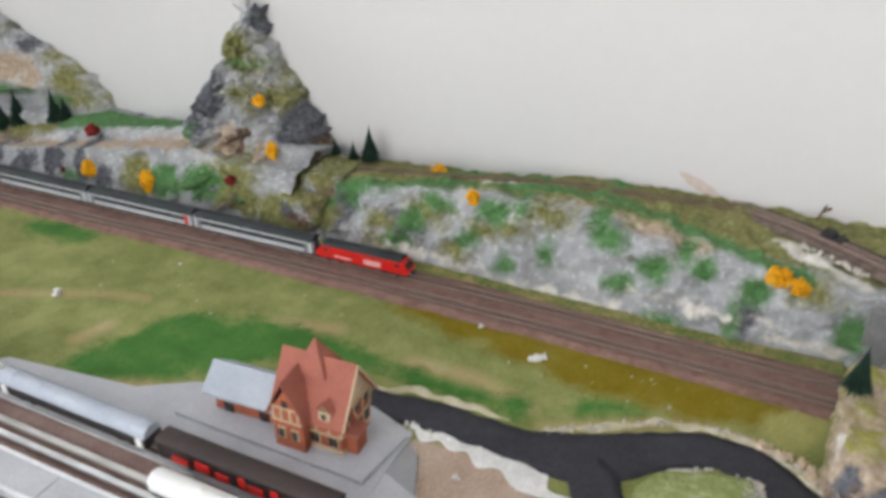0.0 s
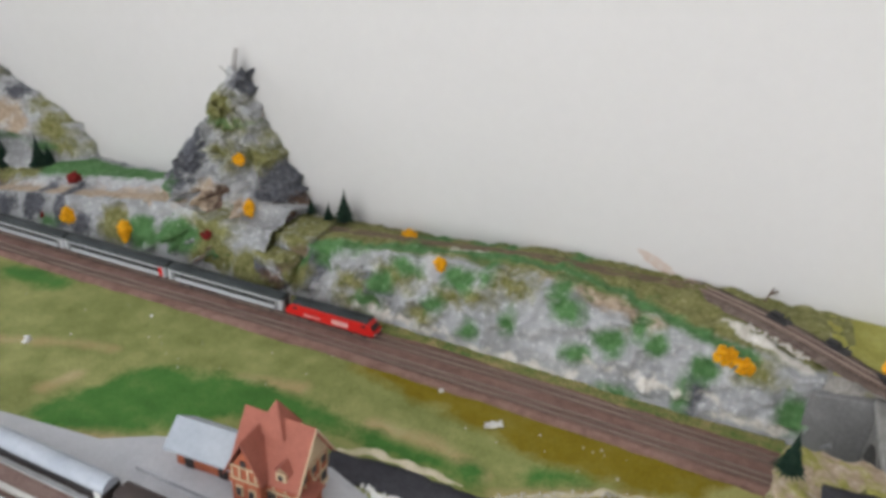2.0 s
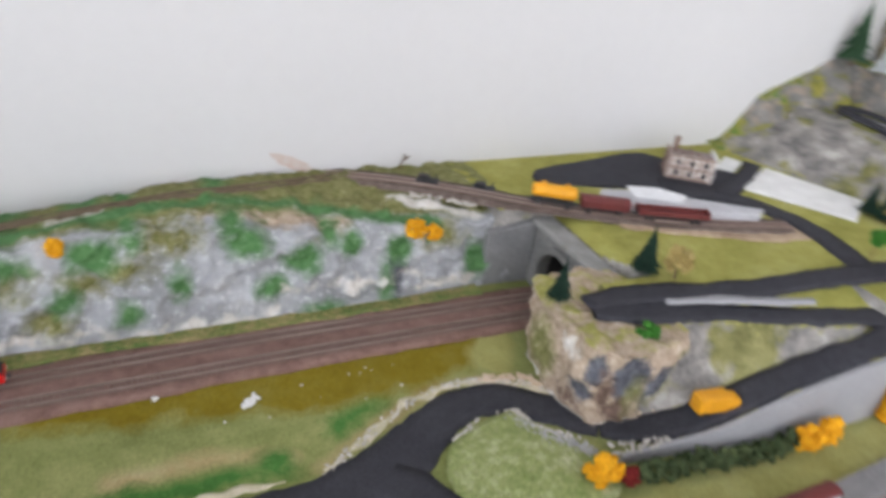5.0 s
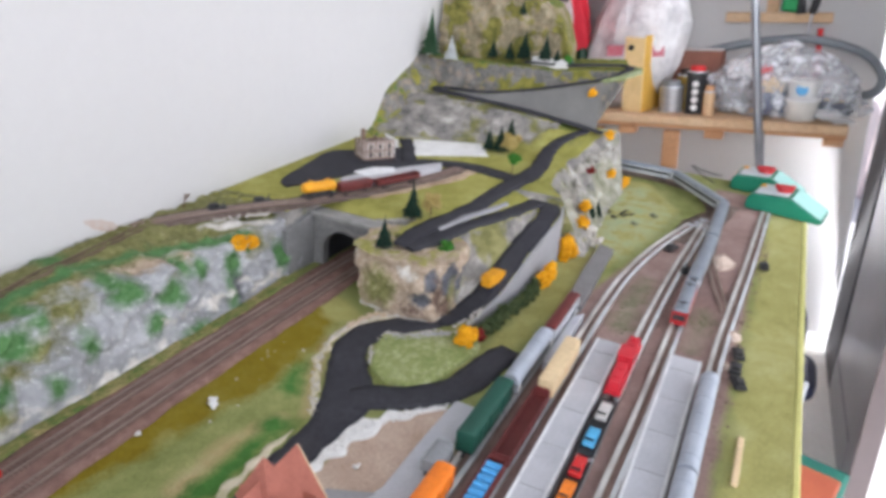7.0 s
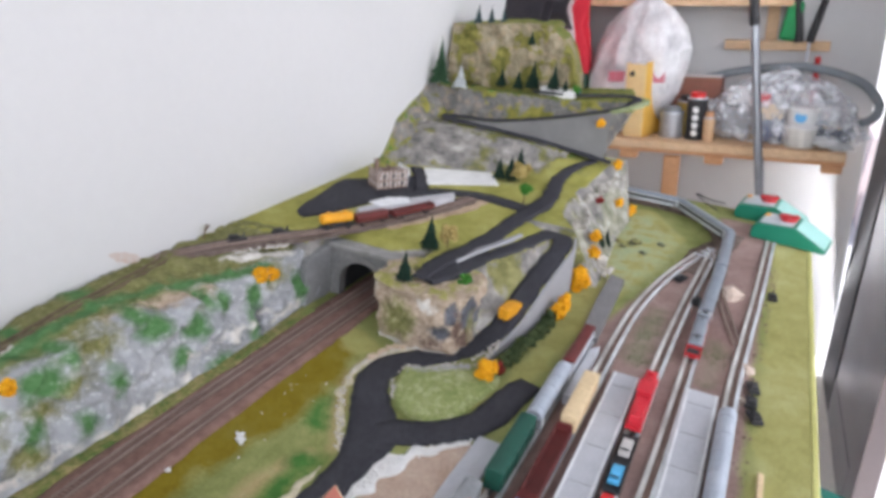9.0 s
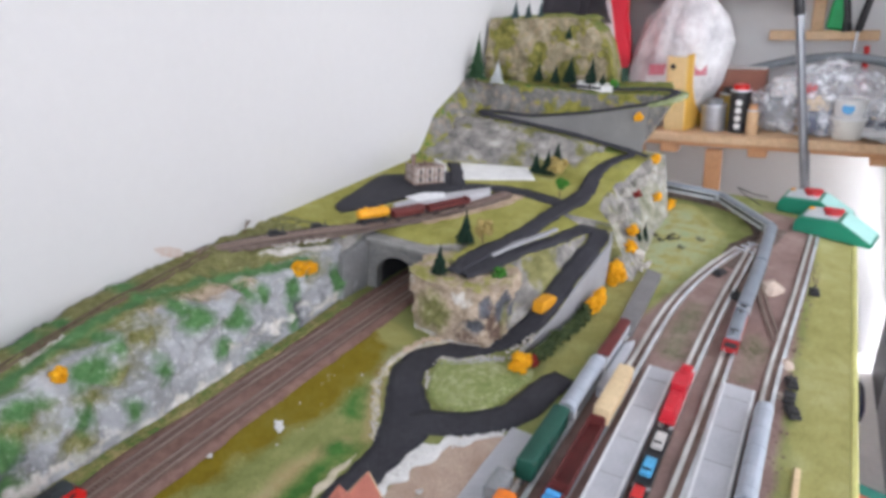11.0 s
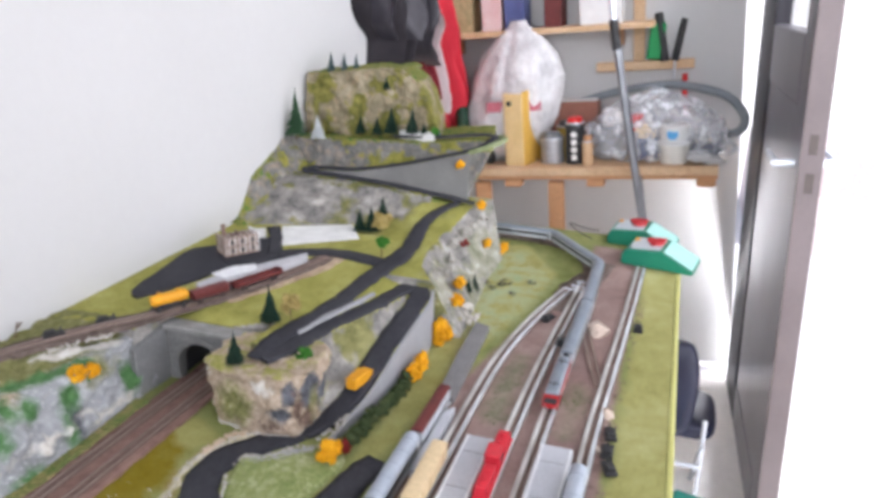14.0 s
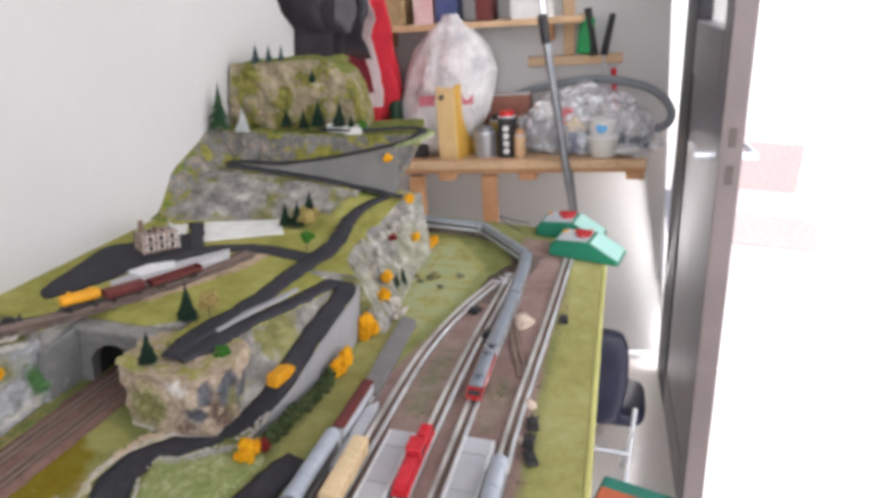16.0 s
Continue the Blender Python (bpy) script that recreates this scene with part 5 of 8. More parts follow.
# ---- rolling stock ----
M_WHEEL = plain("wheel_black", (0.03, 0.03, 0.032), (0.06, 0.05, 0.045), 60, 300, 0.5, 0.3)
M_SILVER = plain("silver_roof", (0.43, 0.47, 0.53), (0.36, 0.4, 0.46), 30, 200, 0.45, 0.2, 0.05, 0.06)
M_ROOF_D = plain("dark_roof", (0.02, 0.026, 0.028), (0.035, 0.042, 0.045), 30, 260, 0.75, 0.0)
M_RED = plain("loco_red", (0.62, 0.018, 0.014), (0.55, 0.016, 0.014), 30, 260, 0.35, 0, 0.03, 0.05)
M_MAROON = plain("wagon_maroon", (0.15, 0.03, 0.028), (0.11, 0.024, 0.022), 30, 260, 0.55)
M_GREEN_W = plain("wagon_green", (0.012, 0.075, 0.05), (0.012, 0.06, 0.042), 30, 260, 0.5)
M_CREAM = plain("wagon_cream", (0.72, 0.56, 0.34), (0.64, 0.49, 0.29), 30, 260, 0.55)
M_ORANGE = plain("wagon_orange", (0.78, 0.2, 0.015), (0.7, 0.17, 0.015), 30, 260, 0.5)
M_YELLOW = plain("tank_yellow", (0.72, 0.33, 0.012), (0.62, 0.28, 0.012), 30, 260, 0.45)
M_BROWN_W = plain("wagon_dark_brown", (0.03, 0.022, 0.02), (0.022, 0.017, 0.017), 30, 260, 0.55)
M_GREY_W = plain("wagon_grey", (0.24, 0.25, 0.26), (0.19, 0.2, 0.21), 30, 260, 0.55)
M_BLUE = plain("drum_blue", (0.08, 0.34, 0.66), (0.07, 0.29, 0.58), 30, 260, 0.4)
M_WHITE_P = plain("white_paint", (0.78, 0.78, 0.76), (0.7, 0.7, 0.69), 30, 260, 0.5, 0, 0.04, 0.04)
M_SILVER_L = plain("coach_light", (0.6, 0.63, 0.66), (0.52, 0.55, 0.58), 30, 260, 0.4, 0.1, 0.04, 0.05)
M_WINDOW = plain("window_dark", (0.012, 0.013, 0.016), (0.02, 0.021, 0.024), 50, 300, 0.4, 0, 0.02, 0.05, 0.0004, 0.5)


def running_gear(top, L, wheels, frame_mat=None):
    part("underframe", box(0, 0, 0.0062, L * 0.96, 0.012, 0.0022, 0.0004), frame_mat or M_BLACK, top)
    for x in wheels:
        axle = part("axle", cyl((x, -0.0045, 0.0032), (x, 0.0045, 0.0032), 0.0008, 0.0008, 6), M_WHEEL, top)
        for s in (-1, 1):
            part("wheel", cyl((x, s * 0.0042, 0.0032), (x, s * 0.0056, 0.0032), 0.0032, 0.0032, 12), M_WHEEL, axle)
    for s in (-1, 1):
        part("coupling", box(s * (L / 2 + 0.0015), 0, 0.0055, 0.005, 0.003, 0.002, 0.0004), M_BLACK, top)


def place(top, x, y, z=0.0038, rz=0.0):
    top.matrix_basis = pose(x, y, z, 0, 0, rz)
    return top


def express_coach(x, y, z, rz, cab=False, L=0.1635, roof=M_ROOF_D, label="pale grey passenger coach with dark window band and dark roof", group="coaches of the express train"):
    """Long passenger coach: pale sides with a dark window band and a rounded roof."""
    w = 0.0182
    top = empty("passenger_coach", 0, 0, 0, 0, label, "train coach", group)
    place(top, x, y, z, rz)
    part("body", prism([(-w / 2, 0.006), (w / 2, 0.006), (w / 2 + 0.0003, 0.012), (w / 2, 0.0195), (-w / 2, 0.0195), (-w / 2 - 0.0003, 0.012)], (-L / 2, 0, 0), L), M_SILVER_L, top)
    part("roof", prism([(-w / 2 - 0.0002, 0.0195), (w / 2 + 0.0002, 0.0195)] + [(w / 2 * math.cos(a), 0.0195 + 0.0052 * math.sin(a)) for a in np.linspace(0.12, math.pi - 0.12, 9)], (-L / 2, 0, 0), L), roof, top, "rounded roof")
    for s in (-1, 1):
        part("window_band", box(0, s * (w / 2 + 0.0002), 0.0143, L * 0.94, 0.0006, 0.0056, 0.0002), M_WINDOW, top, "dark window band")
        for k in (-1, 1):
            part("door", box(k * L * 0.455, s * (w / 2 + 0.0003), 0.0125, 0.006, 0.0006, 0.0115, 0.0002), M_RED if cab and k == 1 else M_GREY_W, top)
    for k in (-1, 1):
        part("gangway", box(k * (L / 2 + 0.001), 0, 0.0135, 0.002, 0.008, 0.014, 0.0004), M_BLACK, top)
        part("bogie", box(k * L * 0.36, 0, 0.0042, 0.02, 0.0125, 0.004, 0.0008), M_BLACK, top)
    running_gear(top, L, (-L * 0.4, -L * 0.31, L * 0.31, L * 0.4))
    return top


def express_loco(x, y, z, rz, roof=M_ROOF_D, red=M_RED, label="bright red electric locomotive with dark grey roof"):
    L, w = 0.113, 0.0186
    top = empty("electric_locomotive", 0, 0, 0, 0, label, "locomotive")
    place(top, x, y, z, rz)
    bm = bmesh.new()
    prof = [(-L / 2, 0.0055), (L / 2, 0.0055), (L / 2 + 0.0012, 0.0105), (L / 2 - 0.006, 0.0185), (L / 2 - 0.011, 0.0205), (-L / 2 + 0.011, 0.0205), (-L / 2 + 0.006, 0.0185), (-L / 2 - 0.0012, 0.0105)]
    a = [bm.verts.new((u, -w / 2, v)) for u, v in prof]
    b = [bm.verts.new((u, w / 2, v)) for u, v in prof]
    bm.faces.new(a)
    bm.faces.new(b[::-1])
    for i in range(8):
        bm.faces.new((a[i], b[i], b[(i + 1) % 8], a[(i + 1) % 8]))
    bmesh.ops.bevel(bm, geom=bm.edges[:], offset=0.0007, segments=2, affect="EDGES")
    part("body", bm, red, top)
    part("roof", prism([(-w / 2 + 0.0005, 0.0203), (w / 2 - 0.0005, 0.0203)] + [((w / 2 - 0.001) * math.cos(t), 0.0203 + 0.0038 * math.sin(t)) for t in np.linspace(0.1, math.pi - 0.1, 7)], (-L / 2 + 0.0085, 0, 0), L - 0.017), roof, top, "rounded roof")
    for k in (-1, 1):
        o = part("windscreen", box(0, 0, 0, 0.0006, w * 0.78, 0.0062, 0.0002), M_WINDOW, top, "dark cab windscreen")
        o.matrix_basis = pose(k * (L / 2 - 0.0022), 0, 0.0152, 0, -k * 42, 0)
        part("bogie", box(k * 0.035, 0, 0.004, 0.027, 0.013, 0.0042, 0.0008), M_BLACK, top)
        for s in (-1, 1):
            part("headlight", cyl((k * (L / 2 + 0.0006), s * 0.006, 0.0085), (k * (L / 2 + 0.0016), s * 0.006, 0.0085), 0.0009, 0.0009, 8), M_WHITE_P, top)
            part("side_window", box(k * (L / 2 - 0.0125), s * (w / 2 + 0.0001), 0.0162, 0.0055, 0.0005, 0.0036, 0.0001), M_WINDOW, top)
    for s in (-1, 1):
        part("emblem", box(0.014, s * (w / 2 + 0.0001), 0.0118, 0.021, 0.0004, 0.0062, 0.0001), plain("pale_pink_print", (0.8, 0.48, 0.46), (0.72, 0.4, 0.38), 200, 500, 0.5), top, "pale emblem patch")
        part("lettering", box(-0.022, s * (w / 2 + 0.0001), 0.0102, 0.022, 0.0004, 0.0018, 0.0001), MATS["pale_pink_print"], top, "small pale line of lettering")
    for x_ in (-0.03, 0.03):
        bm = cyl((x_ - 0.008, 0, 0.0244), (x_ + 0.008, 0, 0.0252), 0.0006, 0.0006, 6)
        cyl((x_, -0.006, 0.0256), (x_, 0.006, 0.0256), 0.0006, 0.0006, 6, bm)
        cyl((x_ - 0.008, 0, 0.0244), (x_, 0, 0.0256), 0.0005, 0.0005, 6, bm)
        part("pantograph", bm, M_BLACK, top)
    running_gear(top, L, (-0.043, -0.027, 0.027, 0.043))
    return top


def on_line(line, x):
    y = lerp_table(x, [(p[0], p[1]) for p in line])
    dy = lerp_table(x + 0.03, [(p[0], p[1]) for p in line]) - lerp_table(x - 0.03, [(p[0], p[1]) for p in line])
    return y, math.degrees(math.atan2(dy, 0.06))


TRAIN_X = 0.122
y0, r0 = on_line(MAIN_B, TRAIN_X + 0.06)
express_loco(TRAIN_X + 0.06, y0, 0.0058, r0)
for k in range(6):
    xc = TRAIN_X - 0.084 - 0.168 * k
    y0, r0 = on_line(MAIN_B, xc)
    express_coach(xc, y0, 0.0058, r0, k == 1)

# the second train comes round the board end into the yard
# pale blue roof colour holds the bright reflection seen on these roofs
M_ROOF_B = plain("blue_sheen_roof", (0.29, 0.33, 0.375), (0.23, 0.265, 0.31), 30, 200, 0.36, 0.35, 0.05, 0.06)
express_loco(0.853, 0.8003, 0.0036, 180, M_ROOF_B, plain("deep_red", (0.36, 0.016, 0.018), (0.28, 0.014, 0.016), 30, 260, 0.35), "dark red locomotive, roof painted silver for its sheen, heading the train in the yard")
JOINTS = [(0.914, 0.7995, 0.0036), (1.098, 0.796, 0.0036), (1.282, 0.797, 0.005), (1.418, 0.9, 0.0054), (1.424, 1.075, 0.0054)]
for (xa, ya, za), (xb, yb, zb) in zip(JOINTS, JOINTS[1:]):
    express_coach((xa + xb) / 2, (ya + yb) / 2, (za + zb) / 2, math.degrees(math.atan2(yb - ya, xb - xa)), False, math.hypot(xb - xa, yb - ya) - 0.0045, M_ROOF_B,
                  "grey passenger coach, roof painted silver-blue for its sheen, in the yard train", "coaches of the yard train")


def boxcar(name, x, y, L, mat, roof_mat, label, h=0.019, w=0.0165, roof=0.0028, group="parked wagons", ribs=9):
    top = empty(name, 0, 0, 0, 0, label, "wagon", group)
    place(top, x, y)
    part("body", box(0, 0, 0.0072 + h / 2, L, w, h, 0.0005), mat, top)
    part("roof", prism([(-w / 2 - 0.0005, 0.0072 + h)] + [(-(w / 2 + 0.0005) * math.cos(t), 0.0074 + h + roof * math.sin(t)) for t in np.linspace(0, math.pi, 9)] + [(w / 2 + 0.0005, 0.0072 + h)], (-L / 2 - 0.0004, 0, 0), L + 0.0008), roof_mat, top)
    for s in (-1, 1):
        for k in range(ribs):
            part("rib", box(-L / 2 + L * (k + 0.5) / ribs, s * (w / 2 + 0.0003), 0.0075 + h / 2, 0.0009, 0.0008, h * 0.9), mat, top)
        part("sliding_door", box(0, s * (w / 2 + 0.0005), 0.0075 + h / 2, L * 0.22, 0.0009, h * 0.86, 0.0002), mat, top)
    running_gear(top, L, (-L * 0.33, L * 0.33))
    return top


def round_wagon(name, x, y, L, mat, label, ends=None, group="parked wagons"):
    """Wagon or coach with a rounded silver roof down its length."""
    w = 0.0178
    top = empty(name, 0, 0, 0, 0, label, "wagon", group)
    place(top, x, y)
    part("body", box(0, 0, 0.0125, L, w, 0.0105, 0.0005), ends or M_GREY_W, top)
    part("roof", prism([(-w / 2 - 0.0003, 0.0178)] + [(-(w / 2 + 0.0003) * math.cos(t), 0.0178 + 0.0088 * math.sin(t)) for t in np.linspace(0, math.pi, 11)] + [(w / 2 + 0.0003, 0.0178)], (-L / 2, 0, 0), L), mat, top, "long rounded roof")
    for k in range(5):
        xr = -L / 2 + L * (k + 0.5) / 5
        bm = bmesh.new()
        ring = [(-(w / 2 + 0.0006) * math.cos(t), 0.0179 + 0.0092 * math.sin(t)) for t in np.linspace(0, math.pi, 11)]
        join_into(bm, prism(ring, (xr - 0.0005, 0, 0), 0.001))
        part("roof_seam", bm, mat, top)
    for s in (-1, 1):
        part("window_band", box(0, s * (w / 2 + 0.0002), 0.0138, L * 0.86, 0.0006, 0.004, 0.0002), M_WINDOW, top)
        part("end_door", box(-L * 0.46, s * (w / 2 + 0.0003), 0.0125, 0.007, 0.0006, 0.009, 0.0002), M_WHITE_P, top)
        part("end_door", box(L * 0.46, s * (w / 2 + 0.0003), 0.0125, 0.007, 0.0006, 0.009, 0.0002), M_WHITE_P, top)
    running_gear(top, L, (-L * 0.38, -L * 0.3, L * 0.3, L * 0.38))
    return top


def tank_wagon(name, x, y, L, mat, label, z=0.0038, rz=0.0, group="parked wagons", r=0.0088, humps=1):
    top = empty(name, 0, 0, 0, 0, label, "tank wagon", group)
    place(top, x, y, z, rz)
    bm = bmesh.new()
    for s in range(9):
        pass
    join_into(bm, cyl((-L / 2 + 0.003, 0, 0.0165), (L / 2 - 0.003, 0, 0.0165), r, r, 20))
    for s in (-1, 1):
        join_into(bm, cyl((s * (L / 2 - 0.003), 0, 0.0165), (s * L / 2, 0, 0.0165), r, r * 0.72, 20))
    part("tank", bm, mat, top, smooth=False)
    for k in range(humps):
        part("dome", cyl((0.012 * (k - (humps - 1) / 2) * 2, 0, 0.0165 + r * 0.9), (0.012 * (k - (humps - 1) / 2) * 2, 0, 0.0165 + r + 0.002), 0.003, 0.0026, 12), mat, top)
    for s in (-1, 1):
        part("saddle", box(s * L * 0.34, 0, 0.0088, 0.004, 0.013, 0.004, 0.0005), M_BLACK, top)
    running_gear(top, L, (-L * 0.33, L * 0.33))
    return top


def gondola(name, x, y, L, mat, label, load=None, h=0.009, w=0.0168):
    top = empty(name, 0, 0, 0, 0, label, "wagon", "parked wagons")
    place(top, x, y)
    part("deck", box(0, 0, 0.0082, L, w, 0.0016, 0.0003), mat, top)
    for s in (-1, 1):
        part("side_wall", box(0, s * (w / 2 - 0.0005), 0.0085 + h / 2, L, 0.001, h, 0.0003), mat, top)
        part("end_wall", box(s * (L / 2 - 0.0005), 0, 0.0088 + h / 2 + 0.001, 0.001, w - 0.0022, h + 0.002, 0.0003), mat, top)
        for k in range(8):
            part("stake", box(-L / 2 + L * (k + 0.5) / 8, s * (w / 2 + 0.0003), 0.0085 + h / 2, 0.001, 0.0007, h), mat, top)
    running_gear(top, L, (-L * 0.36, -L * 0.28, L * 0.28, L * 0.36))
    return top


def flat_wagon(name, x, y, L, label):
    top = empty(name, 0, 0, 0, 0, label, "wagon", "parked wagons")
    place(top, x, y)
    part("deck", box(0, 0, 0.0085, L, 0.0165, 0.002, 0.0004), M_BLACK, top)
    for s in (-1, 1):
        part("side_rail", box(0, s * 0.0078, 0.0105, L, 0.0008, 0.0025, 0.0002), M_BLACK, top)
    running_gear(top, L, (-L * 0.33, L * 0.33))
    return top


def toy_car(x, y, z, mat, label, rz=0.0):
    top = empty("model_car", 0, 0, 0, 0, label, "car", "model cars on the wagons")
    place(top, x, y, z, rz)
    part("body", box(0, 0, 0.0036, 0.0265, 0.0108, 0.0046, 0.0012, None, 2), mat, top)
    part("cabin", box(-0.001, 0, 0.0074, 0.0145, 0.0094, 0.0036, 0.0013, None, 2), mat, top)
    part("windscreen", box(0.0066, 0, 0.0074, 0.0006, 0.0078, 0.0024, 0.0002), M_WINDOW, top)
    part("rear_window", box(-0.0086, 0, 0.0074, 0.0006, 0.0078, 0.0024, 0.0002), M_WINDOW, top)
    for a in (-0.008, 0.008):
        for s in (-1, 1):
            part("wheel", cyl((a, s * 0.0046, 0.0018), (a, s * 0.0057, 0.0018), 0.0018, 0.0018, 10), M_WHEEL, top)
    return top


# track beside the station, left to right
tank_wagon("tank_wagon", -0.055, 0.929, 0.1, M_WHITE_P, "white tank wagon on the station track", r=0.0095)
round_wagon("passenger_coach", 0.088, 0.929, 0.165, M_SILVER, "old grey passenger coach with rounded silver-blue roof", M_BROWN_W)
hw = boxcar("hopper_wagon", 0.262, 0.928, 0.158, M_BROWN_W, plain("brown_roof", (0.035, 0.026, 0.025), (0.05, 0.036, 0.033)), "dark brown covered wagon with red lettering on its side", h=0.016, ribs=11)
M_REDPRINT = plain("red_print", (0.6, 0.02, 0.015), (0.5, 0.018, 0.015))
for k, (dx, hh, ww) in enumerate(((-0.055, 0.006, 0.016), (-0.034, 0.009, 0.014), (-0.016, 0.007, 0.012), (0.002, 0.012, 0.006), (0.014, 0.008, 0.014), (0.031, 0.011, 0.007), (0.045, 0.008, 0.012))):
    part("red_mark", box(dx, -0.0095, 0.013 + 0.002 * (k % 2), ww, 0.0012, hh, 0.0003), M_REDPRINT, hw, "red shapes on the wagon side")
boxcar("covered_wagon", 0.382, 0.927, 0.05, M_ORANGE, M_ORANGE, "small bright orange covered wagon", h=0.016, ribs=4)
boxcar("covered_wagon", 0.424, 0.942, 0.03, M_GREY_W, M_GREY_W, "small grey shed wagon beside the orange one", h=0.01, ribs=3)
boxcar("covered_wagon", 0.497, 0.928, 0.098, M_GREEN_W, plain("green_roof", (0.015, 0.085, 0.06), (0.014, 0.07, 0.05)), "dark green covered wagon standing beside the sand pit", h=0.0185)
round_wagon("covered_wagon", 0.612, 0.926, 0.112, M_SILVER, "grey wagon with rounded silver roof")
boxcar("covered_wagon", 0.727, 0.924, 0.1, M_SILVER_L, M_MAROON, "silver wagon with a maroon roof", h=0.014, w=0.0135)
# second track
tank_wagon("tank_wagon", 0.248, 0.896, 0.09, M_WHITE_P, "white rounded tank wagon beside the platform", r=0.0092)
boxcar("covered_wagon", 0.335, 0.896, 0.06, M_MAROON, M_MAROON, "maroon covered wagon standing on the second track", h=0.014, ribs=5)
gondola("open_wagon", 0.413, 0.896, 0.062, M_MAROON, "maroon open wagon carrying blue drums")
for k in range(6):
    d = empty("drum", 0.39 + 0.0092 * k, 0.896, 0.0132, 0, "light blue drum lying in the open wagon", "drum", "blue drums")
    part("shell", cyl((0, -0.0065, 0.0042), (0, 0.0065, 0.0042), 0.0042, 0.0042, 14), M_BLUE, d)
    part("rim", cyl((0, -0.0068, 0.0042), (0, -0.0063, 0.0042), 0.0045, 0.0045, 14), M_BLUE, d)
gondola("open_wagon", 0.505, 0.895, 0.115, M_MAROON, "long empty maroon open wagon")
cw = boxcar("covered_wagon", 0.615, 0.893, 0.096, M_CREAM, M_CREAM, "cream covered wagon with flat pale roof", h=0.0175, roof=0.0014, ribs=3)
# third track: flats with cars, then the red locomotive
flat_wagon("flat_wagon", 0.452, 0.834, 0.075, "black flat wagon carrying model cars")
flat_wagon("flat_wagon", 0.545, 0.834, 0.095, "black flat wagon carrying model cars")
toy_car(0.438, 0.834, 0.0133, plain("car_orange", (0.8, 0.22, 0.02), (0.75, 0.2, 0.02), rough=0.25, spec=0.5), "small orange model car on a flat wagon")
toy_car(0.474, 0.834, 0.0133, plain("car_red", (0.6, 0.03, 0.03), (0.55, 0.03, 0.03), rough=0.25, spec=0.5), "small red model car on a flat wagon")
toy_car(0.519, 0.834, 0.0133, plain("car_blue", (0.1, 0.42, 0.7), (0.09, 0.38, 0.64), rough=0.25, spec=0.5), "small light blue model car on a flat wagon")
toy_car(0.564, 0.834, 0.0133, plain("car_grey", (0.56, 0.54, 0.52), (0.5, 0.48, 0.46), rough=0.3, spec=0.5), "small pale grey model car on a flat wagon")


def red_loco(x, y, L=0.112):
    top = empty("diesel_locomotive", 0, 0, 0, 0, "bright red diesel locomotive with stepped hoods and open frame", "locomotive")
    place(top, x, y)
    M = plain("toy_red", (0.62, 0.03, 0.045), (0.54, 0.025, 0.04), 30, 260, 0.4)
    part("frame", box(0, 0, 0.0085, L, 0.0168, 0.0035, 0.0006), M, top)
    part("hood", box(-0.032, 0, 0.0165, 0.042, 0.0125, 0.0125, 0.0012, None, 2), M, top)
    part("cab", box(0.004, 0, 0.0185, 0.022, 0.016, 0.0165, 0.0012, None, 2), M, top)
    part("hood", box(0.034, 0, 0.0158, 0.036, 0.0125, 0.011, 0.0012, None, 2), M, top)
    part("cab_roof", box(0.004, 0, 0.0274, 0.025, 0.0172, 0.0016, 0.0006), M, top)
    for s in (-1, 1):
        part("cab_window", box(0.004, s * 0.0081, 0.0212, 0.013, 0.0004, 0.005, 0.0001), M_WINDOW, top)
        part("handrail", cyl((-0.052, s * 0.0078, 0.0155), (-0.01, s * 0.0078, 0.0155), 0.0005, 0.0005, 6), M, top)
        part("handrail", cyl((0.018, s * 0.0078, 0.0155), (0.05, s * 0.0078, 0.0155), 0.0005, 0.0005, 6), M, top)
        for xx in (-0.05, -0.03, 0.03, 0.05):
            part("post", cyl((xx, s * 0.0078, 0.0098), (xx, s * 0.0078, 0.0158), 0.0004, 0.0004, 5), M, top)
    for xx in (-0.044, -0.026, 0.028, 0.042):
        part("roof_vent", cyl((xx, 0, 0.021 if xx > 0 else 0.0225), (xx, 0, 0.0242), 0.0034, 0.003, 12), M, top)
    part("stripe", box(0, -0.0086, 0.0086, L * 0.9, 0.0004, 0.0012, 0.0001), M_WHITE_P, top)
    running_gear(top, L, (-0.04, -0.026, 0.026, 0.04))


red_loco(0.66, 0.835)
# front track: coaches with silver roofs
round_wagon("passenger_coach", 0.59, 0.75, 0.165, M_SILVER, "grey passenger coach with rounded silver-blue roof on the front track", M_GREY_W)
round_wagon("passenger_coach", 0.42, 0.75, 0.165, M_SILVER, "grey passenger coach with rounded silver-blue roof on the front track", M_GREY_W)
# plateau wagons
_y, _r = 1.277, -33
tank_wagon("tank_wagon", 0.737, 1.2715, 0.046, M_YELLOW, "yellow twin-dome tank wagon on the upper track", 0.0865, -31, r=0.007, humps=2)
mw = boxcar("covered_wagon", 0.801, 1.237, 0.05, M_MAROON, M_MAROON, "maroon covered wagon on the upper track", h=0.0075, ribs=6)
mw.matrix_basis = pose(0.783, 1.246, 0.0865, 0, 0, -26)
mw2 = gondola("open_wagon", 0.87, 1.2065, 0.076, M_MAROON, "low maroon open wagon on the upper track", h=0.004)
mw2.matrix_basis = pose(0.848, 1.2155, 0.0865, 0, 0, -22)

# ---- platforms and station ----


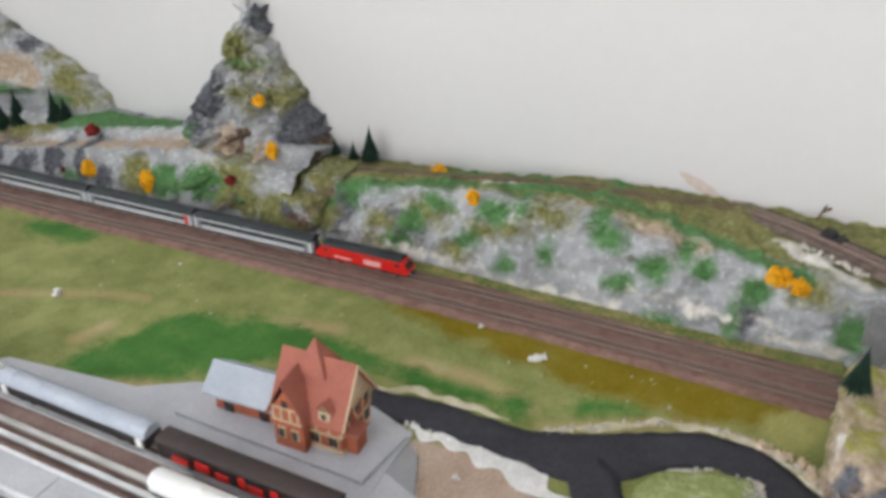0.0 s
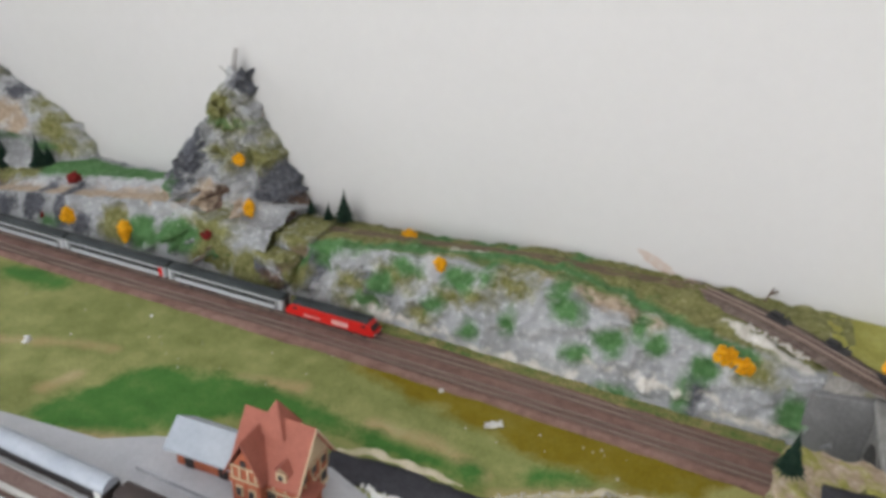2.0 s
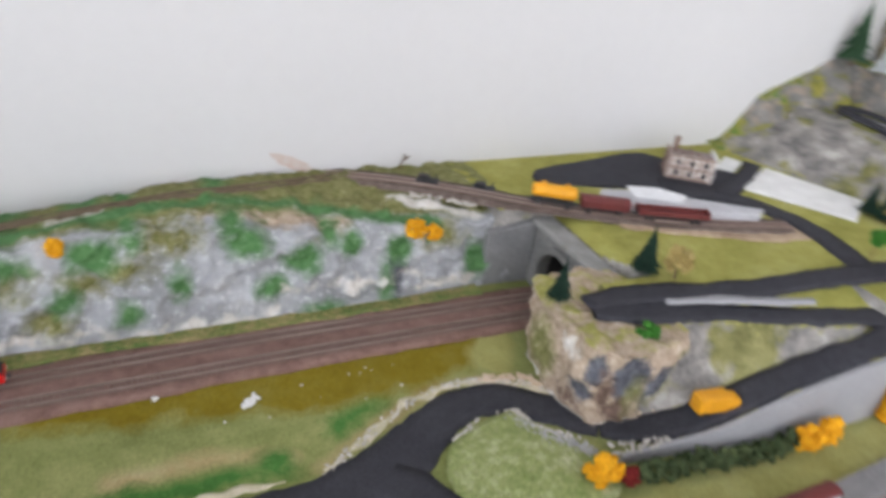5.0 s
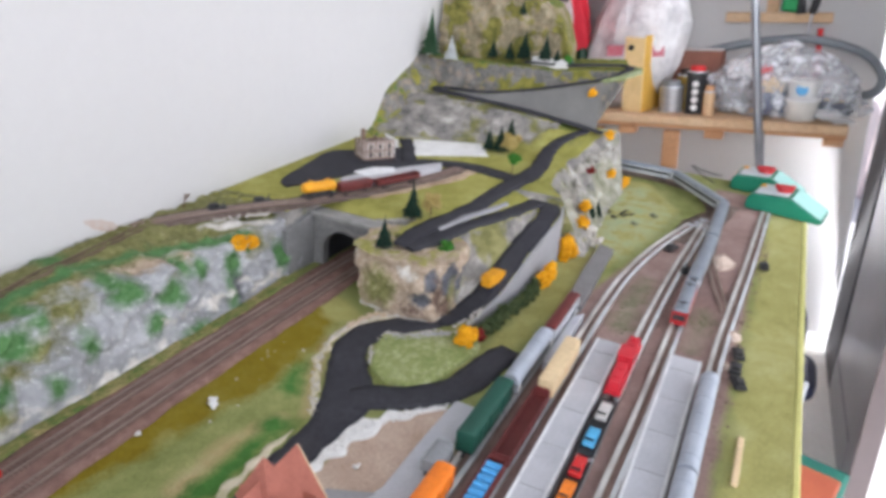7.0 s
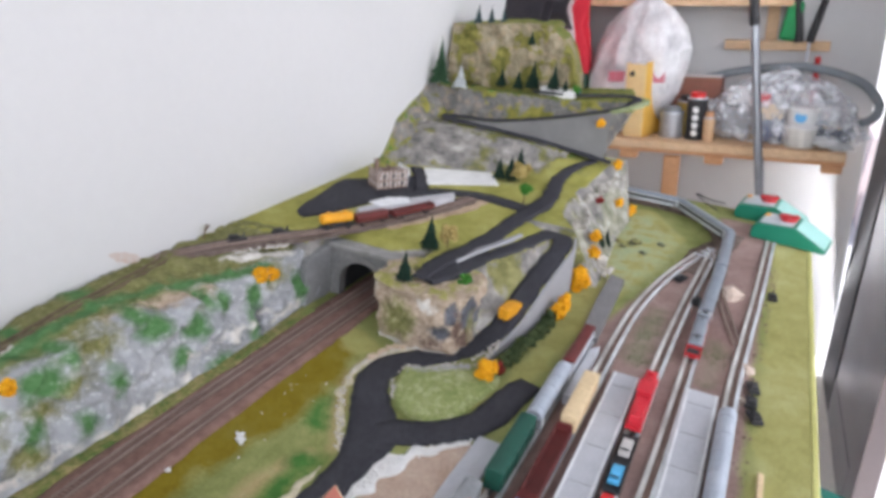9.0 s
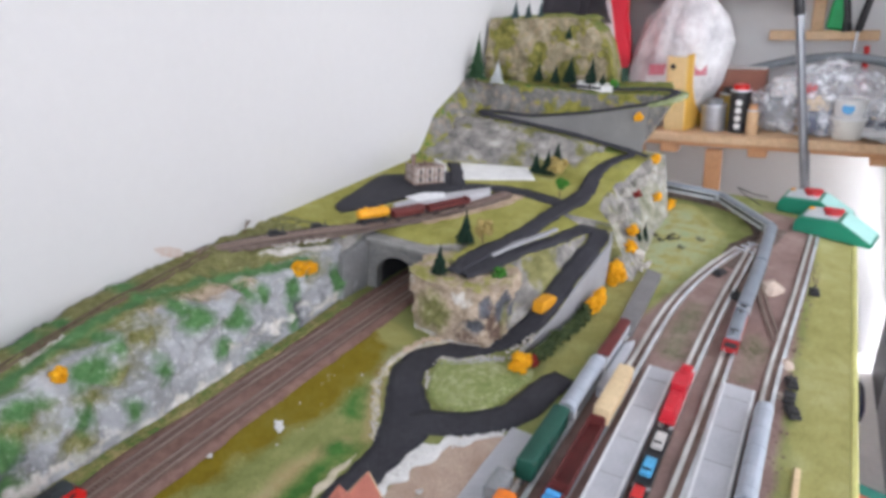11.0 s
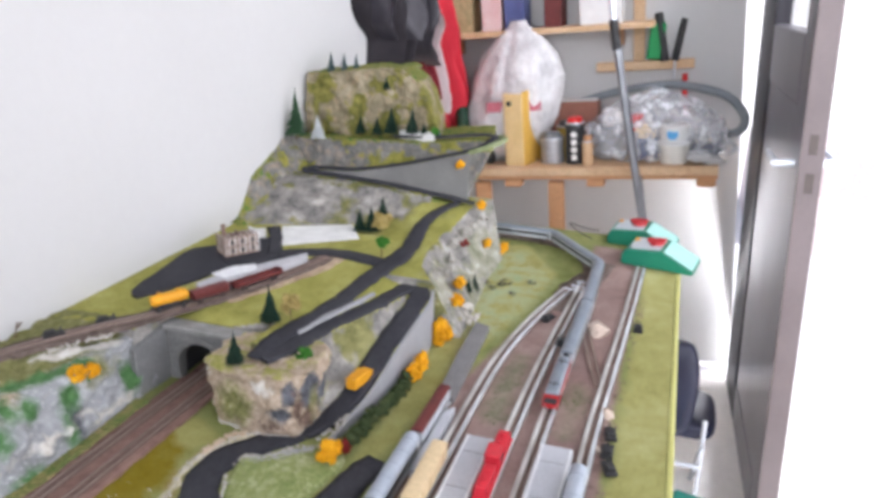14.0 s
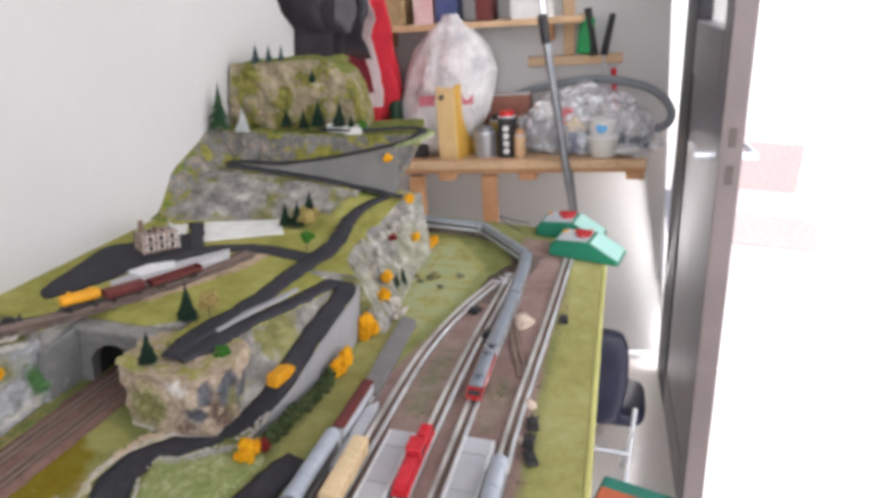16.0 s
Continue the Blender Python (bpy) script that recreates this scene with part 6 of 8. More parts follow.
def platform(name, x0, x1, y0, y1, label, h=0.011, taper=0.012):
    top = empty(name, 0, 0, 0, 0, label, "platform")
    top.matrix_basis = Matrix.Identity(4)
    part("slab", box((x0 + x1) / 2, (y0 + y1) / 2, h / 2, x1 - x0, y1 - y0, h, 0.0008), M_PLATFORM, top)
    for y in (y0 + 0.0022, y1 - 0.0022):
        part("edge_stripe", box((x0 + x1) / 2, y, h + 0.0004, x1 - x0 - 0.004, 0.003, 0.0012, 0.0003), M_EDGE_W, top, "worn white edge line")
    n = int((x1 - x0) / 0.06)
    for k in range(n):
        part("joint", box(x0 + (k + 0.5) * (x1 - x0) / n, (y0 + y1) / 2, h + 0.0001, 0.0007, y1 - y0 - 0.009, 0.0006), M_CONCRETE, top)


platform("platform", -0.45, 0.712, 0.8465, 0.8775, "long grey island platform with pale edges")
platform("platform", -0.45, 0.722, 0.7615, 0.7965, "long grey island platform between two tracks")


def flat_piece(name, pts, h, mat, label, z=0.0, category="paving", kind="structure"):
    bm = bmesh.new()
    a = [bm.verts.new((x, y, z)) for x, y in pts]
    b = [bm.verts.new((x, y, z + h)) for x, y in pts]
    n = len(pts)
    bm.faces.new(a[::-1])
    bm.faces.new(b)
    for i in range(n):
        bm.faces.new((a[i], a[(i + 1) % n], b[(i + 1) % n], b[i]))
    bmesh.ops.recalc_face_normals(bm, faces=bm.faces)
    bmesh.ops.bevel(bm, geom=[e for e in bm.edges if e.verts[0].co.z > z + h * 0.5 and e.verts[1].co.z > z + h * 0.5], offset=min(0.0006, h * 0.3), segments=1, affect="EDGES")
    return tagged(part(name, bm, mat), label, category, kind=kind)


flat_piece("station_paving", [(-0.06, 0.945), (0.345, 0.945), (0.345, 1.03), (0.3, 1.045), (0.2, 1.03), (0.14, 1.006), (0.098, 0.98), (-0.04, 0.962)], 0.003, M_PLATFORM, "grey paved forecourt round the station")
flat_piece("station_platform", [(0.155, 0.966), (0.335, 0.966), (0.344, 1.022), (0.3, 1.035), (0.165, 1.006)], 0.004, M_PLATFORM, "raised grey station platform", 0.003)
flat_piece("paved_ramp", [(0.345, 0.945), (0.525, 0.945), (0.527, 0.97), (0.46, 0.972), (0.385, 0.972), (0.345, 0.985)], 0.0028, M_PLATFORM, "grey paving between the sand and the wagons")
flat_piece("slanting_paving", [(0.345, 0.985), (0.376, 0.972), (0.36, 1.01), (0.347, 1.02)], 0.0034, M_CONCRETE, "darker grey wedge of paving")
flat_piece("loading_ramp", [(0.78, 0.914), (0.99, 0.922), (1.0, 0.945), (0.9, 0.943), (0.785, 0.936)], 0.009, plain("ramp_grey", (0.22, 0.215, 0.215), (0.18, 0.175, 0.175), 30, 300, 0.9, 0, 0.3, 0.15), "long grey loading ramp ending beside the ravine")
flat_piece("side_platform", [(0.63, 0.9035), (0.76, 0.905), (0.745, 0.915), (0.63, 0.915)], 0.012, M_PLATFORM, "short pale platform between wagons")

M_BRICK = plain("station_brick", (0.4, 0.12, 0.06), (0.3, 0.085, 0.045), 80, 500, 0.8, 0, 0.3, 0.2)
M_TILE = plain("station_roof_tile", (0.36, 0.125, 0.088), (0.29, 0.1, 0.072), 40, 500, 0.8, 0, 0.3, 0.12)
M_CREAM_W = plain("cream_timber", (0.6, 0.48, 0.32), (0.5, 0.4, 0.26), 60, 400, 0.75)
M_SLATE = plain("blue_grey_roof", (0.4, 0.44, 0.49), (0.34, 0.38, 0.43), 40, 300, 0.7, 0, 0.15, 0.06)


def gable_roof(L, w, z0, h, over, mat, parent, name="roof", thick=0.0022, half=0.0):
    """A pitched roof along x with real thickness; half: how much of each gable is hipped."""
    bm = bmesh.new()
    x0, x1, e = -L / 2 - over, L / 2 + over, w / 2 + over
    ez = z0 - over * h / (w / 2)
    for s in (-1, 1):
        pts = [(x0, s * e, ez), (x1, s * e, ez), (x1 - half, 0, z0 + h), (x0 + half, 0, z0 + h)]
        a = [bm.verts.new(p) for p in pts]
        b = [bm.verts.new((p[0], p[1], p[2] + thick)) for p in pts]
        bm.faces.new(a)
        bm.faces.new(b[::-1])
        for i in range(4):
            bm.faces.new((a[i], a[(i + 1) % 4], b[(i + 1) % 4], b[i]))
    if half:
        for xe, xr in ((x0, x0 + half), (x1, x1 - half)):
            pts = [(xe, -e, ez), (xe, e, ez), (xr, 0, z0 + h)]
            a = [bm.verts.new(p) for p in pts]
            b = [bm.verts.new((p[0], p[1], p[2] + thick)) for p in pts]
            bm.faces.new(a)
            bm.faces.new(b[::-1])
            for i in range(3):
                bm.faces.new((a[i], a[(i + 1) % 3], b[(i + 1) % 3], b[i]))
    return part(name, bm, mat, parent)


def gable_wall(x, w, z0, z1, h, thick, mat, parent):
    bm = bmesh.new()
    pts = [(-w / 2, z0), (w / 2, z0), (w / 2, z1), (0, z1 + h), (-w / 2, z1)]
    a = [bm.verts.new((x - thick / 2, u, v)) for u, v in pts]
    b = [bm.verts.new((x + thick / 2, u, v)) for u, v in pts]
    bm.faces.new(a)
    bm.faces.new(b[::-1])
    for i in range(5):
        bm.faces.new((a[i], a[(i + 1) % 5], b[(i + 1) % 5], b[i]))
    return part("gable_wall", bm, mat, parent)


def window(parent, x, y, z, w, h, face):
    """face: 's', 'n', 'e', 'w' side that the window looks to."""
    d = 0.0012
    if face in "sn":
        s = -1 if face == "s" else 1
        fr = part("window", box(x, y + s * 0.0004, z, w, d, h, 0.0002), M_CREAM_W, parent, "cream window frame")
        for k in (-1, 1):
            part("pane", box(x + k * w * 0.23, y + s * 0.0009, z, w * 0.36, d, h * 0.78), M_WINDOW, fr)
    else:
        s = -1 if face == "w" else 1
        fr = part("window", box(x + s * 0.0004, y, z, d, w, h, 0.0002), M_CREAM_W, parent, "cream window frame")
        for k in (-1, 1):
            part("pane", box(x + s * 0.0009, y + k * w * 0.23, z, d, w * 0.36, h * 0.78), M_WINDOW, fr)


def station():
    top = empty("station_house", 0.281, 1.004, 0.007, 2, "red brick station house with half-timbered gables and tiled roof", "house")
    L, w, wall, rh = 0.055, 0.045, 0.037, 0.035
    part("wall", box(0, 0, wall / 2, L, w, wall, 0.0004), M_BRICK, top)
    for s in (-1, 1):
        gable_wall(s * (L / 2 - 0.001), w, wall, wall, rh * 0.96, 0.002, M_CREAM_W, top)
    gable_roof(L, w, wall, rh, 0.0055, M_TILE, top)
    # cross gable towards the tracks
    cg = empty("cross_gable", -0.014, -w / 2 - 0.003, 0, 90)
    cg.parent = top
    part("wall", box(0, 0, 0.016, 0.012, 0.027, 0.032, 0.0003), M_BRICK, cg)
    part("upper_wall", box(-0.0004, 0, 0.0335, 0.012, 0.0272, 0.009, 0.0003), M_BRICK, cg)
    gable_wall(-0.0062, 0.027, 0.037, 0.037, 0.021, 0.0015, M_BRICK, cg)
    for y in (-0.011, -0.004, 0.004, 0.011):
        part("timber", box(-0.0072, y, 0.0355, 0.001, 0.0013, 0.014), M_CREAM_W, cg)
    for y in (-0.006, 0.006):
        fr = part("window", box(-0.0066, y, 0.016, 0.0012, 0.0065, 0.011, 0.0002), M_CREAM_W, cg, "cream window frame")
        part("pane", box(-0.0072, y, 0.016, 0.0012, 0.0042, 0.0085), M_WINDOW, fr)
    part("gable_window", box(-0.0071, 0, 0.046, 0.0012, 0.005, 0.006, 0.0002), M_WINDOW, cg)
    for z in (0.029, 0.042):
        part("timber", box(-0.0073, 0, z, 0.001, 0.0265, 0.0013), M_CREAM_W, cg)
    gable_roof(0.042, 0.03, 0.037, 0.029, 0.0035, M_TILE, cg).location.x = 0.015
    # spire-like hip on the ridge
    bm = bmesh.new()
    tip = bm.verts.new((-0.004, 0.002, wall + rh + 0.016))
    base = [bm.verts.new((-0.004 + 0.014 * a, 0.002 + 0.014 * b, wall + rh - 0.011)) for a, b in ((-1, -1), (1, -1), (1, 1), (-1, 1))]
    for i in range(4):
        bm.faces.new((base[i], base[(i + 1) % 4], tip))
    bm.faces.new(base[::-1])
    part("hip_roof", bm, M_TILE, top)
    # dormer
    part("dormer", box(0.016, -w / 2 + 0.0005, wall + 0.002, 0.009, 0.009, 0.008, 0.0003), M_CREAM_W, top)
    dr = gable_roof(0.013, 0.012, 0, 0.006, 0.0012, M_TILE, top, "dormer_roof", 0.0012)
    dr.matrix_basis = pose(0.016, -w / 2 + 0.004, wall + 0.006, 0, 0, 90)
    part("pane", box(0.016, -w / 2 - 0.0042, wall + 0.002, 0.004, 0.0008, 0.005), M_WINDOW, top)
    # half timber frames, plinth and corner posts
    for x in np.linspace(-L / 2, L / 2, 6):
        part("timber", box(x, -w / 2 - 0.0004, wall * 0.72, 0.0012, 0.001, wall * 0.5), M_CREAM_W, top)
    for z in (wall * 0.47, wall * 0.97):
        part("timber", box(0, -w / 2 - 0.0005, z, L, 0.001, 0.0014), M_CREAM_W, top)
        part("timber", box(L / 2 + 0.0003, 0, z, 0.001, w, 0.0014), M_CREAM_W, top)
    for y in np.linspace(-w / 2, w / 2, 5):
        part("timber", box(L / 2 + 0.0003, y, wall * 0.75, 0.001, 0.0013, wall * 0.5), M_CREAM_W, top)
    part("plinth", box(0, 0, 0.002, L + 0.0015, w + 0.0015, 0.004, 0.0004), M_CREAM_W, top)
    for x in (-0.02, 0.004, 0.02):
        window(top, x, -w / 2, 0.012, 0.0085, 0.0115, "s")
        window(top, x + 0.002, -w / 2, 0.029, 0.0075, 0.0085, "s")
    for y in (-0.013, 0.001, 0.015):
        window(top, L / 2, y, 0.012, 0.0085, 0.0115, "e")
        window(top, L / 2, y, 0.03, 0.0075, 0.0085, "e")
        window(top, -L / 2, y, 0.012, 0.0085, 0.0115, "w")
    # porch by the east gable
    part("porch", box(L / 2 + 0.005, -0.01, 0.009, 0.01, 0.016, 0.018, 0.0004), M_BRICK, top)
    part("porch_roof", box(L / 2 + 0.006, -0.01, 0.0192, 0.013, 0.019, 0.0018, 0.0004), M_TILE, top)
    part("bargeboard", cyl((L / 2 + 0.0055, -w / 2 - 0.0055, wall - 0.007), (L / 2 + 0.0055, 0, wall + rh + 0.001), 0.0009, 0.0009, 6,
                           cyl((L / 2 + 0.0055, w / 2 + 0.0055, wall - 0.007), (L / 2 + 0.0055, 0, wall + rh + 0.001), 0.0009, 0.0009, 6)), M_CREAM_W, top, "cream bargeboards")


station()


def shed():
    top = empty("goods_shed", 0.214, 1.002, 0.007, 4, "low brick goods shed with blue-grey pitched roof", "shed")
    L, w, wall = 0.062, 0.03, 0.024
    part("wall", box(0, 0, wall / 2, L, w, wall, 0.0004), M_BRICK, top)
    for s in (-1, 1):
        gable_wall(s * (L / 2 - 0.001), w, wall, wall, 0.011, 0.002, M_BRICK, top)
    gable_roof(L, w, wall, 0.0125, 0.007, M_SLATE, top)
    for x in (-0.018, 0.016):
        part("door", box(x, -w / 2 - 0.0004, 0.009, 0.009, 0.0012, 0.018, 0.0003), M_BROWN_W, top, "dark wooden door")
    part("window", box(0.0, -w / 2 - 0.0003, 0.014, 0.006, 0.001, 0.006, 0.0002), M_WINDOW, top)


shed()


def timber_house():
    """Unfinished white and brown house on the plateau: no roof yet, ragged top, one bare white side."""
    top = empty("timber_house", 0.957, 1.313, 0.0845, -35, "small unfinished model house with brown timber front and bare white side", "house")
    M_P = plain("house_plaster", (0.66, 0.6, 0.55), (0.46, 0.38, 0.34), 90, 300, 0.8)
    M_T = plain("brown_timber", (0.15, 0.095, 0.075), (0.24, 0.16, 0.12))
    H = 0.03
    part("front_wall", box(0, -0.016, H / 2, 0.05, 0.002, H, 0.0003), M_P, top)
    part("back_wall", box(0, 0.016, H / 2 - 0.002, 0.05, 0.002, H - 0.004, 0.0003), M_P, top)
    part("side_wall", box(0.026, 0, H / 2 + 0.001, 0.002, 0.034, H + 0.002, 0.0003), M_WHITE_P, top, "bare white side wall")
    part("side_wall", box(-0.026, 0, H / 2, 0.002, 0.034, H, 0.0003), M_P, top)
    part("attic_floor", box(0, 0, H - 0.004, 0.05, 0.03, 0.0015), plain("attic_grey", (0.34, 0.28, 0.26), (0.24, 0.2, 0.19), 60, 400, 0.85), top)
    for x in np.linspace(-0.024, 0.024, 7):
        part("timber", box(x, -0.0174, H / 2, 0.0018, 0.001, H), M_T, top)
    for z in (0.002, 0.0145, H - 0.001):
        part("timber", box(0, -0.0177, z, 0.05, 0.001, 0.0018), M_T, top)
        part("timber", box(-0.0274, 0, z, 0.001, 0.034, 0.0018), M_T, top)
    for y in np.linspace(-0.015, 0.015, 5):
        part("timber", box(-0.0274, y, H / 2, 0.001, 0.0018, H), M_T, top)
    for x in (-0.016, 0.0, 0.016):
        part("window", box(x, -0.0182, 0.0215, 0.0052, 0.0008, 0.0062), M_WINDOW, top)
        part("window", box(x, -0.0182, 0.0085, 0.0052, 0.0008, 0.0062), M_WINDOW, top)
    part("chimney", box(-0.02, 0.004, H + 0.006, 0.006, 0.006, 0.018, 0.0004), M_T, top)
    for x, h in ((-0.012, 0.006), (-0.004, 0.009), (0.006, 0.005)):
        part("rafter", box(x, -0.008, H + h / 2 - 0.003, 0.002, 0.014, h, 0.0003), M_T, top)


timber_house()
flat_piece("white_plot", [(1.005, 1.27), (1.082, 1.168), (1.143, 1.206), (1.09, 1.312)], 0.0022, M_WHITE, "bare white plaster building plot", 0.083, "plot")
flat_piece("white_plot", [(0.95, 1.284), (0.974, 1.276), (1.074, 1.334), (1.062, 1.354)], 0.0014, M_WHITE, "bare white plaster building plot", 0.083, "plot")
flat_piece("plateau_platform", [(0.7815, 1.257), (0.8625, 1.2185), (0.9485, 1.1915), (0.965, 1.2), (0.9, 1.239), (0.84, 1.272), (0.806, 1.282)], 0.012, plain("pale_platform", (0.5, 0.5, 0.52), (0.42, 0.42, 0.44), 30, 300, 0.7), "pale grey loading platform beside the upper track", 0.083, "platform")
flat_piece("paper_sheet", [(0.832, 1.256), (0.874, 1.2315), (0.893, 1.244), (0.872, 1.269), (0.838, 1.28)], 0.001, plain("white_paper", (0.78, 0.79, 0.8), (0.74, 0.75, 0.76), 30, 200, 0.6), "white card sheet lying on the platform", 0.0955, "card", "")


def van(x, y, z, rz):
    top = empty("delivery_van", x, y, z, rz, "yellow-orange delivery van on the climbing road", "van")
    part("body", box(-0.003, 0, 0.0105, 0.03, 0.0145, 0.015, 0.0022, None, 2), M_YELLOW, top)
    part("cab", box(0.0165, 0, 0.0085, 0.011, 0.0138, 0.011, 0.002, None, 2), M_YELLOW, top)
    part("windscreen", box(0.0218, 0, 0.0108, 0.0008, 0.011, 0.0045, 0.0002), M_WINDOW, top)
    part("chassis", box(0.001, 0, 0.0028, 0.036, 0.0125, 0.0018, 0.0004), M_BLACK, top)
    for a in (-0.011, 0.0145):
        for s in (-1, 1):
            part("wheel", cyl((a, s * 0.0055, 0.0026), (a, s * 0.0073, 0.0026), 0.0026, 0.0026, 12), M_WHEEL, top)


van(0.745, 1.021, 0.0245, -8)

# ---- plants ----
M_FIR = flock("fir_needles", [(0.35, (0.009, 0.022, 0.016)), (0.5, (0.015, 0.034, 0.023)), (0.66, (0.03, 0.058, 0.036))], 120, 900)
M_FIR_L = flock("fir_needles_light", [(0.35, (0.02, 0.05, 0.026)), (0.5, (0.035, 0.078, 0.04)), (0.66, (0.065, 0.12, 0.062))], 120, 900)
M_FIR_B = flock("fir_needles_blue", [(0.35, (0.03, 0.055, 0.06)), (0.5, (0.05, 0.085, 0.09)), (0.66, (0.09, 0.13, 0.13))], 120, 900)
M_FIR_W = flock("frosted_needles", [(0.35, (0.35, 0.38, 0.38)), (0.5, (0.5, 0.53, 0.53)), (0.66, (0.68, 0.7, 0.7))], 120, 900)
M_TRUNK = plain("tree_bark", (0.09, 0.05, 0.03), (0.13, 0.08, 0.05), 100, 500, 0.9)
M_YBUSH = flock("orange_foliage", [(0.34, (0.5, 0.2, 0.005)), (0.5, (0.72, 0.34, 0.01)), (0.64, (0.82, 0.46, 0.03))], 90, 700)
M_RBUSH = flock("red_foliage", [(0.34, (0.1, 0.015, 0.012)), (0.5, (0.18, 0.02, 0.018)), (0.64, (0.26, 0.035, 0.03))], 90, 700)
M_GBUSH = flock("green_foliage", [(0.34, (0.02, 0.09, 0.012)), (0.5, (0.04, 0.15, 0.02)), (0.64, (0.08, 0.22, 0.04))], 90, 700)
M_HEDGE = flock("hedge_foliage", [(0.34, (0.022, 0.038, 0.016)), (0.5, (0.05, 0.072, 0.03)), (0.64, (0.11, 0.13, 0.055))], 90, 700)
M_DRY = flock("dry_foliage", [(0.34, (0.22, 0.16, 0.05)), (0.5, (0.33, 0.25, 0.09)), (0.64, (0.4, 0.33, 0.14))], 90, 700)
rng = random.Random(7)


def fir(x, y, z, h, mat=None, label="dark green model fir tree", spread=0.3, category="tree"):
    top = empty("fir_tree", x, y, z - 0.001, rng.uniform(0, 360), label, category, "model fir trees")
    part("trunk", cyl((0, 0, 0), (0, 0, h * 0.3), h * 0.022, h * 0.015, 7), M_TRUNK, top)
    bm = bmesh.new()
    tiers = 9
    for k in range(tiers):
        f = k / (tiers - 1)
        zc, r = h * (0.12 + 0.72 * f), h * spread * (1 - 0.9 * f) * rng.uniform(0.9, 1.08)
        n = 15 if k < 5 else 10
        tip = bm.verts.new((0, 0, zc + h * 0.17))
        ring = []
        for i in range(2 * n):
            a = math.pi * i / n + k
            rr = r * (rng.uniform(0.86, 1.12) if i % 2 == 0 else rng.uniform(0.45, 0.6))
            ring.append(bm.verts.new((rr * math.cos(a), rr * math.sin(a), zc - (h * 0.045 if i % 2 == 0 else -h * 0.01) + rng.uniform(-1, 1) * h * 0.012)))
        mid = bm.verts.new((0, 0, zc + h * 0.02))
        for i in range(2 * n):
            bm.faces.new((ring[i], ring[(i + 1) % (2 * n)], tip))
            bm.faces.new((ring[(i + 1) % (2 * n)], ring[i], mid))
    part("crown", bm, mat or M_FIR, top)
    return top


def clump(bm, cx, cy, cz, r):
    """One small uneven leaf clump."""
    own = bmesh.new()
    bmesh.ops.create_icosphere(own, subdivisions=1, radius=r, matrix=Matrix.Translation((cx, cy, cz)) @ Euler((rng.uniform(0, 6), rng.uniform(0, 6), 0)).to_matrix().to_4x4())
    for v in own.verts:
        v.co += Vector((rng.uniform(-1, 1), rng.uniform(-1, 1), rng.uniform(-1, 1))) * r * 0.38
    join_into(bm, own)


def bush(x, y, z, sx, sy, sz, mat, label, n=34, stem=0.0, name="bush", group="model bushes"):
    top = empty(name, x, y, z, 0, label, "bush" if name == "bush" else "tree", group)
    if stem:
        part("trunk", cyl((0, 0, -0.001), (0, 0, stem + sz * 0.3), 0.0011, 0.0008, 6), M_TRUNK, top)
    bm = bmesh.new()
    for _ in range(n):
        while True:
            u, v, w = (rng.uniform(-1, 1) for _ in range(3))
            if u * u + v * v + w * w < 1:
                break
        clump(bm, u * sx / 2, v * sy / 2, stem + sz / 2 + w * sz / 2 * 0.85, max(sx, sz) * rng.uniform(0.09, 0.19))
    part("foliage", bm, mat, top)
    return top


Y = "yellow-orange foam foliage bush"
for x, y, z, sx, sy, sz in (
    (0.592, 1.285, 0.06, 0.022, 0.016, 0.02), (0.61, 1.28, 0.057, 0.016, 0.014, 0.018), (0.281, 1.303, 0.07, 0.013, 0.012, 0.018), (0.212, 1.362, 0.064, 0.018, 0.014, 0.018),
    (0.012, 1.312, 0.07, 0.013, 0.012, 0.024), (-0.02, 1.336, 0.128, 0.018, 0.012, 0.014), (-0.165, 1.272, 0.012, 0.018, 0.012, 0.03), (-0.27, 1.272, 0.008, 0.02, 0.012, 0.03),
    (0.045, 1.274, 0.004, 0.01, 0.01, 0.012), (0.628, 1.003, 0.004, 0.03, 0.022, 0.02), (0.928, 0.978, 0.0, 0.02, 0.018, 0.038), (0.938, 0.972, 0.0, 0.016, 0.014, 0.026),
    (0.815, 0.975, 0.004, 0.026, 0.018, 0.024), (0.832, 0.972, 0.006, 0.02, 0.016, 0.028), (1.012, 0.978, 0.022, 0.022, 0.018, 0.02), (1.055, 0.988, 0.035, 0.024, 0.016, 0.016),
    (0.972, 1.026, 0.066, 0.024, 0.016, 0.012), (1.225, 0.988, 0.045, 0.018, 0.014, 0.016), (1.31, 0.985, 0.004, 0.032, 0.02, 0.018), (1.33, 0.978, 0.006, 0.02, 0.016, 0.016),
    (1.238, 1.004, 0.108, 0.022, 0.014, 0.018), (1.252, 1.05, 0.172, 0.016, 0.012, 0.018)):
    bush(x, y, z, sx, sy, sz, M_YBUSH, Y, 48)
R = "dark red foam foliage bush"
for x, y, z, sx, sy, sz in ((-0.028, 1.274, 0.046, 0.016, 0.012, 0.014), (-0.298, 1.315, 0.05, 0.024, 0.014, 0.02), (1.163, 1.011, 0.062, 0.016, 0.014, 0.014), (0.65, 0.995, 0.003, 0.02, 0.014, 0.012), (-0.325, 1.274, 0.006, 0.008, 0.008, 0.012)):
    bush(x, y, z, sx, sy, sz, M_RBUSH, R, 38)
G = "bright green foam foliage bush"
for x, y, z, sx, sy, sz in ((0.7, 1.066, 0.068, 0.018, 0.014, 0.022),):
    bush(x, y, z, sx, sy, sz, M_GBUSH, G, 34)
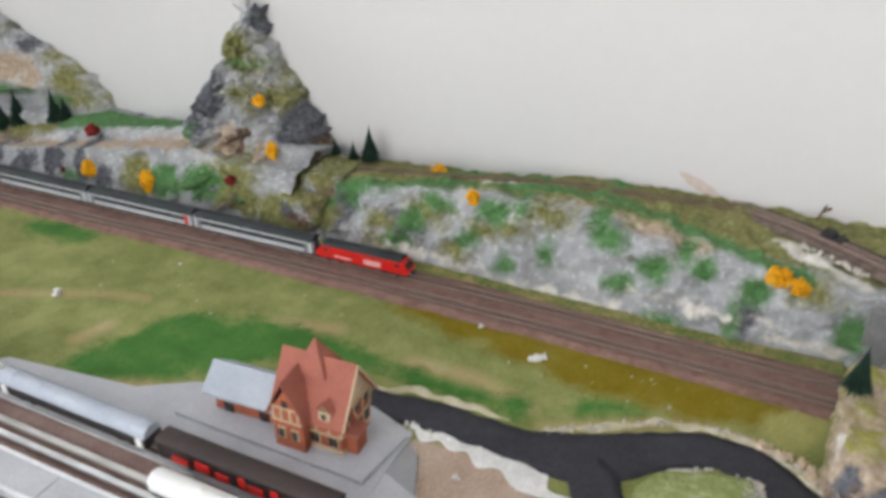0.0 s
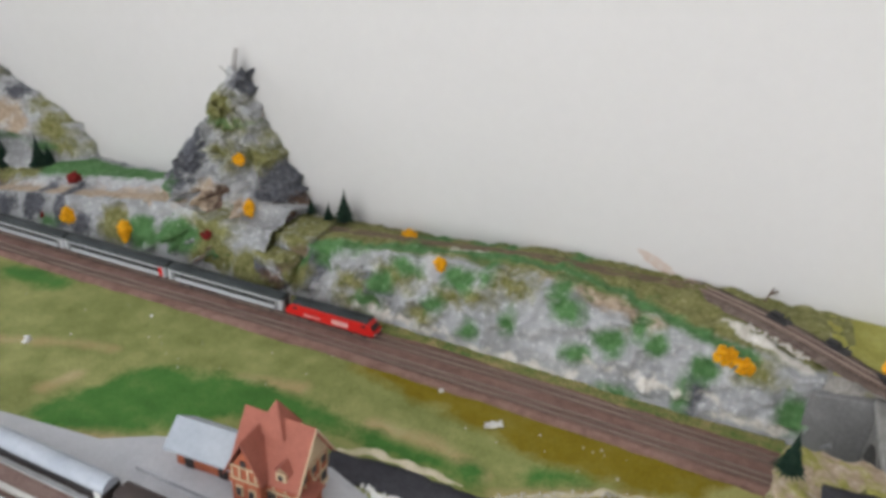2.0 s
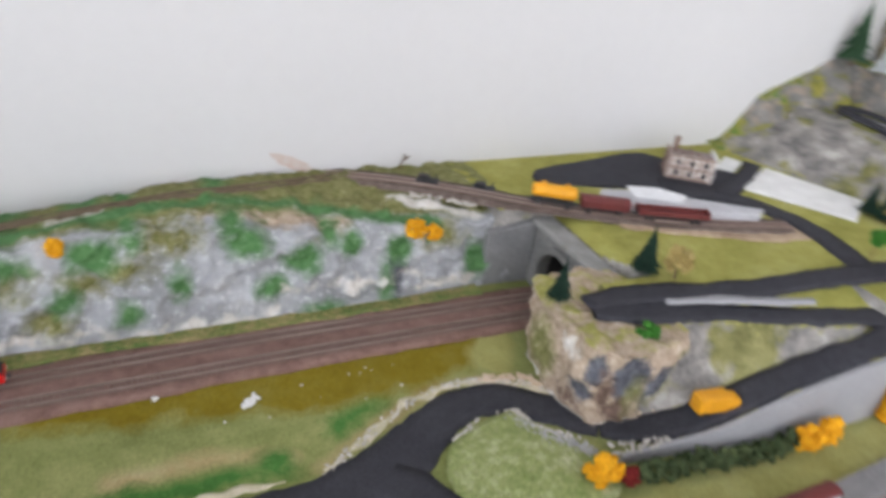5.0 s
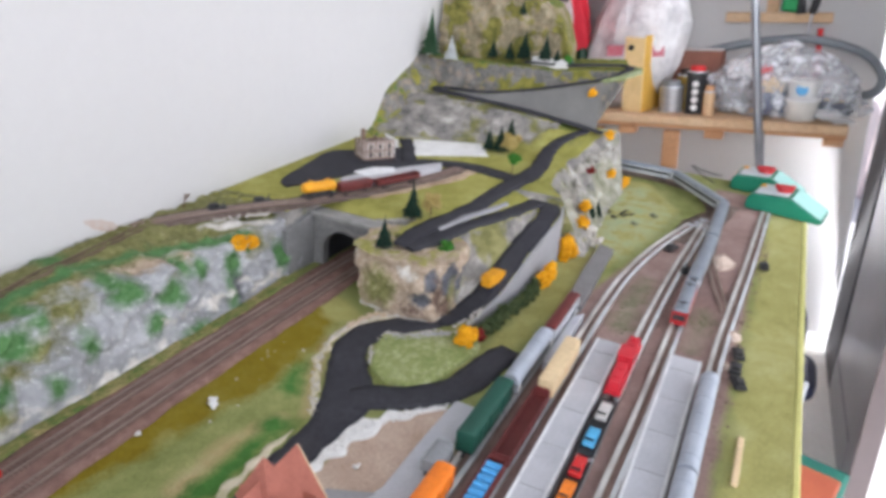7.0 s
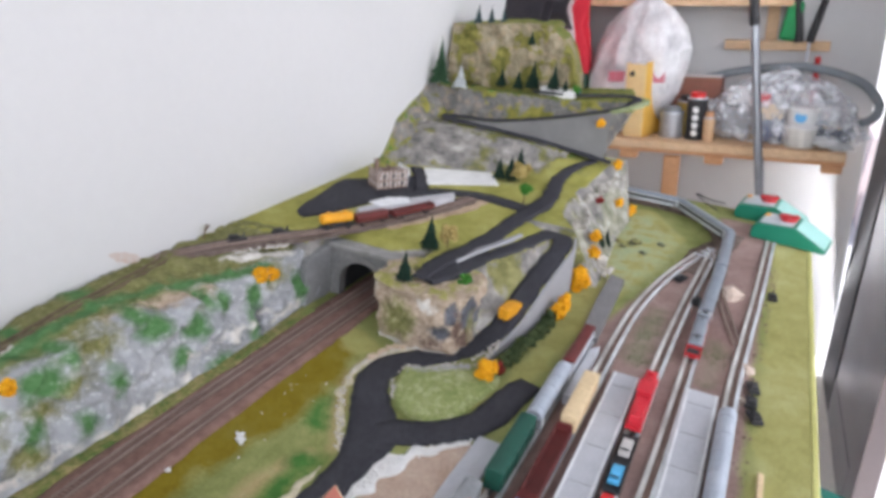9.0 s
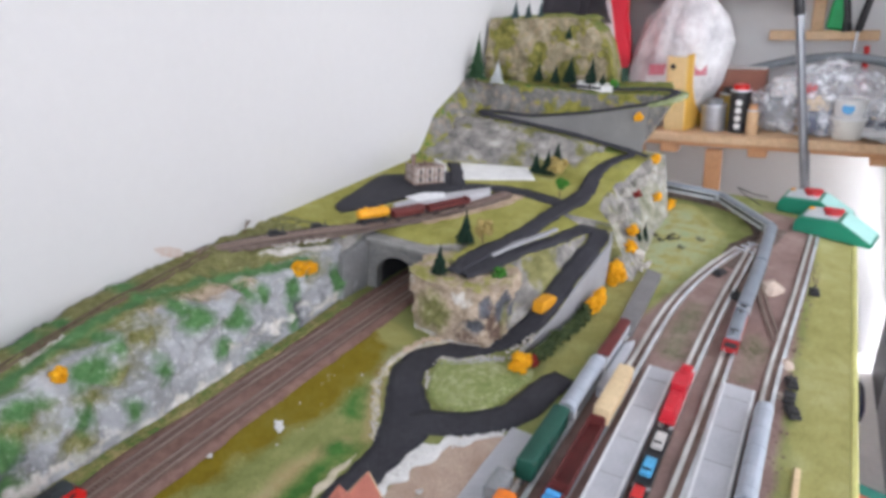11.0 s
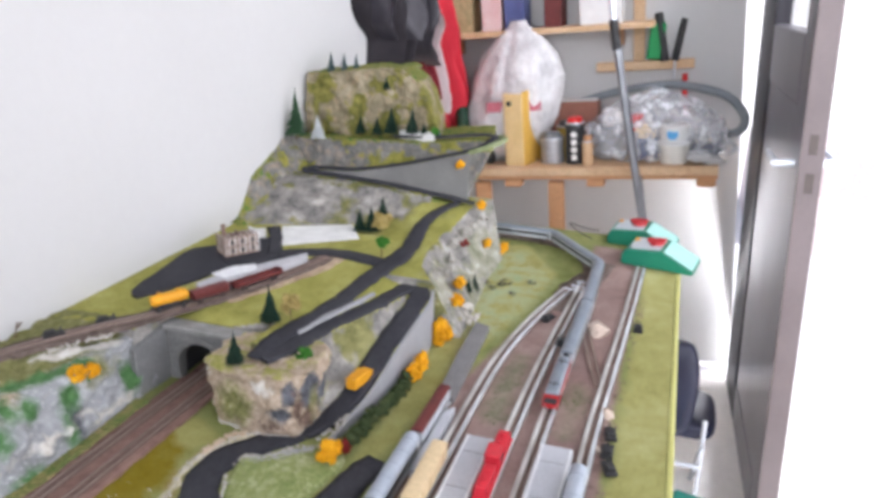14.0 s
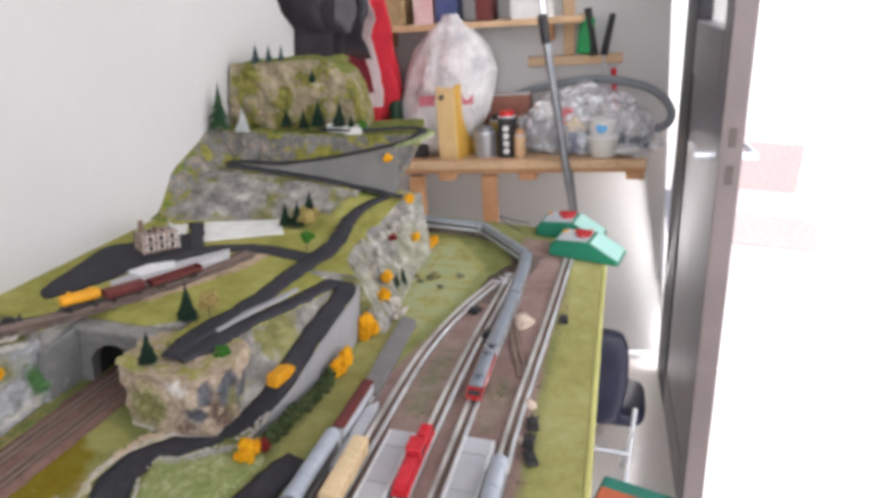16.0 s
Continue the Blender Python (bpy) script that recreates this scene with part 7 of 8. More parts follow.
for k in range(9):
    bush(0.664 + 0.017 * k, 0.992 - 0.0016 * k + rng.uniform(-0.003, 0.003), 0.0, 0.024, 0.016, 0.02 + rng.uniform(-0.003, 0.004), M_HEDGE, "dark green foam hedge bush along the retaining wall", 26, group="hedge bushes")
# trees
for x, y, z, h in ((0.648, 1.123, 0.083, 0.042), (0.752, 1.14, 0.082, 0.054), (1.118, 1.182, 0.083, 0.044), (1.12, 1.162, 0.083, 0.05), (1.178, 1.165, 0.088, 0.046),
                   (1.098, 0.985, 0.008, 0.03), (1.118, 0.98, 0.006, 0.034), (1.318, 1.267, 0.204, 0.042), (1.318, 1.233, 0.205, 0.042), (1.32, 1.205, 0.208, 0.06), (1.318, 1.163, 0.212, 0.055), (1.318, 1.14, 0.214, 0.03),
                   (0.063, 1.372, 0.064, 0.026), (0.089, 1.372, 0.061, 0.028), (0.113, 1.372, 0.062, 0.05)):
    fir(x, y, z, h)
for x, y, z, h in ((-0.485, 1.34, 0.028, 0.062), (-0.51, 1.33, 0.02, 0.05), (-0.415, 1.35, 0.04, 0.056), (-0.398, 1.355, 0.045, 0.04), (-0.58, 1.33, 0.02, 0.06)):
    fir(x, y, z, h)
fir(1.272, 1.378, 0.196, 0.098, M_FIR_L, "tall bright green model fir tree", 0.22)
fir(1.29, 1.342, 0.194, 0.05, M_FIR_W, "frosted white model fir tree on the terrace", 0.34)
for x, y in ((1.352, 1.341), (1.352, 1.314), (1.352, 1.289)):
    fir(x, y, 0.312, 0.042, M_FIR_B, "blue-green model fir tree on the cliff", 0.24)
fir(1.34, 1.223, 0.288, 0.03)
bush(1.02, 1.103, 0.083, 0.02, 0.018, 0.022, M_GBUSH, "small round green model tree", 34, 0.012, "deciduous_tree", "deciduous trees")
bush(1.13, 1.15, 0.083, 0.04, 0.03, 0.028, M_DRY, "dry olive model tree", 40, 0.006, "deciduous_tree", "deciduous trees")
bush(0.775, 1.125, 0.082, 0.026, 0.02, 0.026, M_DRY, "dry brown model tree", 34, 0.008, "deciduous_tree", "deciduous trees")
bush(1.32, 1.118, 0.214, 0.02, 0.016, 0.016, M_GBUSH, "small green bush on the terrace", 24)

# fringe rubble along the road and ravine rocks
M_PEB = plain("pebble", (0.6, 0.57, 0.52), (0.4, 0.37, 0.32), 120, 500, 0.9, 0, 0.4, 0.2)


def rubble(name, path, count, r0, r1, spread, mat, label):
    c = catmull(path, 12)
    bm = bmesh.new()
    for _ in range(count):
        p = c[rng.randrange(len(c))]
        r = rng.uniform(r0, r1)
        clump(bm, p[0] + rng.uniform(-1, 1) * spread, p[1] + rng.uniform(-1, 1) * spread, p[2] + r * 0.4, r)
    return tagged(part(name, bm, mat), label, "stones", kind="stuff")


rubble("fringe_stones", [(0.636, 1.046, 0.004), (0.61, 1.066, 0.004), (0.6, 1.09, 0.003), (0.55, 1.08, 0.003), (0.526, 1.05, 0.003)], 150, 0.0007, 0.0018, 0.003, M_PEB, "pale stones along the grass island")
rubble("fringe_stones", [(0.64, 1.02, 0.008), (0.7, 1.013, 0.012), (0.655, 1.03, 0.004)], 70, 0.0008, 0.0018, 0.003, M_PEB, "pale stones along the road edge")
rubble("fringe_stones", [(0.595, 1.136, 0.001), (0.632, 1.126, 0.001), (0.658, 1.095, 0.002), (0.69, 1.058, 0.004), (0.735, 1.044, 0.012)], 200, 0.0009, 0.0026, 0.004, plain("tan_pebble", (0.5, 0.37, 0.25), (0.62, 0.52, 0.4), 120, 500, 0.9), "tan stones at the foot of the outcrop")
rubble("fringe_stones", [(0.594, 1.08, 0.0045), (0.606, 1.06, 0.0045), (0.624, 1.043, 0.0045), (0.638, 1.03, 0.0045)], 260, 0.0007, 0.0017, 0.006, plain("grey_pebble", (0.3, 0.3, 0.29), (0.45, 0.44, 0.42), 120, 500, 0.9), "grey gravel along the edge of the grass island")
rubble("fringe_stones", [(0.6, 1.334, 0.082), (0.63, 1.315, 0.083), (0.66, 1.293, 0.083)], 70, 0.0008, 0.002, 0.004, M_PEB, "pale crumbs beside the upper track")
rubble("ravine_stones", [(0.965, 1.01, 0.05), (1.0, 0.99, 0.035), (1.03, 0.962, 0.006), (1.0, 0.96, 0.004)], 50, 0.002, 0.006, 0.012, M_PEB, "pale plaster stones in the ravine")
rubble("ravine_stones", [(1.02, 1.025, 0.062), (1.08, 1.02, 0.055), (1.15, 1.03, 0.07), (1.23, 1.0, 0.09)], 60, 0.003, 0.007, 0.012, plain("ravine_rock", (0.44, 0.42, 0.38), (0.3, 0.28, 0.24), 60, 300, 0.9, 0, 0.5, 0.2), "pale rocks on the ravine slope")
rubble("fringe_stones", [(0.338, 1.036, 0.001), (0.42, 1.032, 0.001), (0.455, 1.022, 0.001), (0.485, 1.0, 0.001), (0.512, 0.978, 0.001)], 170, 0.0008, 0.0022, 0.005, M_WHITE, "white plaster crumbs round the sand pit")
rubble("fringe_stones", [(0.44, 1.078, 0.001), (0.49, 1.108, 0.001), (0.545, 1.134, 0.001), (0.592, 1.134, 0.001), (0.63, 1.119, 0.001), (0.662, 1.09, 0.001)], 150, 0.0007, 0.0018, 0.004, M_PEB, "pale crumbs along the road edge")
rubble("fallen_crumbs", [(0.05, 1.1, 0.0), (0.3, 1.15, 0.0), (0.5, 1.16, 0.0), (-0.2, 1.1, 0.0), (0.2, 1.2, 0.0)], 30, 0.0006, 0.0014, 0.03, M_PEB, "pale crumbs scattered over the meadow")
for x, y, z, s in ((0.403, 1.164, 0.0, 1.0), (0.338, 1.19, 0.0, 0.5), (-0.091, 1.057, 0.0, 1.1), (0.396, 1.003, 0.001, 0.6), (0.41, 1.17, 0.0, 0.6), (-0.014, 1.159, 0, 0.4)):
    bm = bmesh.new()
    for _ in range(5):
        clump(bm, rng.uniform(-1, 1) * 0.004 * s, rng.uniform(-1, 1) * 0.004 * s, 0.002 * s, 0.003 * s)
    o = part("plaster_lump", bm, M_WHITE)
    o.location = (x, y, z)
    tagged(o, "small white plaster lump lying on the flock", "lump", "plaster lumps")
# wire loops on the grass
for x, y, r in ((1.171, 0.972, 0.005), (1.184, 0.941, 0.009), (1.17, 0.947, 0.006), (1.139, 0.921, 0.005), (1.152, 0.958, 0.005), (1.198, 0.9, 0.006)):
    bm = bmesh.new()
    pr = [(x + r * math.cos(a) * (1 + 0.2 * math.sin(2 * a)), y + r * math.sin(a), 0.0025) for a in np.linspace(0, 5.4, 14)]
    for a, b in zip(pr, pr[1:]):
        cyl(a, b, 0.0011, 0.0011, 6, bm)
    tagged(part("wire_loop", bm, M_BLACK), "small black wire loop lying on the grass", "wire", "wire loops")
# stones and stick in the front strip
for x, y, s in ((1.036, 0.772, 1.7), (0.817, 0.735, 0.9), (0.74, 0.735, 0.6)):
    bm = bmesh.new()
    clump(bm, 0, 0, 0.004 * s, 0.009 * s)
    clump(bm, 0.009 * s, 0.003, 0.003 * s, 0.006 * s)
    o = part("pale_stone", bm, plain("beige_stone", (0.55, 0.45, 0.37), (0.45, 0.36, 0.3), 80, 300, 0.9))
    o.location = (x, y, 0.0)
    tagged(o, "pale beige stone between the tracks", "stone", "pale stones")
tagged(part("wooden_stick", box(0.574, 0.7105, 0.003, 0.075, 0.006, 0.004, 0.0008), M_CREAM), "thin pale wooden stick lying on the grass", "stick")
rubble("ballast_clods", [(0.55, 0.731, 0.0), (0.8, 0.73, 0), (1.05, 0.722, 0), (1.2, 0.716, 0)], 160, 0.0006, 0.0016, 0.008, plain("yard_clod", (0.24, 0.16, 0.135), (0.19, 0.125, 0.105), 60, 300, 0.95), "crumbly brown ballast along the front track")
rubble("yard_weeds", [(0.82, 0.862, -0.0006), (0.9, 0.86, -0.0006), (0.77, 0.86, -0.0006), (0.85, 0.775, -0.0006), (0.8, 0.776, -0.0006)], 260, 0.0006, 0.0015, 0.013, flock("weed_foliage", [(0.34, (0.13, 0.13, 0.085)), (0.5, (0.17, 0.18, 0.1)), (0.64, (0.22, 0.22, 0.14))], 90, 700), "muted green weeds between the yard tracks")


# ---- controllers ----


def controller(x, y, rz, label):
    top = empty("train_controller", x, y, 0.001, rz, label, "controller", "train controllers")
    M_G = plain("controller_green", (0.015, 0.2, 0.12), (0.012, 0.17, 0.1), 20, 300, 0.35, 0, 0.05, 0.05)
    # mint is lightened to include the door light reflected by the slope
    M_GL = plain("controller_mint_sheen", (0.44, 0.74, 0.67), (0.4, 0.69, 0.62), 20, 300, 0.22, 0, 0.05, 0.05, 0.0004, 0.6)
    prof = [(-0.058, 0), (0.072, 0), (0.072, 0.006), (0.012, 0.035), (-0.05, 0.029), (-0.058, 0.02)]
    bm = bmesh.new()
    a = [bm.verts.new((u, -0.042, v)) for u, v in prof]
    b = [bm.verts.new((u, 0.042, v)) for u, v in prof]
    bm.faces.new(a)
    bm.faces.new(b[::-1])
    for i in range(6):
        bm.faces.new((a[i], a[(i + 1) % 6], b[(i + 1) % 6], b[i]))
    bmesh.ops.recalc_face_normals(bm, faces=bm.faces)
    bmesh.ops.bevel(bm, geom=bm.edges[:], offset=0.0022, segments=2, affect="EDGES")
    part("case", bm, M_G, top)
    o = part("sloping_panel", box(0, 0, 0, 0.06, 0.078, 0.0012, 0.0004), M_GL, top, "mint sloping panel paled for reflected door light")
    o.matrix_basis = pose(0.0426, 0, 0.0218, 0, 25.8, 0)
    o = part("scale_plate", box(0, 0, 0, 0.056, 0.072, 0.0012, 0.0004), plain("controller_plate", (0.52, 0.58, 0.6), (0.46, 0.52, 0.54), 30, 300, 0.3), top, "grey scale plate")
    o.matrix_basis = pose(-0.019, 0, 0.0329, 0, -5.5, 0)
    o = part("knob", cyl((0, 0, 0), (0, 0, 0.007), 0.014, 0.013, 20), plain("knob_red", (0.44, 0.03, 0.035), (0.38, 0.026, 0.03), 40, 300, 0.4), top, "red turning knob")
    part("grip", box(0, 0, 0.008, 0.034, 0.014, 0.007, 0.002), MATS["knob_red"], o)
    o.matrix_basis = pose(-0.004, 0, 0.0348, 0, -5.5, 0)
    o = part("indicator", box(0, 0, 0, 0.008, 0.014, 0.004, 0.001), M_YELLOW, top, "small yellow indicator")
    o.matrix_basis = pose(-0.044, 0.02, 0.0315, 0, -5.5, 0)
    for s in (-1, 1):
        part("foot", box(0.0, s * 0.03, -0.0005, 0.09, 0.008, 0.001), M_BLACK, top)


controller(1.385, 0.7, -100, "green train controller with red knob on the board corner")
controller(1.496, 0.738, -97, "second green train controller with red knob behind the first")
bm = bmesh.new()
pw = catmull([(1.47, 0.83, 0.003), (1.46, 0.86, 0.02), (1.5, 0.88, 0.022), (1.515, 0.85, 0.01), (1.51, 0.82, 0.01)], 6)
for a, b in zip(pw, pw[1:]):
    cyl(a, b, 0.0012, 0.0012, 6, bm)
tagged(part("wire", bm, M_BLACK), "thin dark wire looping behind the controllers", "wire")

flat_piece("white_plinth", [(1.309, 1.118), (1.345, 1.118), (1.345, 1.18), (1.325, 1.19)], 0.018, M_WHITE_P, "small white plaster slab on the terrace", 0.2, "slab", "")
sg = empty("signal_post", 1.33, 1.118, 0.2, 0, "small blue-grey signal post on the terrace", "signal")
part("post", cyl((0, 0, 0), (0, 0, 0.018), 0.0015, 0.0015, 8), M_BLACK, sg)
part("board", box(0, 0, 0.016, 0.003, 0.012, 0.009, 0.0008), plain("board_blue", (0.12, 0.2, 0.3), (0.1, 0.16, 0.26), 60, 300, 0.6), sg)

tagged(part("dry_sprig", cyl((0.617, 1.392, 0.082), (0.622, 1.391, 0.1), 0.0012, 0.0008, 6, cyl((0.62, 1.391, 0.093), (0.627, 1.39, 0.098), 0.0016, 0.0012, 6)), M_TRUNK), "small dark dry sprig against the wall", "twig")

# ---- workbench end of the room ----


def bench():
    top = empty("workbench", 0, 0, 0, 0, "pine workbench shelf with wooden legs, crowded with things", "workbench")
    top.matrix_basis = Matrix.Identity(4)
    part("top", box(2.29, 0.985, -0.012, 0.34, 0.83, 0.024, 0.003), M_WOOD_P, top)
    part("front_rail", box(2.14, 0.985, -0.03, 0.02, 0.83, 0.012, 0.002), M_WOOD, top)
    for y in (1.235, 1.015):
        part("leg", box(2.145, y, (FLOOR_Z - 0.044) / 2, 0.03, 0.045, -FLOOR_Z - 0.044, 0.003), M_WOOD, top)
    for y in (1.14, 0.9, 0.6):
        part("block", box(2.15, y, -0.046, 0.05, 0.05, 0.022, 0.003), M_WOOD, top)


bench()


def draped(name, outline, z0, z1, back, depth, mat, label, axis="y", seed=0.0, folds=5, nu=60, nv=60, category="jacket"):
    """Hanging cloth: rows by height between two outlines, bulging in soft folds."""

    def f(u, v):
        z = z0 + (z1 - z0) * v
        a = lerp_table(z, [(k, p) for k, p, _ in outline])
        b = lerp_table(z, [(k, q) for k, _, q in outline])
        s = a + (b - a) * u
        d = depth * math.sqrt(max(1 - (2 * u - 1) ** 2, 0)) * (0.75 + 0.25 * math.sin(folds * math.pi * u + seed + 1.5 * math.sin(z * 9)) + 0.2 * fbm(u * 4 + seed, z * 9, 1.0, 3))
        return (s, back - d, z) if axis == "y" else (back - d, s, z)

    return tagged(sheet(name, f, 0, 1, nu, 0, 1, nv, mat, None, True), label, category)


M_CLOTH_R = plain("red_cloth", (0.62, 0.03, 0.05), (0.5, 0.022, 0.038), 8, 300, 0.85, 0, 0.2, 0.1)
M_CLOTH_D = plain("dark_cloth", (0.016, 0.013, 0.017), (0.028, 0.024, 0.028), 8, 300, 0.85, 0, 0.2, 0.1)
M_CLOTH_M = plain("maroon_cloth", (0.2, 0.015, 0.025), (0.15, 0.012, 0.02), 8, 300, 0.85, 0, 0.2, 0.1)
M_CLOTH_W = plain("pale_cloth", (0.6, 0.5, 0.5), (0.5, 0.42, 0.42), 8, 300, 0.85)
draped("hanging_jacket", [(-0.014, 2.273, 2.394), (0.024, 2.240, 2.405), (0.111, 2.146, 2.366), (0.148, 2.113, 2.341), (0.217, 2.064, 2.295), (0.302, 2.025, 2.245), (0.372, 2.003, 2.201), (0.418, 1.948, 2.176), (0.950, 1.811, 2.042)], -0.014, 0.95, WALL_Y, 0.09, M_CLOTH_R, "bright red jacket hanging on the wall", seed=0.5)
draped("hanging_trousers", [(0.173, 2.033, 2.059), (0.239, 1.929, 2.047), (0.294, 1.825, 2.026), (0.360, 1.858, 2.003), (0.426, 1.891, 1.949), (0.950, 1.748, 1.828)], 0.173, 0.95, WALL_Y, 0.07, M_CLOTH_M, "dark red garment with pale stripe hanging on the wall", seed=1.9, category="garment")
draped("pale_sleeve", [(0.129, 2.059, 2.086), (0.234, 2.023, 2.059), (0.300, 1.998, 2.033), (0.372, 1.974, 2.012), (0.418, 1.905, 1.946), (0.950, 1.784, 1.817)], 0.129, 0.95, WALL_Y, 0.1, M_CLOTH_W, "pale sleeve hanging beside the red jacket", seed=1.0, folds=2, nu=20, category="sleeve")
coat = draped("dark_coat", [(0.277, 1.679, 1.810), (0.296, 1.659, 1.822), (0.360, 1.663, 1.822), (0.393, 1.604, 1.822), (0.426, 1.576, 1.866), (0.950, 1.536, 1.822)], 0.277, 0.95, WALL_Y, 0.085, M_CLOTH_D, "black coat with a loose sleeve hanging on the wall", seed=3.0, category="coat")


def coat_part(name, outline, z0, z1, depth, mat, seed):
    ob = draped(name, outline, z0, z1, WALL_Y, depth, mat, "", seed=seed, folds=3, nu=24, nv=40, category="")
    for key in list(ob.keys()):
        del ob[key]
    ob.parent = coat
    return ob


M_CLOTH_S = plain("glossy_dark_cloth", (0.02, 0.018, 0.024), (0.04, 0.036, 0.045), 10, 200, 0.4, 0, 0.2, 0.1)
coat_part("sleeve", [(0.274, 1.936, 1.984), (0.300, 1.826, 1.984), (0.327, 1.787, 1.946), (0.375, 1.765, 1.858), (0.420, 1.782, 1.830), (0.950, 1.672, 1.725)], 0.274, 0.95, 0.115, M_CLOTH_S, 5.0)
coat_part("hood", [(0.354, 1.679, 1.756), (0.393, 1.618, 1.800), (0.448, 1.591, 1.822), (0.600, 1.580, 1.800)], 0.354, 0.6, 0.12, M_CLOTH_S, 2.0)
bt = empty("green_bottle", 2.22, 1.31, 0.0425, 0, "dark green bottle standing on the case", "bottle")
part("body", cyl((0, 0, 0), (0, 0, 0.14), 0.02, 0.02, 20), plain("bottle_green", (0.01, 0.04, 0.02), (0.015, 0.05, 0.03), 20, 200, 0.25), bt)
part("neck", cyl((0, 0, 0.14), (0, 0, 0.185), 0.016, 0.01, 16), MATS["bottle_green"], bt)
part("cap", cyl((0, 0, 0.185), (0, 0, 0.2), 0.011, 0.011, 16), M_BLACK, bt)
for x in (1.5, 1.66, 1.85):
    hk = part("wall_hook", cyl((x, WALL_Y, 0.94), (x, WALL_Y - 0.05, 0.95), 0.005, 0.004, 8, cyl((x, WALL_Y - 0.05, 0.95), (x, WALL_Y - 0.06, 0.98), 0.004, 0.004, 8)), M_BLACK)
    tagged(hk, "small dark coat hook on the wall", "hook", "coat hooks")


def carrier_bag():
    top = empty("carrier_bag", 2.3, 1.17, 0.0, 0, "white plastic carrier bag with faded red print", "bag")
    m, t, b = nodes_of("bag_film")
    co = t.nodes.new("ShaderNodeNewGeometry").outputs["Position"]
    n1, n2 = noise_node(t, 14, 5, 0.65, co), noise_node(t, 45, 4, 0.6, co)
    r = ramp_node(t, n1.outputs[0], [(0.35, (0.5, 0.49, 0.5)), (0.52, (0.72, 0.71, 0.71)), (0.66, (0.86, 0.86, 0.86))])
    lnk(t, r.outputs[0], b.inputs["Base Color"])
    b.inputs["Roughness"].default_value = 0.35
    b.inputs["Subsurface Weight"].default_value = 0.0
    bump_to(t, b, math_node(t, "ADD", n1.outputs[0], math_node(t, "MULTIPLY", n2.outputs[0], 0.3)), 0.6, 0.03)

    def f(u, v):
        a = u * 2 * math.pi
        w = lerp_table(v, [(0, 0.1), (0.05, 0.118), (0.3, 0.146), (0.6, 0.138), (0.76, 0.114), (0.9, 0.062), (0.96, 0.03), (1, 0.022)])
        d = w * 0.75
        q = 1 + 0.1 * fbm(math.cos(a) * 1.3, math.sin(a) * 1.3, v * 1.6, 2) + 0.045 * math.sin(7 * a + 2.5 * v) * v + 0.03 * math.sin(13 * a - 3 * v) * v
        return (d * math.cos(a) * q, w * math.sin(a) * q + 0.037 - 0.066 * math.sin(min(v / 0.75, 1.0) * 1.57), 0.41 * v)

    sheet("film", f, 0, 1, 72, 0, 1, 50, m, top)
    M_P = plain("faded_red_print", (0.55, 0.12, 0.16), (0.5, 0.2, 0.24), 60, 200, 0.5)
    o = part("print", box(0, 0, 0, 0.003, 0.05, 0.03, 0.001), M_P, top, "faded red printed patch")
    o.matrix_basis = pose(-0.11, 0.03, 0.17, 0, 6, 8)
    o = part("print", box(0, 0, 0, 0.003, 0.035, 0.03, 0.001), M_P, top, "faded red printed patch")
    o.matrix_basis = pose(-0.098, -0.09, 0.17, 0, 6, 24)
    part("base_pad", box(0, 0, 0.003, 0.13, 0.17, 0.006, 0.002), plain("bag_base_purple", (0.2, 0.15, 0.2), (0.26, 0.2, 0.26)), top)


carrier_bag()


def folder_box():
    top = empty("file_box", 2.165, 1.138, 0.0, -14, "upright yellow cardboard file box with a finger hole", "file box")
    M_Y = plain("card_yellow", (0.8, 0.5, 0.1), (0.72, 0.42, 0.07), 12, 200, 0.6)
    fr = part("front", box(0.0, 0, 0.105, 0.006, 0.06, 0.21, 0.001), plain("card_pale_yellow", (0.82, 0.62, 0.32), (0.76, 0.55, 0.25), 12, 200, 0.6), top)
    part("side", box(0.06, -0.03, 0.108, 0.12, 0.004, 0.216, 0.001), M_Y, top)
    part("side", box(0.06, 0.03, 0.105, 0.12, 0.004, 0.21, 0.001), M_Y, top)
    part("back", box(0.12, 0, 0.108, 0.004, 0.06, 0.216, 0.001), M_Y, top)
    part("finger_hole", cyl((-0.0045, 0.012, 0.182), (0.001, 0.012, 0.182), 0.008, 0.008, 16), M_BLACK, fr, "dark round finger hole")
    part("papers", box(0.06, 0, 0.095, 0.11, 0.05, 0.19, 0.001), M_WHITE_P, top)


folder_box()


def tin(x, y, r, h, mat, lid, label, print_bars=0):
    top = empty("tin", x, y, 0.0, 0, label, "tin", "tins on the bench")
    can = part("can", cyl((0, 0, 0), (0, 0, h), r, r, 24), mat, top)
    part("rim", cyl((0, 0, h - 0.004), (0, 0, h), r * 1.03, r * 1.03, 24), M_RAIL, can)
    part("lid", cyl((0, 0, h), (0, 0, h + 0.014), r * 0.8, r * 0.72, 20), lid, top)
    for k in range(print_bars):
        part("mark", cyl((-r * 1.0, 0, 0.02 + k * 0.022), (-r * 1.0 - 0.0012, 0, 0.02 + k * 0.022), 0.009, 0.009, 12), M_WHITE_P, can, "round pale printed mark")


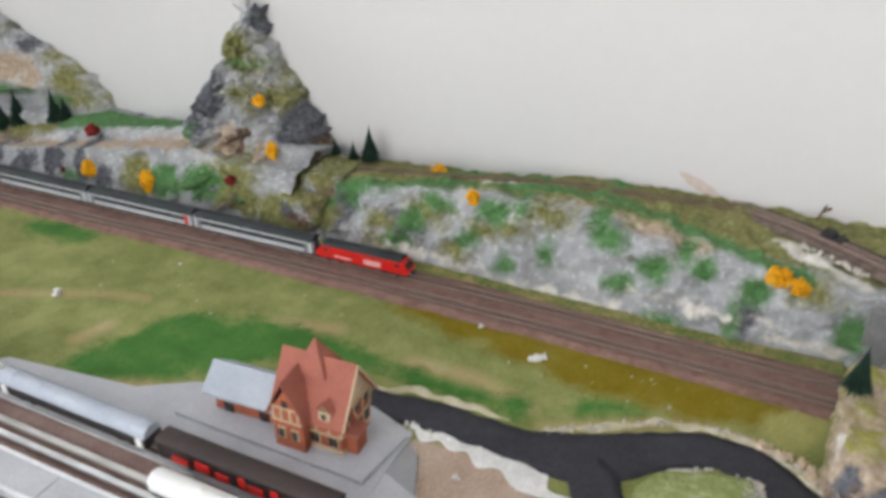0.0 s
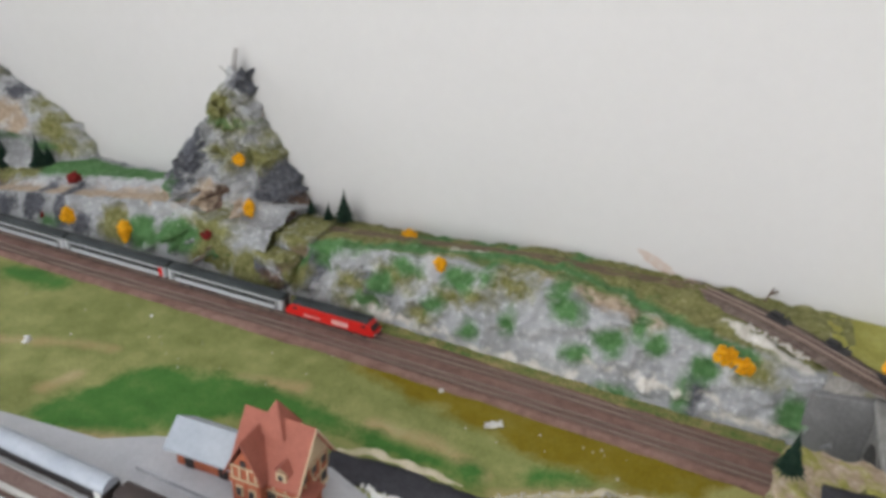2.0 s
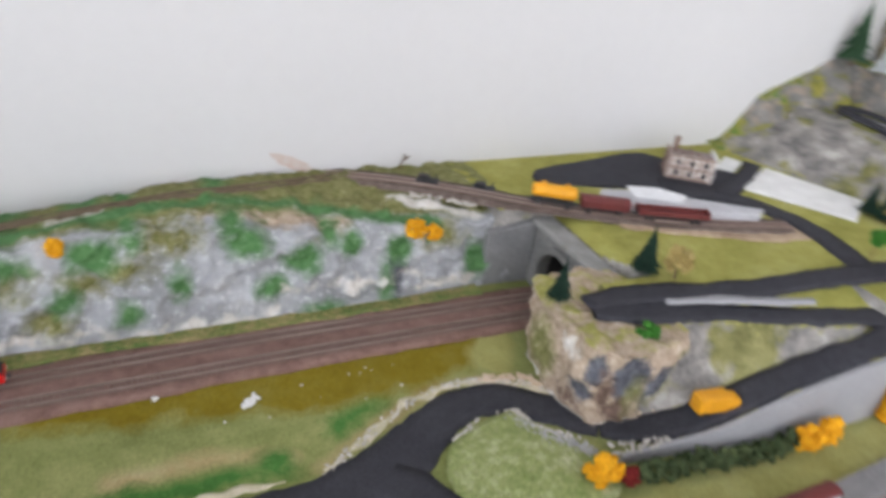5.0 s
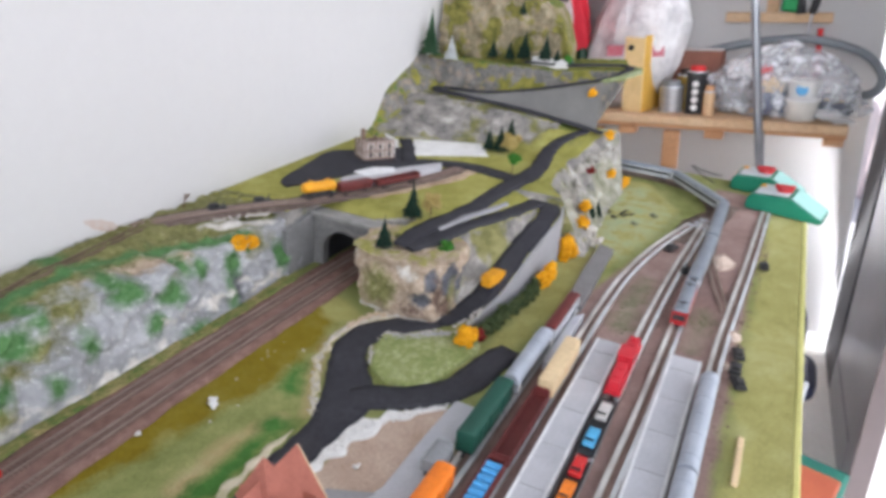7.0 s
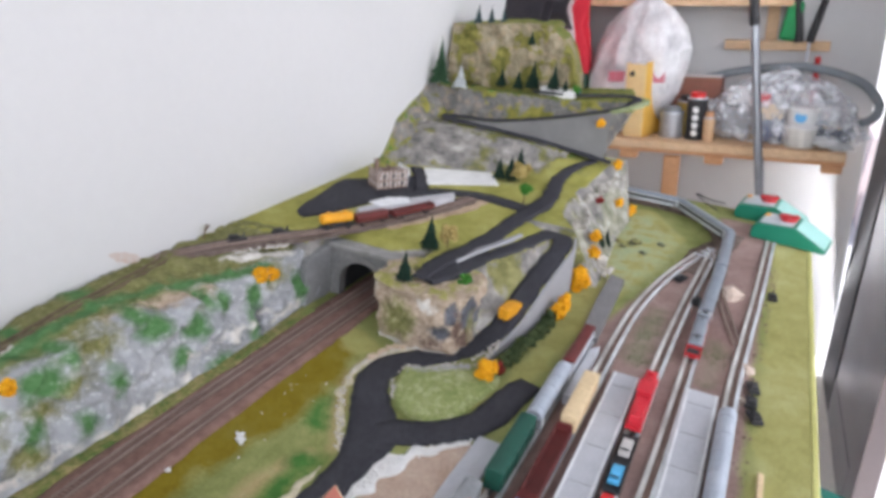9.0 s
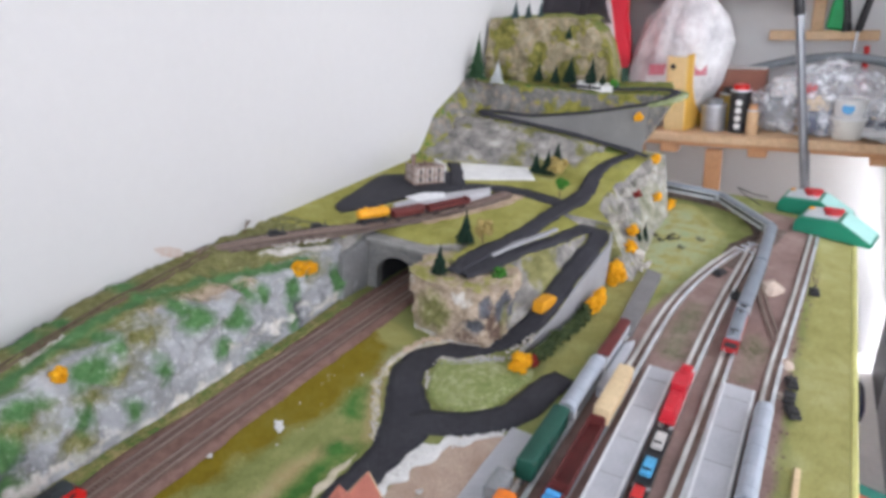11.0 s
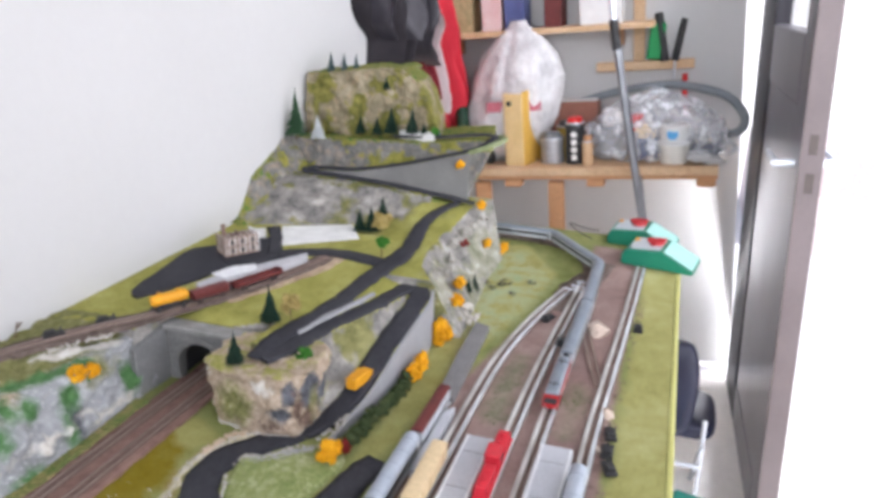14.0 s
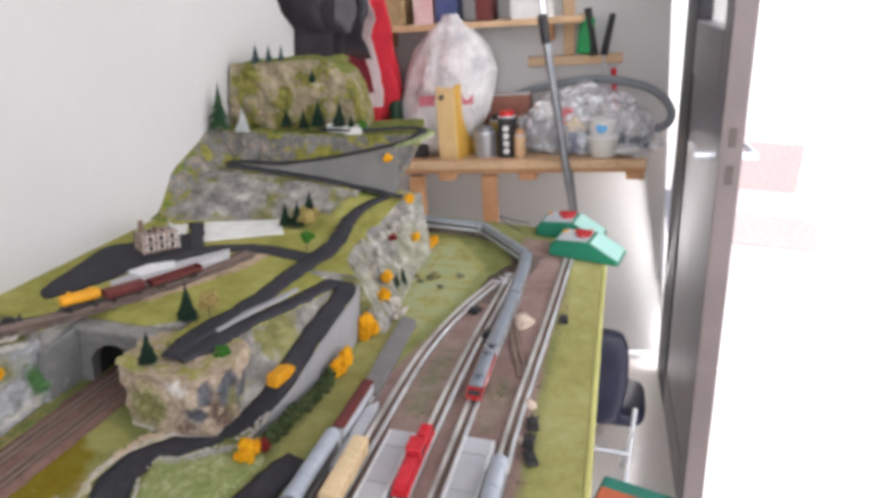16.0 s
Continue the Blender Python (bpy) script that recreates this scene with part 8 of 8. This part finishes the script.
tin(2.21, 1.035, 0.034, 0.075, plain("tin_grey", (0.42, 0.42, 0.43), (0.34, 0.34, 0.35), 20, 200, 0.35, 0.4), M_GREY_W, "plain grey metal tin")
tin(2.2, 0.965, 0.028, 0.12, M_BLACK, M_RED, "black tin with red cap and pale round marks", 4)
tin(2.27, 1.0, 0.03, 0.1, plain("tin_gold", (0.5, 0.34, 0.08), (0.42, 0.28, 0.06), 20, 200, 0.35, 0.5), M_BROWN_W, "golden brown tin behind the others")
tin(2.17, 0.925, 0.016, 0.07, M_WOOD_P, M_WOOD, "small tan jar with a wooden lid")
bx = empty("carton", 2.38, 0.99, 0.0, 0, "reddish brown cardboard carton behind the tins", "carton")
part("body", box(0, 0, 0.08, 0.1, 0.15, 0.16, 0.002), plain("carton_brown", (0.3, 0.12, 0.08), (0.24, 0.1, 0.07)), bx)
part("flap", box(-0.02, 0, 0.162, 0.05, 0.15, 0.003, 0.001), plain("carton_white", (0.7, 0.68, 0.66), (0.6, 0.58, 0.56)), bx)
o = empty("dark_case", 2.26, 1.29, 0.0, 0, "low dark case beside the carrier bag", "case")
part("body", box(0, 0, 0.02, 0.14, 0.16, 0.04, 0.006), M_BLACK, o)
part("clasp", box(-0.071, 0, 0.024, 0.004, 0.02, 0.012, 0.001), M_RAIL, o)


def clear_bag():
    top = empty("clear_bag", 2.27, 0.76, 0.0, 0, "crumpled clear plastic bag with mixed small packs inside", "bag")
    m, t, b = nodes_of("clear_film")
    co = t.nodes.new("ShaderNodeNewGeometry").outputs["Position"]
    n1 = noise_node(t, 30, 4, 0.6, co)
    # paler, denser blotches in colour and alpha stand for highlights on the film
    lnk(t, ramp_node(t, n1.outputs[0], [(0.35, (0.72, 0.76, 0.82)), (0.6, (0.9, 0.93, 0.97))]).outputs[0], b.inputs["Base Color"])
    b.inputs["Roughness"].default_value = 0.12
    b.inputs["Specular IOR Level"].default_value = 0.9
    lnk(t, ramp_node(t, n1.outputs[0], [(0.38, (0.12,) * 3), (0.54, (0.36,) * 3), (0.66, (0.85,) * 3)]).outputs[0], b.inputs["Alpha"])
    bump_to(t, b, n1.outputs[0], 0.7, 0.03)

    def f(u, v):
        a = u * 2 * math.pi
        w = lerp_table(v, [(0, 0.19), (0.1, 0.215), (0.5, 0.19), (0.8, 0.11), (1, 0.01)])
        q = 1 + 0.2 * fbm(math.cos(a) * 2, math.sin(a) * 2, v * 2, 2)
        return (w * 0.5 * math.cos(a) * q, w * math.sin(a) * q - 0.015, 0.004 + 0.2 * v)

    sheet("film", f, 0, 1, 80, 0, 1, 40, m, top)
    packs = (("red_pack", -0.052, 0.03, 0.112, 0.035, 0.035, 0.05, M_RED), ("cream_pack", -0.06, 0.006, 0.088, 0.03, 0.056, 0.042, M_CREAM), ("navy_pack", -0.06, 0.0, 0.035, 0.05, 0.06, 0.06, plain("navy", (0.03, 0.05, 0.12), (0.04, 0.07, 0.16))),
             ("grey_pack", -0.02, 0.1, 0.05, 0.06, 0.08, 0.09, M_GREY_W), ("white_pack", 0.0, 0.09, 0.12, 0.05, 0.08, 0.05, M_WHITE_P))
    for nm, x, y, z, sx, sy, sz, mt in packs:
        part("pack", box(x, y, z, sx, sy, sz, 0.004), mt, top, nm.replace("_", " "))
    return top


clear_bag()
tb = empty("plastic_tub", 2.19, 0.688, 0.0, 0, "pale plastic tub with a blue label", "tub")
part("tub", cyl((0, 0, 0), (0, 0, 0.052), 0.036, 0.044, 24), plain("tub_milky", (0.68, 0.67, 0.62), (0.6, 0.59, 0.54), 20, 200, 0.3), tb)
part("lid", cyl((0, 0, 0.052), (0, 0, 0.06), 0.046, 0.046, 24), M_WHITE_P, tb)
part("cup", cyl((0.005, 0.0, 0.06), (0.005, 0.0, 0.105), 0.036, 0.042, 24), M_WHITE_P, tb, "white cup with a blue mark")
part("label_patch", cyl((-0.033, 0.004, 0.083), (-0.0375, 0.004, 0.085), 0.015, 0.015, 16), plain("label_blue", (0.15, 0.45, 0.75), (0.12, 0.4, 0.7)), tb, "round blue label")
for k in range(6):
    o = part("paper_scrap", box(0, 0, 0, 0.08, 0.06, 0.003, 0.001), M_WHITE_P)
    o.matrix_basis = pose(2.19 + rng.uniform(-0.02, 0.02), 0.6 + rng.uniform(-0.012, 0.03), 0.003 + 0.0035 * k, 0, 0, rng.uniform(-25, 25))
    tagged(o, "loose pale paper scrap lying on the bench", "paper", "paper scraps")
dk = empty("dark_tape_roll", 2.32, 0.6, 0.0, 0, "dark roll of tape on the bench", "tape")
part("roll", cyl((0, 0, 0), (0, 0, 0.035), 0.05, 0.05, 24), plain("tape_navy", (0.04, 0.05, 0.08), (0.06, 0.07, 0.1)), dk)
part("core", cyl((0, 0, 0.001), (0, 0, 0.0365), 0.03, 0.03, 20), M_CREAM, dk)


def tube(name, pts, r, mat, label, category, per=8):
    """A round tube swept along a curve as one skin."""
    c, n, verts, faces = catmull(pts, per), 12, [], []
    side = Vector((0.31, 0.17, 0.93))
    for i, p in enumerate(c):
        d = Vector(c[min(i + 1, len(c) - 1)] - c[max(i - 1, 0)]).normalized()
        a = d.cross(side).normalized()
        side = a.cross(d).normalized()
        verts += [Vector(p) + (a * math.cos(t) + side * math.sin(t)) * r for t in np.linspace(0, 2 * math.pi, n + 1)[:-1]]
    for i in range(len(c) - 1):
        faces += [(i * n + k, i * n + (k + 1) % n, (i + 1) * n + (k + 1) % n, (i + 1) * n + k) for k in range(n)]
    faces += [tuple(range(n - 1, -1, -1)), tuple((len(c) - 1) * n + k for k in range(n))]
    return tagged(mesh_ob(name, verts, faces, mat, None, True), label, category)


M_HOSE = plain("grey_hose", (0.24, 0.27, 0.29), (0.19, 0.21, 0.23), 20, 200, 0.45)
tube("vacuum_hose", [(2.4, 0.98, 0.15), (2.4, 0.85, 0.18), (2.38, 0.7, 0.195), (2.36, 0.56, 0.165), (2.33, 0.5, 0.11), (2.33, 0.51, 0.06), (2.36, 0.58, 0.04), (2.39, 0.68, 0.03)], 0.0125, M_HOSE, "looping grey vacuum hose on the bench", "hose")
# leaning pipe
pl = empty("leaning_pipe", 0, 0, 0, 0, "grey metal pipe leaning upright in front of the bench", "pipe")
pl.matrix_basis = Matrix.Identity(4)
M_PIPE = plain("pipe_grey", (0.3, 0.31, 0.33), (0.24, 0.25, 0.27), 20, 200, 0.3, 0.7)
part("lower_pipe", cyl((2.03, 0.675, FLOOR_Z), (2.06, 0.832, 0.33), 0.011, 0.011, 16), M_PIPE, pl)
part("upper_pipe", cyl((2.06, 0.832, 0.33), (2.075, 0.885, 0.75), 0.0085, 0.0085, 16), M_RAIL, pl)
part("sleeve", cyl((2.06, 0.832, 0.325), (2.064, 0.842, 0.4), 0.0125, 0.0125, 16), M_BLACK, pl, "dark joint sleeve")
part("twin_pipe", cyl((2.06, 0.69, FLOOR_Z), (2.09, 0.775, -0.02), 0.007, 0.007, 12), M_PIPE, pl)


def wall_rack():
    top = empty("wall_rack", 0, 0, 0, 0, "small pine tool rack on the end wall", "rack")
    top.matrix_basis = Matrix.Identity(4)
    part("rail", box(EAST_X - 0.018, 0.782, 0.25, 0.034, 0.29, 0.028, 0.002), M_WOOD_P, top)
    part("upright", box(EAST_X - 0.006, 0.8, 0.35, 0.01, 0.035, 0.2, 0.002), M_WOOD_P, top)


wall_rack()
br = empty("dustpan_brush", EAST_X - 0.04, 0.745, 0.262, 0, "green dustpan brush with black handle standing on the rack", "brush")
o = part("bristles", box(0, 0, 0.06, 0.02, 0.045, 0.11, 0.006), plain("brush_green", (0.02, 0.32, 0.1), (0.02, 0.26, 0.08)), br)
o.matrix_basis = pose(0, 0.012, 0.0, 8, 0, 0)
part("handle", cyl((0, -0.022, 0), (0, -0.002, 0.14), 0.013, 0.012, 12), M_BLACK, br)
br2 = empty("black_tool", EAST_X - 0.04, 0.682, 0.262, 0, "black handled tool standing on the rack", "tool")
part("handle", cyl((0, 0.012, 0), (0, -0.014, 0.12), 0.011, 0.009, 12), M_BLACK, br2)
part("shaft", cyl((0, 0.012, 0.002), (0, 0.016, -0.09), 0.004, 0.004, 8), M_RAIL, br2)
tube("red_tool", [(EAST_X - 0.02, 0.665, 0.22), (EAST_X - 0.022, 0.663, 0.16), (EAST_X - 0.024, 0.66, 0.09)], 0.008, M_RED, "thin red tool hanging on the wall", "tool")
tube("wall_cable", [(EAST_X - 0.006, 1.37, 0.05), (EAST_X - 0.006, 1.372, 0.2), (EAST_X - 0.006, 1.375, 0.6)], 0.004, M_WHITE_P, "white cable running up the wall", "cable")


def upper_shelf():
    top = empty("wall_shelf", 0, 0, 0, 0, "pine wall shelf above the workbench", "shelf")
    top.matrix_basis = Matrix.Identity(4)
    part("board", box(2.37, 1.07, 0.375, 0.17, 0.64, 0.018, 0.002), M_WOOD_P, top)
    for y in (0.85, 1.36):
        part("bracket", box(2.4, y, 0.34, 0.1, 0.014, 0.05, 0.002), M_WOOD, top)


upper_shelf()
for nm, y, w, h, mt, lb in (("carton", 1.33, 0.09, 0.14, plain("box_tan", (0.5, 0.36, 0.2), (0.3, 0.25, 0.12), 60, 200), "patterned tan carton on the wall shelf"), ("carton", 1.225, 0.06, 0.12, plain("box_pink", (0.6, 0.3, 0.3), (0.66, 0.5, 0.48)), "pink and white carton on the wall shelf"),
                       ("carton", 1.155, 0.06, 0.13, plain("box_blue", (0.06, 0.08, 0.2), (0.1, 0.12, 0.28)), "dark blue carton on the wall shelf"), ("carton", 1.04, 0.05, 0.1, M_MAROON, "maroon carton on the wall shelf"), ("carton", 0.9, 0.12, 0.13, M_WHITE_P, "white carton on the wall shelf")):
    e = empty(nm, 2.36, y, 0.384, 0, lb, "carton", "cartons on the shelf")
    part("body", box(0, 0, h / 2, 0.11, w, h, 0.002), mt, e)
    part("lid", box(0, 0, h + 0.002, 0.112, w + 0.002, 0.006, 0.001), mt, e)

# ---- door and daylight outside ----
M_DOOR = plain("door_steel", (0.13, 0.122, 0.14), (0.19, 0.18, 0.2), 3, 120, 0.3, 0.4, 0.04, 0.05)
M_DOOR_E = plain("door_edge_paint", (0.2, 0.165, 0.165), (0.17, 0.14, 0.14), 6, 120, 0.5, 0, 0.04, 0.04)


def door():
    hx, hy, fx, fy = 2.42, 0.407, 1.6, 0.384
    L = math.hypot(fx - hx, fy - hy)
    top = empty("door_leaf", hx, hy, FLOOR_Z + 0.01, math.degrees(math.atan2(fy - hy, fx - hx)), "dark grey metal door standing ajar, with glass upper light", "door", kind="structure")
    top.matrix_basis = pose(hx, hy, FLOOR_Z + 0.008, -3.4, 0, 0) @ pose(0, 0, 0, 0, 0, math.degrees(math.atan2(fy - hy, fx - hx)))
    H = 2.02
    part("stile", box(0.13, 0, H / 2, 0.26, 0.044, H, 0.003), plain("door_dark", (0.028, 0.026, 0.034), (0.04, 0.038, 0.046), 3, 120, 0.5, 0.0), top, "dark hinge stile")
    part("stile", box(L - 0.05, 0, H / 2, 0.1, 0.042, H, 0.003), M_DOOR, top)
    part("lower_panel", box(L / 2 - 0.005, 0, 0.56, L - 0.19, 0.038, 0.9, 0.003), M_DOOR, top)
    part("middle_rail", box(L / 2 - 0.005, 0, 1.08, L - 0.19, 0.042, 0.14, 0.003), M_DOOR, top)
    part("bottom_rail", box(L / 2 - 0.005, 0, 0.06, L - 0.19, 0.042, 0.12, 0.003), M_DOOR, top)
    part("top_rail", box(L / 2 - 0.005, 0, H - 0.05, L - 0.19, 0.042, 0.1, 0.003), M_DOOR, top)
    pane = part("pane", box(L / 2 - 0.005, 0, 1.535, L - 0.19, 0.006, 0.77), glass_like("door_glass", (0.97, 0.98, 0.99), 0.0, 1.0, 0.0), top, "clear glass pane")
    pane.visible_shadow = False
    part("lock_edge", box(L + 0.002, 0, H / 2, 0.005, 0.044, H, 0.001), M_DOOR_E, top, "pinkish painted lock edge")
    for z in (0.87, 0.947):
        part("lock_plate", box(L + 0.005, 0, z, 0.002, 0.016, 0.04, 0.0006), plain("lock_brass_dull", (0.1, 0.085, 0.08), (0.13, 0.11, 0.1), 20, 120, 0.4, 0.6), top)
    h = part("handle", cyl((L - 0.05, -0.021, 0.9), (L - 0.05, -0.06, 0.9), 0.009, 0.009, 12, cyl((L - 0.05, -0.058, 0.9), (L - 0.16, -0.058, 0.9), 0.008, 0.007, 12)), M_RAIL, top, "bright metal lever handle")
    part("handle", cyl((L - 0.05, 0.021, 0.9), (L - 0.05, 0.06, 0.9), 0.009, 0.009, 12, cyl((L - 0.05, 0.058, 0.9), (L - 0.16, 0.058, 0.9), 0.008, 0.007, 12)), M_RAIL, top, "bright metal lever handle")
    for z in (0.255, 1.01):
        h = part("hinge", cyl((-0.012, 0.01, z - 0.035), (-0.012, 0.01, z + 0.035), 0.014, 0.014, 12), M_BLACK, top)
        part("hinge_plate", box(-0.014, 0.012, z, 0.06, 0.012, 0.03, 0.002), M_BLACK, h)


door()
# self-glowing sheets stand in for the white daylight outside the door
m_out, t_out, b_out = nodes_of("outdoors_glow")
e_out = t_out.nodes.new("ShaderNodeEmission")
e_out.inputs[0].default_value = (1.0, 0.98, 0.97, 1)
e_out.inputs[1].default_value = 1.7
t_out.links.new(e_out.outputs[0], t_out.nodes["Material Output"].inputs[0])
tagged(part("backdrop", box(2.4, -6.0, 1.2, 26.0, 0.02, 8.0), m_out), "glowing sheet standing in for overexposed daylight outside the doorway", "backdrop", kind="structure")
tagged(part("backdrop", box(9.0, -1.0, 1.2, 0.02, 10.0, 8.0), m_out), "glowing sheet standing in for overexposed daylight outside the doorway", "backdrop", kind="structure")
M_PAVE = plain("sunlit_paving", (0.85, 0.82, 0.8), (0.8, 0.77, 0.75), 2, 40, 0.8)
tagged(part("terrace_outside", box(2.4, -2.3, FLOOR_Z - 0.06, 26.0, 7.4, 0.04), M_PAVE), "bright pale paving outside the doorway", "paving", kind="structure")


M_STEP = plain("pink_stone_step", (0.8, 0.68, 0.66), (0.76, 0.64, 0.62), 3, 60, 0.8)
tagged(part("stone_step", box(4.3, -0.12, FLOOR_Z + 0.055, 0.5, 0.66, 0.19, 0.01), M_STEP), "sunlit pinkish stone step outside the doorway", "step", "garden steps", "structure")
tagged(part("stone_step", box(4.8, -0.09, FLOOR_Z + 0.2, 0.5, 0.66, 0.48, 0.01), M_STEP), "tall sunlit pinkish stone step behind the first", "step", "garden steps", "structure")


# the end of the room stands a little out of true against the layout
LEAN = Matrix.Translation((0, 0.9, 0)) @ Matrix.Rotation(radians(-6.0), 4, "X") @ Matrix.Translation((0, -0.9, 0))
for ob in list(bpy.data.objects):
    if ob.parent is None and (ob.name.split(".")[0] in {"workbench", "carrier_bag", "file_box", "tin", "carton", "dark_case", "green_bottle", "clear_bag", "plastic_tub", "paper_scrap", "dark_tape_roll", "vacuum_hose",
                                                        "leaning_pipe", "wall_rack", "dustpan_brush", "black_tool", "red_tool", "wall_cable", "wall_shelf", "wall_east"}):
        ob.matrix_basis = LEAN @ ob.matrix_basis


# ---- things beside the layout ----


def pad(sx, sy, sz, p=0.5, nu=28, nv=18):
    """A soft cushion: a rounded box."""
    bm = bmesh.new()

    def pw(v):
        return math.copysign(abs(v) ** p, v)

    rows = []
    for j in range(1, nv):
        f = math.pi * (j / nv - 0.5)
        rows.append([bm.verts.new((sx / 2 * pw(math.cos(f)) * pw(math.cos(2 * math.pi * i / nu)), sy / 2 * pw(math.cos(f)) * pw(math.sin(2 * math.pi * i / nu)), sz / 2 * pw(math.sin(f)))) for i in range(nu)])
    for a, b in zip(rows, rows[1:]):
        for i in range(nu):
            bm.faces.new((a[i], a[(i + 1) % nu], b[(i + 1) % nu], b[i]))
    bm.faces.new(rows[0][::-1])
    bm.faces.new(rows[-1])
    return bm


def chair():
    top = empty("folding_chair", 1.67, 0.618, FLOOR_Z, 0, "small folding metal chair with dark blue padded back", "chair")
    M_N = plain("navy_pad", (0.02, 0.022, 0.045), (0.035, 0.038, 0.07), 8, 200, 0.35)
    bm = pad(0.05, 0.15, 0.24, 0.55)
    for v in bm.verts:
        v.co.y = v.co.y * (1 - 0.4 * max(v.co.z, 0) / 0.12) - 0.012 * max(v.co.z, 0) / 0.12
    o = part("backrest", bm, M_N, top, "", True)
    o.matrix_basis = pose(-0.01, 0.025, 0.35, 4, 7, 0)
    o = part("seat", pad(0.2, 0.16, 0.05, 0.5), M_N, top, "", True)
    o.matrix_basis = pose(0.09, -0.025, 0.235, 0, 0, 0)
    for y in (-0.075, 0.05):
        part("leg", cyl((-0.06, y, 0.0), (0.0, y, 0.27), 0.006, 0.006, 10), M_RAIL, top)
        part("leg", cyl((0.15, y, 0.0), (-0.03, y, 0.22), 0.006, 0.006, 10), M_RAIL, top)
    part("crossbar", cyl((-0.03, -0.075, 0.16), (-0.03, 0.05, 0.16), 0.006, 0.006, 10), M_RAIL, top)
    part("rail", cyl((-0.02, -0.075, 0.21), (0.17, -0.075, 0.215), 0.006, 0.006, 10), M_RAIL, top)


chair()


def stool():
    top = empty("low_box", 1.26, 0.56, FLOOR_Z, -14, "low box with orange-red top and green edge beside the layout", "box")
    part("body", box(0, 0, 0.14, 0.2, 0.15, 0.28, 0.006), plain("box_green", (0.02, 0.2, 0.15), (0.02, 0.16, 0.12)), top)
    part("lid", box(-0.028, 0, 0.287, 0.14, 0.136, 0.014, 0.004), plain("box_orange", (0.55, 0.15, 0.07), (0.48, 0.12, 0.06)), top)


stool()

cn = empty("blue_canister", 2.33, 1.2, FLOOR_Z, 0, "pale blue plastic canister standing on the floor", "canister")
part("body", cyl((0, 0, 0), (0, 0, 0.38), 0.06, 0.06, 24), plain("canister_blue", (0.2, 0.34, 0.48), (0.16, 0.28, 0.4), 10, 120, 0.4), cn)
part("neck", cyl((0, 0, 0.38), (0, 0, 0.43), 0.06, 0.025, 24), MATS["canister_blue"], cn)
part("cap", cyl((0, 0, 0.43), (0, 0, 0.46), 0.022, 0.022, 16), M_WHITE_P, cn)
